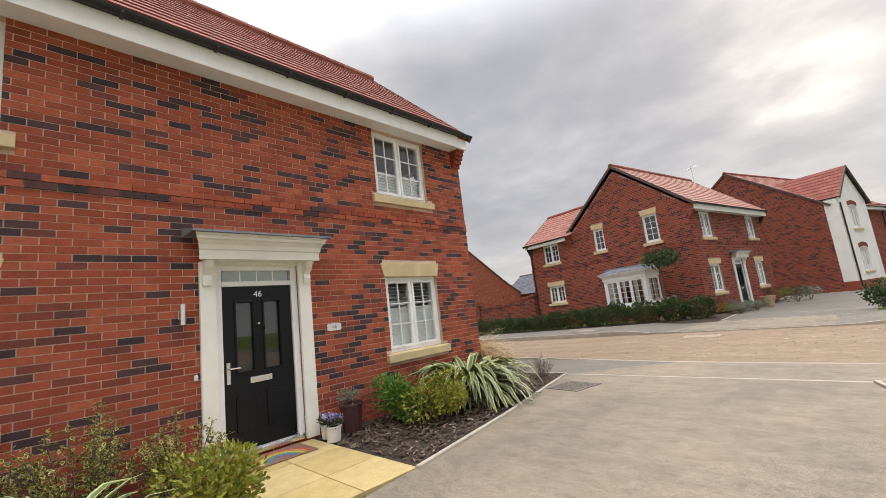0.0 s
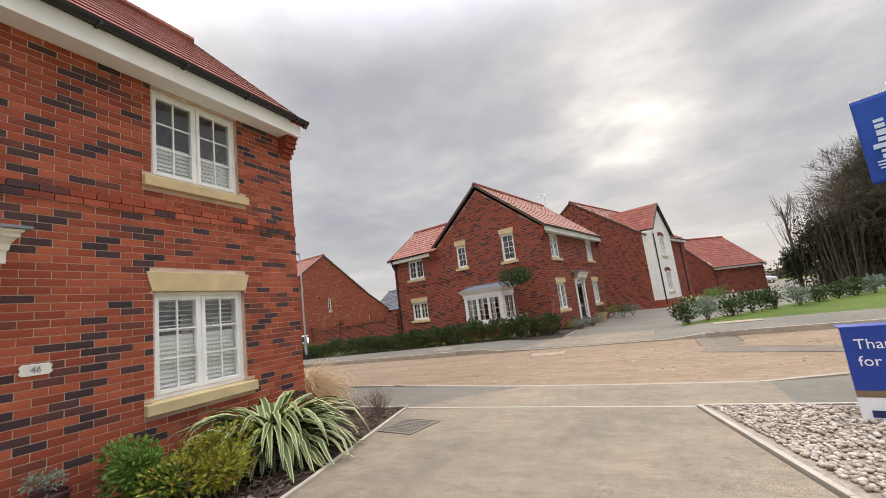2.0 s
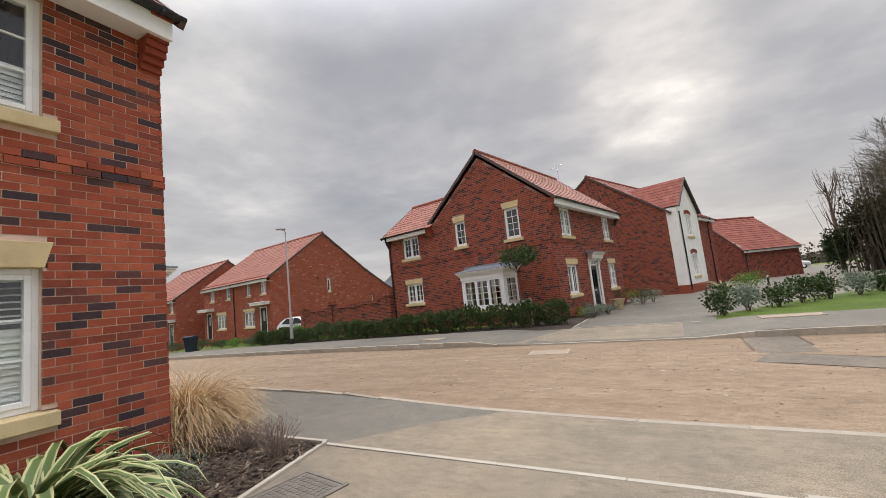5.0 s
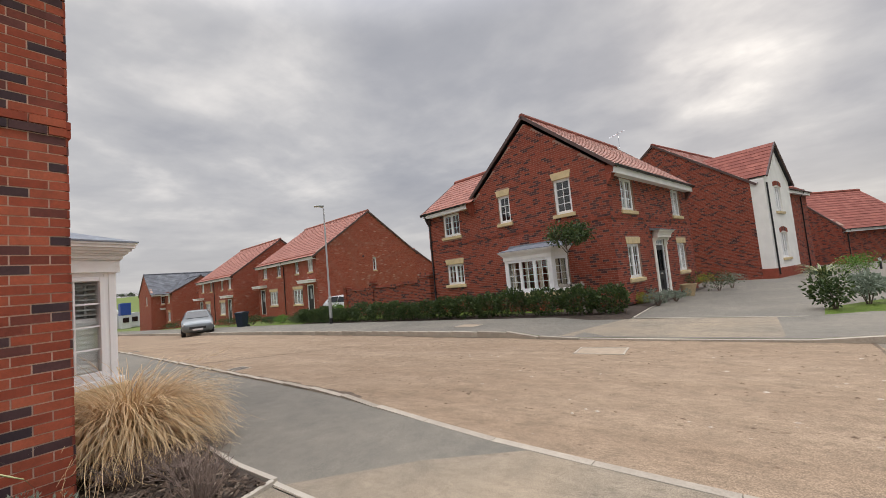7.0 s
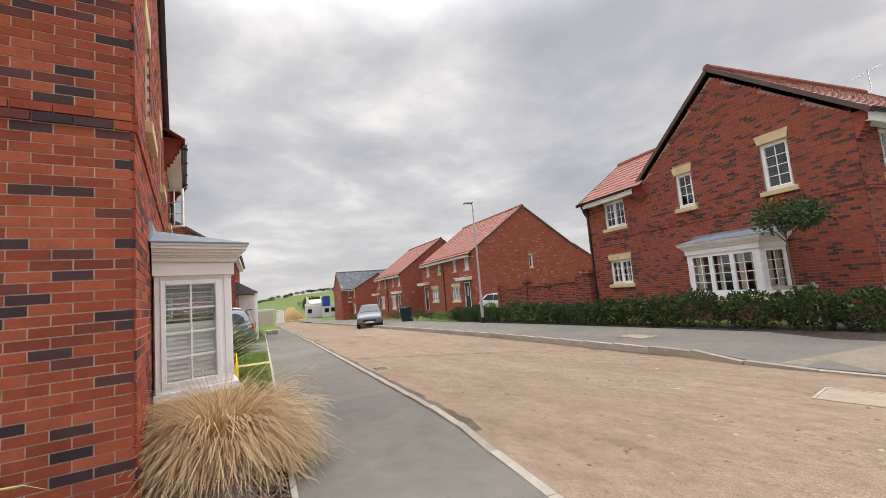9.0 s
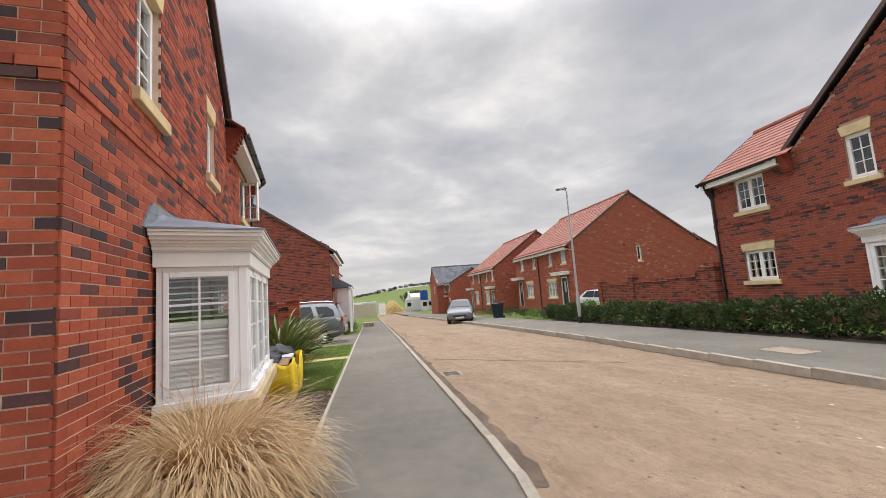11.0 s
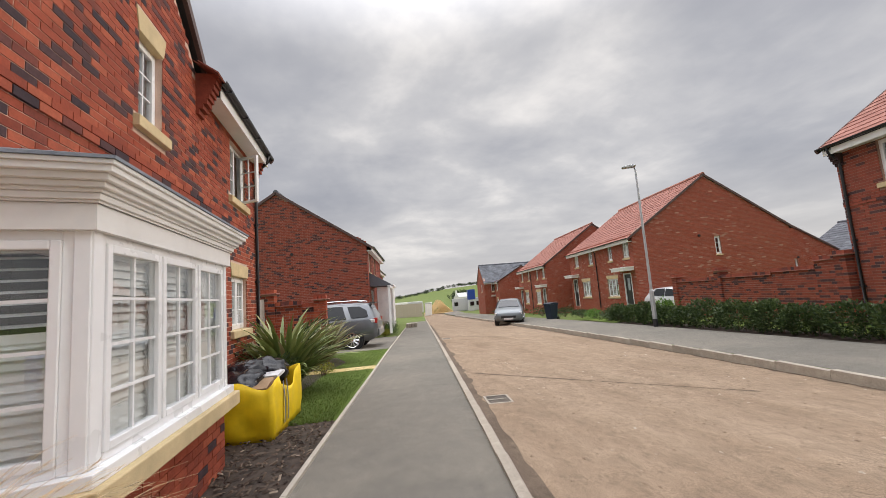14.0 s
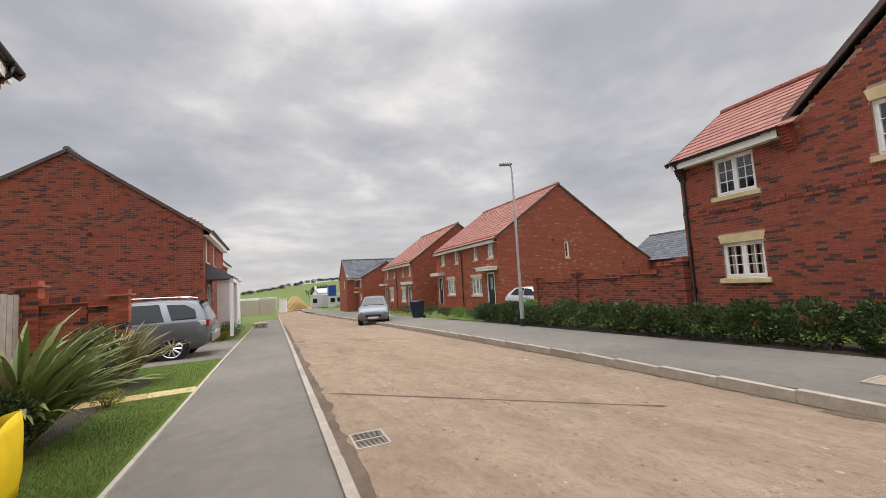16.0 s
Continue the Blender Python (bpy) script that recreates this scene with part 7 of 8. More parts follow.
car(pose(-24.6, 25.2, H(-24.6) + 0.02, 0, 0, 100), "white hatchback parked beside the brick wall", HATCH, car_paint("white_car_paint", (0.7, 0.7, 0.7)), 0.29, (-1.2, 1.2), 0.81, hq)


# ---- the builder's bag, flax plants, lawn side ----
def builders_bag():
    m_bag = plain("yellow_woven_bag", (0.85, 0.58, 0.012), 0.55, var=0.12, scale=5, fine=120, bump_s=0.4)
    m_sack = plain("black_bin_liner", (0.012, 0.012, 0.014), 0.22, var=0.3, scale=8, fine=14, bump_s=0.9)
    m_strap = plain("grey_strap", (0.17, 0.17, 0.17), 0.7, var=0.1)
    m_card = plain("brown_cardboard", (0.36, 0.24, 0.14), 0.85, var=0.15)
    th = empty("builders_bag", "yellow builder's bag full of rubbish on the lawn", "bag", pose(-10.5, 6.72, H(-10.5) + 0.02, 0, 0, 176) @ Matrix.Diagonal((1.08, 1.08, 1.08, 1)))
    nx, nz = 14, 7
    g = Geo()
    rnd = random.Random(71)
    hx, hy, h = 0.62, 0.36, 0.60
    per = []
    for i in range(4 * nx):
        s, f = divmod(i, nx)
        f /= nx
        c = [(-hx, -hy), (hx, -hy), (hx, hy), (-hx, hy)]
        a, b = c[s], c[(s + 1) % 4]
        per.append((a[0] + (b[0] - a[0]) * f, a[1] + (b[1] - a[1]) * f))
    for j in range(nz + 1):
        f = j / nz
        for i, (x, y) in enumerate(per):
            bulge = 1.0 + 0.05 * math.sin(math.pi * f) + 0.05 * noise.noise(Vector((x * 5, y * 5, f * 3)))
            slump = 0.05 * math.sin(i * 0.55) * f - 0.10 * f * (abs(x) < 0.3)
            g.v.append((x * bulge + 0.02 * noise.noise(Vector((i * 0.4, f * 5, 3))), y * bulge, f * (h + slump)))
    n = len(per)
    for j in range(nz):
        for i in range(n):
            k = (i + 1) % n
            g.f.append((j * n + i, j * n + k, (j + 1) * n + k, (j + 1) * n + i))
    g.f.append(tuple(range(n))[::-1])
    ob = part("bag_wall", g, m_bag, th, smooth=True)
    md = ob.modifiers.new("thick", "SOLIDIFY")
    md.thickness = 0.008
    for s in (0.12, 0.26):
        st = Geo()
        for i in range(8):
            z0, z1 = 0.10 + i * 0.06, 0.16 + i * 0.06
            y0, y1 = -hy * (1 + 0.06 * math.sin(math.pi * z0 / h)) - 0.018, -hy * (1 + 0.06 * math.sin(math.pi * z1 / h)) - 0.018
            st.add([(-s - 0.03, y0, z0), (-s + 0.015, y0, z0), (-s + 0.015, y1, z1), (-s - 0.03, y1, z1)], [(0, 1, 2, 3)])
        part("strap", st, m_strap, th, "dark grey webbing strap")
    for k, (x, y, z, rx, ry, rz) in enumerate(((0.30, 0.02, 0.60, 0.34, 0.30, 0.20), (-0.22, 0.08, 0.58, 0.36, 0.26, 0.16), (0.05, 0.14, 0.64, 0.30, 0.24, 0.17))):
        bm = bmesh.new()
        bmesh.ops.create_icosphere(bm, subdivisions=4, radius=1.0)
        for v in bm.verts:
            q = v.co.copy()
            v.co *= 1 + 0.22 * noise.noise(q * 2.2 + Vector((k * 7, 0, 0))) + 0.12 * abs(noise.noise(q * 6.0 + Vector((k, 3, 0))))
            v.co = Vector((x + v.co.x * rx, y + v.co.y * ry, z + v.co.z * rz))
        g = Geo().add([tuple(v.co) for v in bm.verts], [tuple(v.index for v in f.verts) for f in bm.faces])
        bm.free()
        part("bin_liner", g, m_sack, th, "crumpled black bin liner", smooth=True)
    part("paper", Geo().extrude([(-0.2, 0.60), (0.12, 0.63), (0.10, 0.66), (-0.22, 0.64)], "y", -0.30, -0.05), m_upvc, th, "white waste paper")
    part("cardboard", Geo().extrude([(-0.55, 0.52), (-0.25, 0.60), (-0.26, 0.63), (-0.56, 0.56)], "y", -0.28, 0.1), m_card, th)


builders_bag()
strap_plant("flax_plant", "tall green flax plant with long pointed leaves", -12.9, 6.6, 300, 1.75, 0.085, m_flax, 81, arch=0.62, spread=1.0, z=H(-13) + 0.01)
strap_plant("flax_plant", "bronze-green flax plant at the lawn edge", -17.0, 6.85, 190, 1.45, 0.07, m_bronze, 82, arch=0.5, z=H(-17) + 0.01)
shrub("green_shrub", "dark green shrub between the flax plants", -15.7, 6.65, 0.6, 0.55, 1.3, 2600, 0.07, m_hedge, 83, H(-15.8) + 0.01)
shrub("green_shrub", "dark green shrub under the flax plant", -12.3, 6.7, 0.65, 0.5, 0.8, 2200, 0.07, m_hedge, 84, H(-12.2) + 0.01)
shrub("lime_shrub", "small yellow-green shrub by the slab path", -14.7, 7.1, 0.28, 0.26, 0.3, 600, 0.04, m_lime, 85, H(-14.7) + 0.01)
flat("flax_bed", [(-11.8, 5.9), (-11.8, 6.75), (-13.6, 7.0), (-14.95, 7.1), (-14.95, 5.9)], 0.022, m_soil, "dark soil bed under the flax", "planting bed")
flat("flax_bed", [(-15.5, 5.9), (-15.5, 7.15), (-16.8, 7.5), (-18.4, 7.1), (-18.4, 5.9)], 0.022, m_soil, "dark soil bed under the flax", "planting bed")
for i, (x, y, r, h, mt) in enumerate(((-28.6, 9.15, 0.6, 0.65, m_hedge), (-29.8, 9.35, 0.55, 0.6, m_fresh), (-30.8, 9.45, 0.6, 0.7, m_hedge), (-28.0, 8.95, 0.4, 0.4, m_lime), (-32.2, 9.55, 0.6, 0.8, m_hedge))):
    shrub("green_shrub", "rounded green shrub beside the drive", x, y, r, r, h, 900, 0.07, mt, 90 + i, H(x))
for i, (x, y, r, h, mt) in enumerate(((-23.0, 19.8, 0.9, 0.6, m_hedge), (-26.0, 20.7, 0.9, 0.65, m_fresh), (-28.2, 21.1, 1.0, 0.55, m_hedge), (-31.5, 21.6, 1.1, 0.75, m_hedge), (-36.0, 21.9, 1.3, 0.75, m_hedge), (-21.6, 19.5, 0.9, 0.75, m_hedge), (-19.6, 20.4, 0.6, 1.1, m_fresh), (-43.5, 22.6, 1.6, 0.75, m_hedge), (-50, 23.0, 1.7, 0.75, m_hedge))):
    shrub("green_shrub", "low green front garden shrub", x, y, r, r * 0.7, h, 1100, 0.09, mt, 110 + i, H(x) + 0.02)
flat("lawn_semi", [(-21.1, 18.9), (-21.1, 24.0), (-27.2, 24.4), (-27.2, 20.2)], 0.05, m_grass, "front garden lawn of the semi-detached houses", "lawn")
# planting in front of the corner house and along the shared drive
for i, (x, y, r, h, mt, nm) in enumerate(((-3.95, 21.4, 0.40, 0.5, m_grey_leaf, "pale grey-green"), (-3.85, 20.6, 0.36, 0.4, m_lime, "yellow-green"), (-3.2, 25.8, 0.45, 0.75, m_hedge, "dark green"), (-3.0, 26.9, 0.5, 0.8, m_fresh, "green"), (-2.6, 28.0, 0.5, 0.6, m_lime, "yellow-green"))):
    shrub("garden_shrub", "%s shrub beside the shared drive" % nm, x, y, r, r, h, 700, 0.06, mt, 130 + i, 0.03)
plant_pot("round clay pot with dark green plant by the door", -2.75, 23.2, 0.28, 0.45, m_pot_buff, 0.6, m_hedge, False, 45, 0.02)
for i, (x, y, r, h, mt, nm) in enumerate(((-3.3, 19.9, 0.5, 0.45, m_grey_leaf, "grey-green"), (-2.95, 21.2, 0.45, 0.4, m_grey_leaf, "grey-green"), (-1.9, 25.2, 0.6, 0.8, m_hedge, "dark green"), (-1.5, 26.4, 0.6, 0.75, m_grey_leaf, "grey-green"))):
    shrub("garden_shrub", "%s shrub in the bed before the house" % nm, x, y, r, r, h, 800, 0.06, mt, 170 + i, 0.03)
strap_plant("striped_flax", "striped flax clump in front of the rendered house", 1.7, 29.4, 70, 1.1, 0.07, m_stripe, 140, arch=1.0)
shrub("garden_shrub", "dark green shrub before the rendered house", 3.1, 30.6, 1.0, 0.8, 0.95, 1200, 0.09, m_fresh, 141)
rnd_h = random.Random(150)
for i in range(15):
    f = i / 14
    x, y = 0.55 + 11.2 * f + 0.6 * f * f, 18.0 + 11.4 * f
    shrub("laurel_plant", "young laurel hedge plant on the lawn edge", x + rnd_h.uniform(-0.1, 0.1), y, 0.46, 0.40, rnd_h.uniform(0.65, 0.9), 900, 0.10, m_grey_leaf if i % 4 == 1 else m_hedge, 150 + i, 0.012, group="laurel hedge")


# ---- covers, gratings and patches ----
m_iron = plain("cast_iron", (0.21, 0.185, 0.155), 0.7, 0.5, var=0.25, scale=8, fine=60, bump_s=0.4)
m_cover = plain("concrete_cover", (0.34, 0.265, 0.19), 0.9, var=0.15, bump_s=0.4)


def manhole(x, y, w, d, rot, mat, label, z=0.004, studs=True):
    th = empty("manhole_cover", label, "manhole cover", pose(x, y, z + H(x), 0, 0, rot))
    fr = Geo()
    for q in ((-w, w, -d, -d + 0.03), (-w, w, d - 0.03, d), (-w, -w + 0.03, -d + 0.03, d - 0.03), (w - 0.03, w, -d + 0.03, d - 0.03)):
        fr.box(q[0], q[1], q[2], q[3], -0.02, 0.008)
    part("cover_frame", fr, m_iron if studs else m_kerb, th)
    pl = part("cover_plate", Geo().box(-w + 0.034, w - 0.034, -d + 0.034, d - 0.034, -0.02, 0.004), mat, th)
    if studs:
        st = Geo()
        k = 0.055
        for i in range(int(2 * w / k) - 1):
            for j in range(int(2 * d / k) - 1):
                cx, cy = -w + 0.06 + i * k, -d + 0.06 + j * k
                st.box(cx, cx + 0.034, cy, cy + 0.034, 0.004, 0.009)
        part("tread", st, mat, pl, kind="stuff")


manhole(-3.42, 6.12, 0.30, 0.30, -10, m_iron, "square iron inspection cover with raised tread")
manhole(-3.1, 12.72, 0.42, 0.30, 5, m_cover, "pale rectangular cover in the road", -0.028, False)
manhole(-7.75, 15.55, 0.36, 0.26, -5, m_cover, "pale concrete cover in the far pavement", 0.105, False)
manhole(1.75, 16.2, 0.6, 0.3, 2, m_cover, "pale concrete cover in the far pavement", 0.105, False)


def gully(x, y, rot):
    th = empty("gully_grate", "iron drain grating at the kerb", "drain", pose(x, y, -0.028 + H(x), 0, 0, rot))
    fr = Geo()
    for q in ((-0.24, 0.24, -0.19, -0.16), (-0.24, 0.24, 0.16, 0.19), (-0.24, -0.21, -0.16, 0.16), (0.21, 0.24, -0.16, 0.16), (-0.015, 0.015, -0.16, 0.16)):
        fr.box(q[0], q[1], q[2], q[3], -0.03, 0.008)
    part("grate_frame", fr, m_kerb, th)
    part("sump", Geo().box(-0.21, 0.21, -0.16, 0.16, -0.03, -0.0005), m_black, th)
    for i in range(12):
        x0 = -0.2 + i * 0.0345
        part("grate_bar", Geo().box(x0, x0 + 0.016, -0.16, 0.16, -0.02, 0.006), m_iron, th)


gully(-10.62, 10.08, -6)
gully(-22.4, 11.45, -6)


def mud_patches():
    """Dark worn strips and trench scars in the road, each a thin layer on it."""
    m_dark = dusty_mat("bare_tarmac", [(0.3, (0.085, 0.062, 0.046)), (0.5, (0.135, 0.1, 0.072)), (0.75, (0.21, 0.155, 0.108))], (1, 1, 1), 0.3)
    rnd = random.Random(9)

    m_scar = dusty_mat("trench_tarmac", [(0.3, (0.15, 0.128, 0.105)), (0.5, (0.19, 0.16, 0.128)), (0.75, (0.24, 0.20, 0.155))], (1, 1, 1), 0.3)

    def patch(name, pts, w, label, mat=None, z=-0.0262, lo=0.35):
        g = Geo()
        L, R = [], []
        for i, (x, y) in enumerate(pts):
            a, b = pts[max(0, i - 1)], pts[min(len(pts) - 1, i + 1)]
            d = Vector((b[0] - a[0], b[1] - a[1])).normalized()
            k = w * rnd.uniform(lo, 1.0)
            q = k * rnd.uniform(0.5 + 0.5 * lo, 1.0)
            L.append((x - d.y * k, y + d.x * k, z + H(x)))
            R.append((x + d.y * q, y - d.x * q, z + H(x)))
        n = len(pts)
        g.add(L + R, [(n + i, n + i + 1, i + 1, i) for i in range(n - 1)])
        tagged(part(name, g, mat or m_dark, None, label, kind="structure"), category="road stain")

    def run(x0, x1, fn, w, label, step=0.22):
        n = int(abs(x1 - x0) / step)
        patch("road_stain", [(x0 + (x1 - x0) * i / n, fn(x0 + (x1 - x0) * i / n) + rnd.gauss(0, 0.012)) for i in range(n + 1)], w, label)
    run(-5.4, -38, lambda x: ke_(x) + 0.07, 0.15, "dark damp gutter line along the kerb")
    run(-6.2, -30, lambda x: fa_(x) - 0.09, 0.14, "dark damp gutter line along the far kerb")
    run(5, -4.3, lambda x: fa_(x) - 0.06, 0.06, "dark gutter line along the far kerb")
    patch("road_stain", [(-13.2 + 0.3 * i, 10.2 + 0.24 * i) for i in range(14)], 0.035, "thin dark trench joint across the road")
    patch("road_stain", [(-25.0 + 0.35 * i, 11.2 + 0.18 * i) for i in range(18)], 0.05, "thin dark trench joint across the road")
    patch("road_stain", [(0.9, 14.5 - 0.3 * k) for k in range(9)], 0.42, "grey trench reinstatement across the road", m_scar, lo=0.93)
    patch("road_stain", [(0.5 + 0.3 * k, 11.75 - 0.13 * k) for k in range(22)], 0.40, "grey trench reinstatement along the road", m_scar, -0.0252, 0.93)
    patch("road_stain", [(0.47, 14.5 - 0.2 * k) for k in range(12)], 0.035, "thin dark trench joint across the road", z=-0.0235)
    patch("road_stain", [(1.33, 14.5 - 0.2 * k) for k in range(10)], 0.035, "thin dark trench joint across the road", z=-0.0235)
    patch("road_stain", [(1.0 + 0.3 * k, 11.95 - 0.13 * k) for k in range(20)], 0.025, "thin dark trench joint along the road", z=-0.0235)
    patch("road_stain", [(0.6 + 0.3 * k, 11.3 - 0.13 * k) for k in range(16)], 0.018, "thin dark trench joint along the road", z=-0.0235)
    for x, y, w in ((-6.4, 14.2, 0.1),):
        patch("road_stain", [(x - 0.25 * i, y + 0.02 * i + rnd.gauss(0, 0.03)) for i in range(8)], w, "dark scuffed patch in the road mud")


mud_patches()


def mud_clods():
    """Loose crumbs of dry mud, thickest along the wheel tracks."""
    rnd = random.Random(19)
    g = Geo()
    for _ in range(5200):
        x = 4.0 - 26.0 * rnd.random() ** 1.2
        lo, hi = ke_(x) + 0.12, fa_(x) - 0.15
        f = rnd.random() if rnd.random() < 0.45 else min(0.97, max(0.03, rnd.choice((0.22, 0.45, 0.62, 0.8)) + rnd.gauss(0, 0.035)))
        y = lo + (hi - lo) * f
        r = 0.006 + 0.022 * rnd.random() ** 3
        z = H(x) - 0.031
        a = rnd.uniform(0, 6.28)
        n = 5
        ring = [(x + r * rnd.uniform(0.8, 1.8) * math.cos(a + 6.283 * i / n), y + r * rnd.uniform(0.6, 1.0) * math.sin(a + 6.283 * i / n), z) for i in range(n)]
        g.add(ring + [(x, y, z + r * rnd.uniform(0.3, 0.6))], [(i, (i + 1) % n, n) for i in range(n)])
    m_clod = pieces("dry_mud_crumbs", [(0.0, (0.16, 0.11, 0.075)), (0.45, (0.24, 0.17, 0.115)), (0.85, (0.31, 0.23, 0.16)), (1.0, (0.52, 0.46, 0.38))], 0.95, 60, 0.5, 0.3)
    tagged(part("mud_crumbs", g, m_clod, None, "loose crumbs of dry tan mud on the road", kind="stuff"), category="mud")


mud_clods()


# ---- the sales board, flag and pole ----
def sales_sign():
    m_blue = plain("blue_board", (0.015, 0.05, 0.30), 0.4, var=0.06, bump_s=0.03)
    m_board = plain("white_board", (0.78, 0.79, 0.82), 0.4, var=0.04, bump_s=0.03)
    m_ink = plain("navy_lettering", (0.02, 0.03, 0.12), 0.5, var=0.05, bump_s=0)
    m_brown = plain("brown_band", (0.20, 0.14, 0.09), 0.5, var=0.05, bump_s=0)
    th = empty("sales_board", "blue and white visitor board reading Thank you for visiting", "sign", pose(1.2, 6.42, -0.12, 0, 0, -10))
    F = F_GABLE
    W = 1.2
    part("board", Geo().box(0, W, -0.02, 0.02, 0.10, 0.34), m_board, th, "white lower board", F)
    part("blue_panel", Geo().box(0, W, -0.02, 0.022, 0.40, 0.95), m_blue, th, "blue upper board", F)
    part("band", Geo().box(0, W, -0.02, 0.021, 0.34, 0.40), m_brown, th, "brown band", F)
    part("board_top", Geo().box(-0.01, W + 0.01, -0.22, 0.024, 0.95, 0.96), m_blue, th, "", F)
    for x in (0.08, W - 0.08):
        part("leg", Geo().box(x, x + 0.05, -0.07, -0.02, -0.05, 0.9), m_fence, th, "", F)
    for i, (s, z) in enumerate((("Thank you", 0.80), ("for visiting", 0.65))):
        tg = text_geo(s, 0.125, 0.002)
        lo = min(v[0] for v in tg.v)
        part("lettering", tg, m_board, th, "white lettering", F @ Matrix.Translation((0.07 - lo, 0.024, z)))
    lg, x = Geo(), 0.07
    for w, h in ((0.10, 0.06), (0.02, 0.10), (0.02, 0.12), (0.02, 0.12), (0.06, 0.07), (0.04, 0.07), (0.08, 0.12), (0.07, 0.07)):
        lg.box(x, x + w, 0.021, 0.023, 0.17, 0.17 + h)
        x += w + 0.02
    part("maker_mark", lg, m_ink, th, "dark blue maker's mark", F)
    fp = empty("flag", "tall pole with a blue vertical banner flag", "flag", pose(6.55, 16.75, 0.1, 0, 0, -28))
    m_flag = plain("blue_flag_cloth", (0.02, 0.075, 0.38), 0.8, var=0.1, scale=4, bump_s=0.2)
    part("pole", Geo().lathe([(0.045, -0.15), (0.035, 6.15)], n=12), m_upvc, fp, "white flag pole")
    part("pole_arm", Geo().tube([(0, 0, 5.93), (-0.86, 0, 5.93)], 0.012, 6), m_upvc, fp)
    g = Geo()
    nx, nz = 8, 20
    for i in range(nx + 1):
        for j in range(nz + 1):
            f, k = i / nx, j / nz
            g.v.append((-0.05 - 0.78 * f, 0.06 * math.sin(f * 4 + k * 5) * k, 5.90 - 2.5 * k))
    g.f = [(i * (nz + 1) + j, i * (nz + 1) + j + 1, (i + 1) * (nz + 1) + j + 1, (i + 1) * (nz + 1) + j) for i in range(nx) for j in range(nz)]
    ob = part("banner", g, m_flag, fp, "", smooth=True)
    md = ob.modifiers.new("thick", "SOLIDIFY")
    md.thickness = 0.004
    lg = Geo()
    z = 3.6
    m_pale_ink = plain("pale_print", (0.55, 0.66, 0.80), 0.6, var=0.05, bump_s=0)
    for h, w in ((0.10, 0.16), (0.03, 0.24), (0.03, 0.26), (0.03, 0.26), (0.09, 0.16), (0.06, 0.16), (0.10, 0.26), (0.09, 0.16), (0.12, 0.16), (0.09, 0.16), (0.07, 0.16)):
        lg.box(-0.26 - w * 1.3, -0.26, -0.085, -0.080, z, z + h * 1.35)
        z += h * 1.35 + 0.05
    part("maker_mark", lg, m_pale_ink, fp, "pale blue maker's mark")


sales_sign()


# ---- trees and distance ----
def bare_tree(x, y, h, seed, depth=5, label="bare winter tree with many fine branches", lean=0.0, z=0.0):
    rnd = random.Random(seed)
    g, fine = Geo(), Geo()

    def grow(p, d, L, r, lev):
        q = p + d * L * 0.5 + Vector((rnd.gauss(0, L * 0.04), rnd.gauss(0, L * 0.04), 0))
        e = p + d * L
        (g if lev < 3 else fine).tube([p, q, e], [r, r * 0.82, r * 0.62], 7 if lev == 0 else 5 if lev < 3 else 3, caps=False)
        if lev >= depth:
            return
        for k in range(4 if lev in (1, 2) else 3):
            a = Vector((rnd.gauss(0, 1), rnd.gauss(0, 1), rnd.gauss(0.25, 0.7))).normalized()
            nd = (d * rnd.uniform(0.7, 1.2) + a * rnd.uniform(0.5, 0.85)).normalized()
            grow(p.lerp(e, rnd.uniform(0.55, 1.0)), nd, L * rnd.uniform(0.62, 0.82), max(0.009, r * rnd.uniform(0.38, 0.56)), lev + 1)
    for s in range(rnd.choice((2, 3, 3))):
        grow(Vector((rnd.gauss(0, 0.25), rnd.gauss(0, 0.25), -0.1)), Vector((rnd.gauss(lean, 0.2), rnd.gauss(0, 0.2), 1)).normalized(), h * 0.30, 0.022 * h * 0.6, 0)
    th = empty("tree", label, "tree", pose(x, y, z), "bare trees beyond the lawn")
    part("trunk", g, m_bark, th, smooth=True)
    part("twig_mass", fine, m_twig_dark, th, kind="stuff")
    return th


m_twig_dark = plain("dark_twigs", (0.10, 0.082, 0.055), 0.9, var=0.3, scale=4, bump_s=0.0)
m_bramble = leaf_mat("bramble_leaves", [(0, (0.03, 0.024, 0.014)), (0.6, (0.06, 0.045, 0.024)), (1, (0.05, 0.06, 0.022))])
m_ivy = leaf_mat("ivy_leaves", [(0, (0.02, 0.035, 0.014)), (1, (0.05, 0.075, 0.026))])
t0 = bare_tree(14.8, 41.5, 12.5, 201, 6)
t1 = bare_tree(18.6, 41.0, 14.0, 202, 6)
for i, (x, y, s, src) in enumerate(((13.4, 43.5, 1.0, t0), (16.6, 42.2, 1.0, t0), (17.5, 40.5, 1.0, t0), (19.5, 44, 1.0, t0), (24.5, 38, 0.95, t0), (16.0, 45.0, 0.78, t0), (28, 40, 1.0, t1), (21, 48, 1.05, t1), (31, 36, 0.9, t0), (25, 43, 1.1, t0), (23, 40, 1, t1), (18.4, 42.6, 1, t1), (26.5, 40.5, 1, t1), (20.2, 39.2, 1, t0), (29.5, 37.5, 1, t0), (22.5, 45, 1, t0))):
    copy_thing(src, pose(x, y, 0, 0, 0, 70 * i + 30))
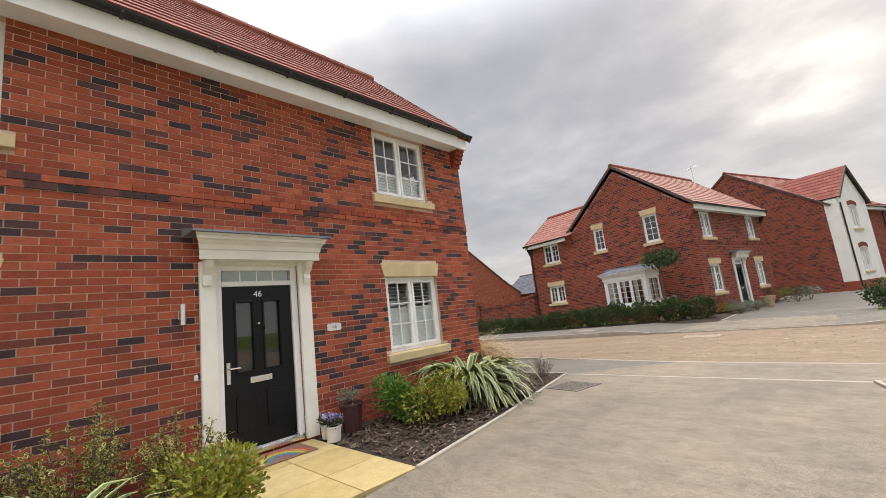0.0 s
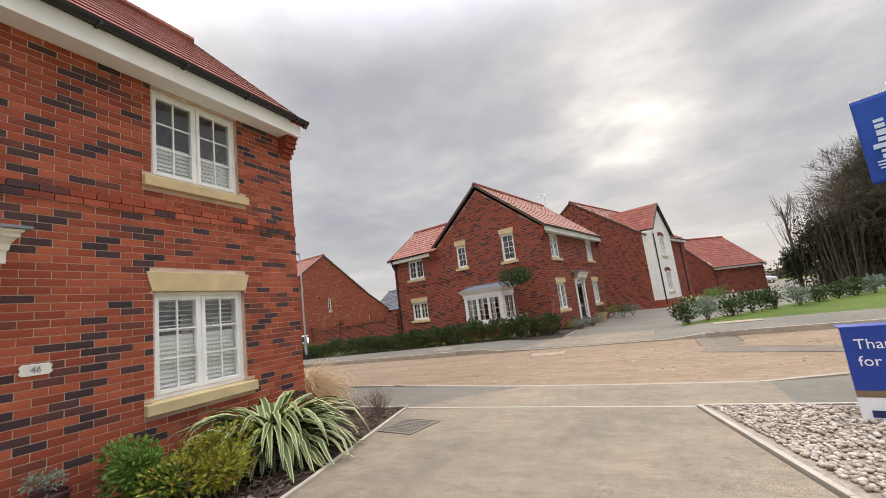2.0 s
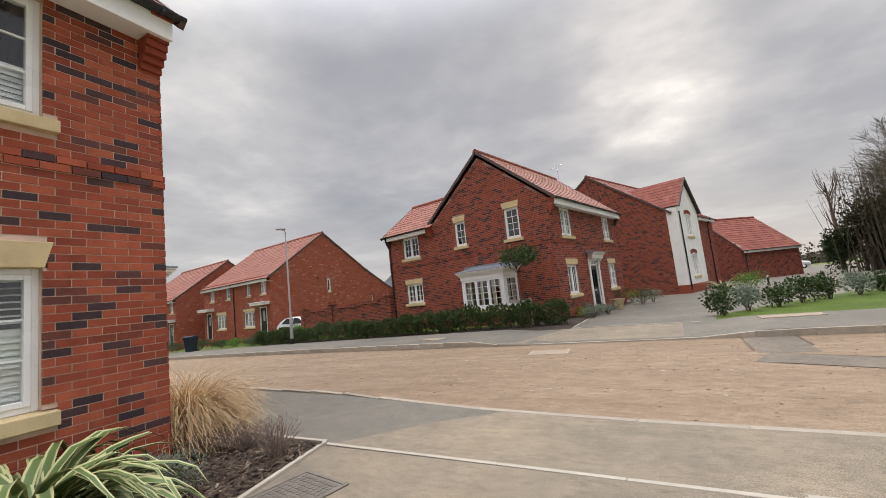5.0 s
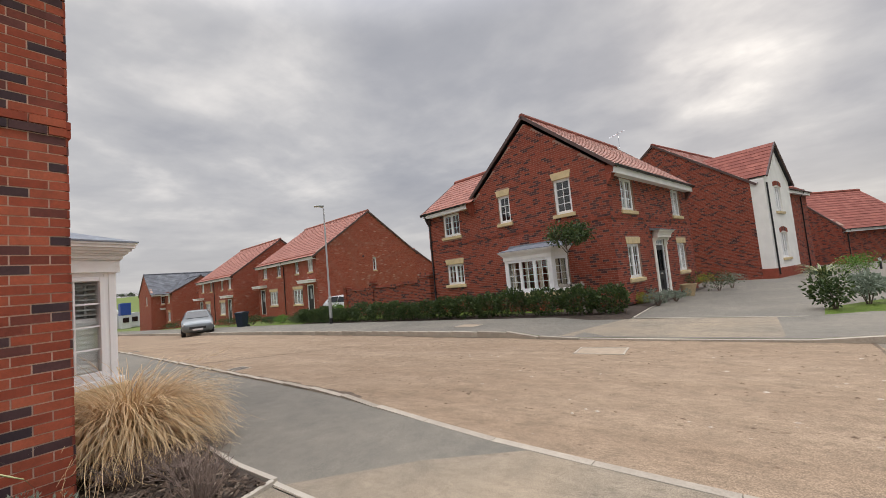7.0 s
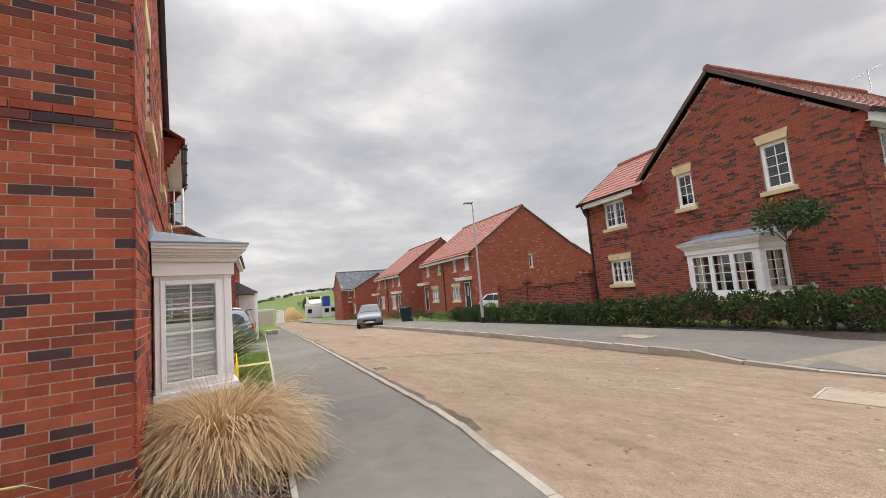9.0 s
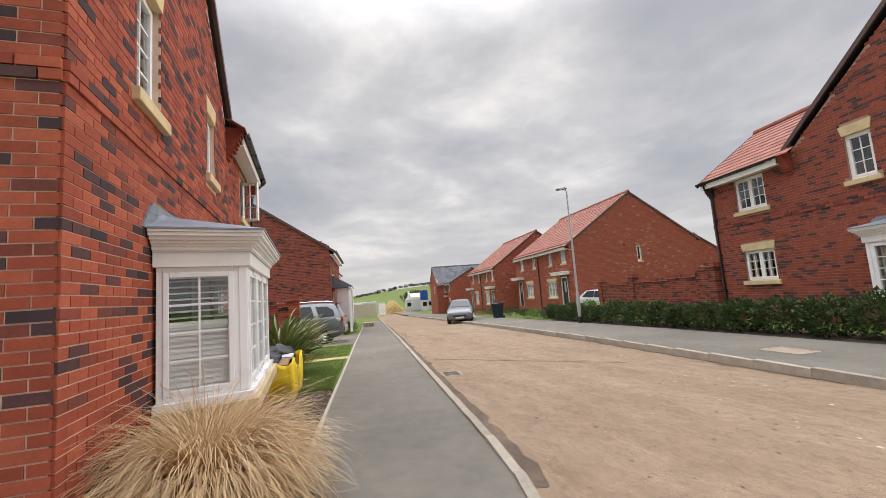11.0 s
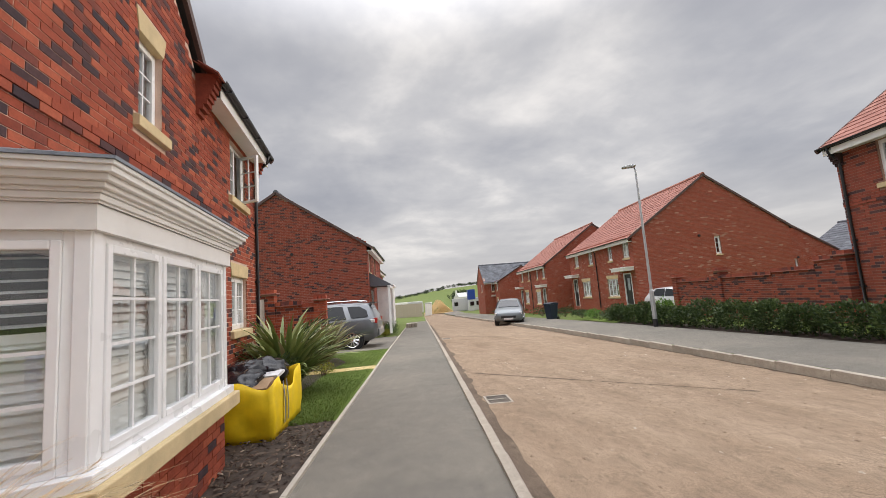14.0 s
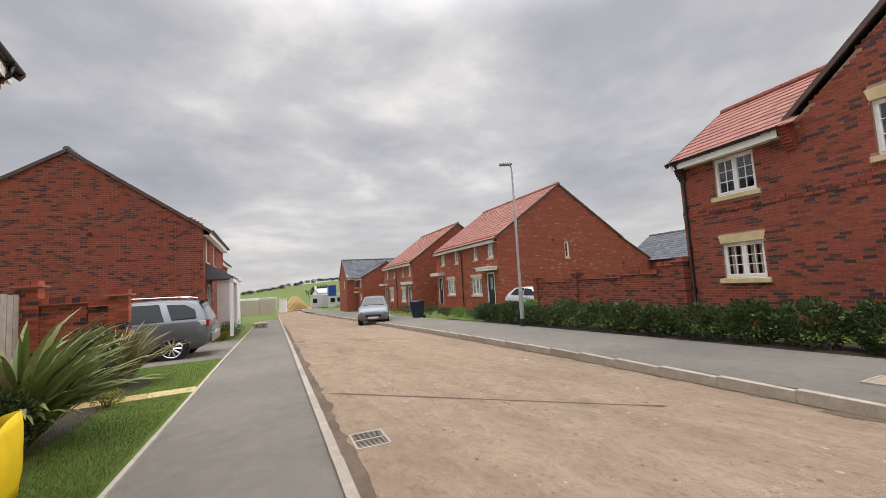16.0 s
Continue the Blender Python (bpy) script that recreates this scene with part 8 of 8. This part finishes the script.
for i in range(11):
    x, y = 12.6 + i * 1.9, 41.5 + (i % 3) * 1.6 - 0.5 * i
    rnd = random.Random(300 + i)
    th = empty("thicket", "dark bramble and ivy thicket under the trees", "thicket", pose(x, y, 0.0), "thicket beyond the lawn")
    part("foliage", leaves(6500, blob(0, 0, 2.1, 2.7, 1.9, 3.6, 0.25, 14, 300 + i), 0.27, rnd, aspect=0.55), m_bramble, th, kind="stuff")
    tw = Geo()
    for k in range(420):
        a = Vector((rnd.gauss(0, 1.0), rnd.gauss(0, 0.8), 0))
        tw.tube([a, a * 1.2 + Vector((rnd.gauss(0, 0.4), rnd.gauss(0, 0.4), rnd.uniform(2.0, 7.5)))], [0.03, 0.008], 3, caps=False)
    part("stem", tw, m_twig_dark, th, kind="stuff")
rnd = random.Random(400)
th = empty("tree", "slim ivy-clad tree with bare top", "tree", pose(9.9, 42.0, 0))
tw = Geo().tube([(0, 0, -0.1), (0.05, 0, 3), (-0.1, 0, 6.5)], [0.16, 0.12, 0.03], 8)
for k in range(30):
    w, z = rnd.uniform(0, 6.28), rnd.uniform(2.2, 5.6)
    tw.tube([(0, 0, z), (0.5 * math.cos(w), 0.5 * math.sin(w), z + 1.0), (0.7 * math.cos(w), 0.7 * math.sin(w), z + 1.9)], [0.03, 0.018, 0.006], 4, caps=False)
part("trunk", tw, m_bark, th)
part("ivy", leaves(4200, blob(0, 0, 1.9, 0.85, 0.85, 2.0, 0.3, 9, 401), 0.2, rnd), m_ivy, th, kind="stuff")


def distance():
    """What closes the end of the street: site hoarding, roof trusses, cabins, hedgerows, far trees."""
    z = H(-75)
    m_ply = plain("site_hoarding", (0.50, 0.43, 0.34), 0.85, var=0.12, bump_s=0.2)
    m_pine = plain("new_timber", (0.66, 0.48, 0.24), 0.75, var=0.12, bump_s=0.2)
    m_cabin = plain("site_cabin_blue", (0.02, 0.06, 0.28), 0.5, var=0.1)
    m_grey = plain("grey_block", (0.55, 0.55, 0.54), 0.8, var=0.1)
    hd = empty("site_hoarding", "timber site hoarding along the end of the street", "hoarding", pose(-80, 9.0, H(-80, 9) - 0.1, 0, 0, 76))
    for i in range(7):
        part("hoarding_panel", Geo().box(i * 1.22, i * 1.22 + 1.2, 0, 0.05, 0, 2.4), m_ply, hd)
        part("hoarding_post", Geo().box(i * 1.22 + 1.14, i * 1.22 + 1.24, -0.06, 0.0, 0, 2.5), m_ply, hd)
    wc = empty("site_toilet", "white portable site toilet", "cabin", pose(-78.5, 17.9, H(-78.5, 17.9) - 0.1, 0, 0, 80))
    part("cabin_body", Geo().box(0, 1.2, 0, 1.2, 0.1, 2.2), m_render, wc, bevel=0.05)
    part("cabin_roof", Geo().box(-0.05, 1.25, -0.05, 1.25, 2.2, 2.4), m_grey, wc, bevel=0.08)
    for i, (x, y, mt) in enumerate(((-86, 13.2, m_render), (-86.5, 16.2, m_grey))):
        vn = empty("site_van", "pale van parked behind the hoarding", "van", pose(x, y, H(x, y), 0, 0, 85))
        part("van_body", Geo().extrude([(-2.4, 0.4), (2.4, 0.4), (2.4, 2.4), (2.2, 2.6), (-1.0, 2.6), (-1.8, 1.6), (-2.4, 1.4)], "y", -0.95, 0.95), mt, vn, bevel=0.06)
        part("windscreen", Geo().extrude([(-1.72, 1.75), (-1.68, 1.75), (-1.08, 2.5), (-1.12, 2.5)], "y", -0.8, 0.8), m_car_glass, vn)
        for u in (-1.5, 1.5):
            for v in (-0.85, 0.85):
                part("wheel", Geo().tube([(u, v - 0.1, 0.34), (u, v + 0.1, 0.34)], 0.34, 14), m_tyre, vn)
    for i, (x, y, mt) in enumerate(((-84, 27.4, m_cabin), (-86, 29.2, m_grey), (-88, 25.0, m_grey))):
        cb = empty("site_cabin", "blue stacked site cabin" if mt is m_cabin else "pale grey site cabin", "cabin", pose(x, y, H(x, y), 0, 0, 82))
        part("cabin_body", Geo().box(0, 1.4 if mt is m_cabin else 4.5, 0, 2.4, 2.2 if mt is m_cabin else 0.1, 4.2 if mt is m_cabin else 2.5), mt, cb, bevel=0.03)
        part("cabin_base", Geo().box(0.05, 1.35 if mt is m_cabin else 4.4, 0.05, 2.3, 0, 2.2 if mt is m_cabin else 0.1), m_grey, cb)
        part("cabin_window", Geo().box(0.3, 1.1, -0.02, 0.0, 1.0, 1.8), m_car_glass, cb)
    tr = empty("roof_trusses", "stack of new timber roof trusses", "trusses", pose(-84, 21.3, H(-84, 20), 0, 0, 10))
    for i in range(14):
        y = -1.2 + i * 0.2
        g = Geo()
        q, w = 0.5 * math.sin(i * 2.1), 2.1 + 0.5 * math.sin(i * 1.3)
        t = 2.2 + 0.4 * math.cos(i * 1.7)
        g.tube([(y, q - w, 0.1), (y, q + w, 0.1)], 0.07, 4).tube([(y, q - w, 0.1), (y, q, t)], 0.07, 4).tube([(y, q + w, 0.1), (y, q, t)], 0.07, 4).tube([(y, q - 1.2, 0.1), (y, q - 0.7, t * 0.6), (y, q, 0.1), (y, q + 0.7, t * 0.6), (y, q + 1.2, 0.1)], 0.055, 4)
        part("truss", g, m_pine, tr)
    kb = empty("kerb_pallet", "low pallet of concrete kerbs on the pavement", "pallet", pose(-36.5, 11.3, H(-36.5), 0, 0, 172) @ Matrix.Diagonal((1.25, 1.25, 1.25, 1)))
    for i in range(4):
        part("kerb_block", Geo().box(-0.45, 0.45, -0.35 + i * 0.17, -0.2 + i * 0.17, 0.0, 0.26), m_kerb, kb, bevel=0.01)
    ct = empty("far_cottage", "low white cottage with a grey roof and end chimneys", "house", pose(-160, 41.6, H(-160, 41.6) - 0.2, 0, 0, 100))
    part("cottage_wall", Geo().box(0, 6.2, 0, 4.5, 0, 2.4), m_render, ct)
    part("cottage_roof", Geo().extrude([(-0.3, 2.35), (4.8, 2.35), (2.25, 4.0)], "x", 0.25, 5.95), m_grey, ct)
    for u in (0.0, 5.6):
        part("chimney", Geo().box(u, u + 0.6, 1.9, 2.6, 2.4, 5.0), m_render, ct, bevel=0.03)
    rn = random.Random(77)
    for k, (x0, y0, x1, y1, n, hh) in enumerate(((-300, -60, -290, 20, 40, 2.2), (-480, -140, -485, 260, 80, 4.0), (-170, 42.0, -172, 52.0, 2, 4.8))):
        g = Geo()
        sm = []
        for i in range(n):
            f = i / n
            x, y = x0 + (x1 - x0) * f + rn.gauss(0, 2), y0 + (y1 - y0) * f + rn.gauss(0, 1)
            s = blob(x, y, H(x, y) + hh * 0.45, hh * 0.9, hh * 0.9, hh * 0.6 * rn.uniform(0.7, 1.3), 0.5, 5, 500 + i + 60 * k, -9)
            sm.append(s)
        g = leaves(n * 420, lambda r: r.choice(sm)(r), hh * 0.16, rn, aspect=0.7)
        tagged(part("far_hedgerow", g, m_ivy, None, "dark hedgerow trees on the far hill", kind="stuff"), category="trees")
    # far rooftops and trees beyond the lawn
    for i in range(9):
        x, y = 20 + 13 * i, 112 + 9 * (i % 3)
        g = Geo().box(0, 9, 0, 7, -1, 3.2)
        h = thing("far_house", g, m_brick_plain, "far brick house beyond the lawn", "house", pose(x, y, -3.9 - 0.3 * (i % 2), 0, 0, 37 * i))
        part("roof", Geo().extrude([(-0.3, 3.2), (7.3, 3.2), (3.5, 5.6)], "x", -0.3, 9.3), m_tile_grey, h, "pitched tile roof")
    sm = [blob(8 + 3.2 * i, 98 + 5 * (i % 4), 0.2, 3.2, 3.2, 1.9 + 0.8 * (i % 3), 0.4, 6, 700 + i, -9) for i in range(34)]
    tagged(part("far_trees", leaves(16000, lambda r: r.choice(sm)(r), 0.55, rn, aspect=0.7), m_twig_dark, None, "dark far trees beyond the lawn", kind="stuff"), category="trees")
    cr = car(pose(12.2, 68, 0, 0, 0, 75), "white car parked beyond the shared drive", HATCH, car_paint("white_paint", (0.7, 0.7, 0.7)), 0.29, (-1.2, 1.2), 0.81, hq)


distance()
for i, (x, y) in enumerate(((4.4, 34.5),)):
    th = empty("bollard_light", "short black bollard light with pale cap", "bollard", pose(x, y, 0.02))
    part("post", Geo().lathe([(0.05, 0), (0.05, 0.4)], n=12), m_black, th)
    part("cap", Geo().lathe([(0.055, 0.4), (0.055, 0.52), (0.035, 0.55)], n=12), m_lens, th)
# television aerial on the corner house
STATE["mirror"] = False
ae = empty("aerial", "thin television aerial on the ridge", "aerial", pose(-5.6, 28.4, 7.5))
g = Geo().tube([(0, 0, -0.3), (0, 0, 1.0)], 0.015, 6)
part("mast", g, m_chrome, ae)
g = Geo().tube([(-0.45, 0, 0.78), (0.35, 0, 0.98)], 0.008, 5)
for i in range(6):
    g.tube([(-0.4 + 0.12 * i, -0.12, 0.79 + 0.03 * i), (-0.4 + 0.12 * i, 0.12, 0.79 + 0.03 * i)], 0.005, 4)
part("boom", g, m_chrome, ae)
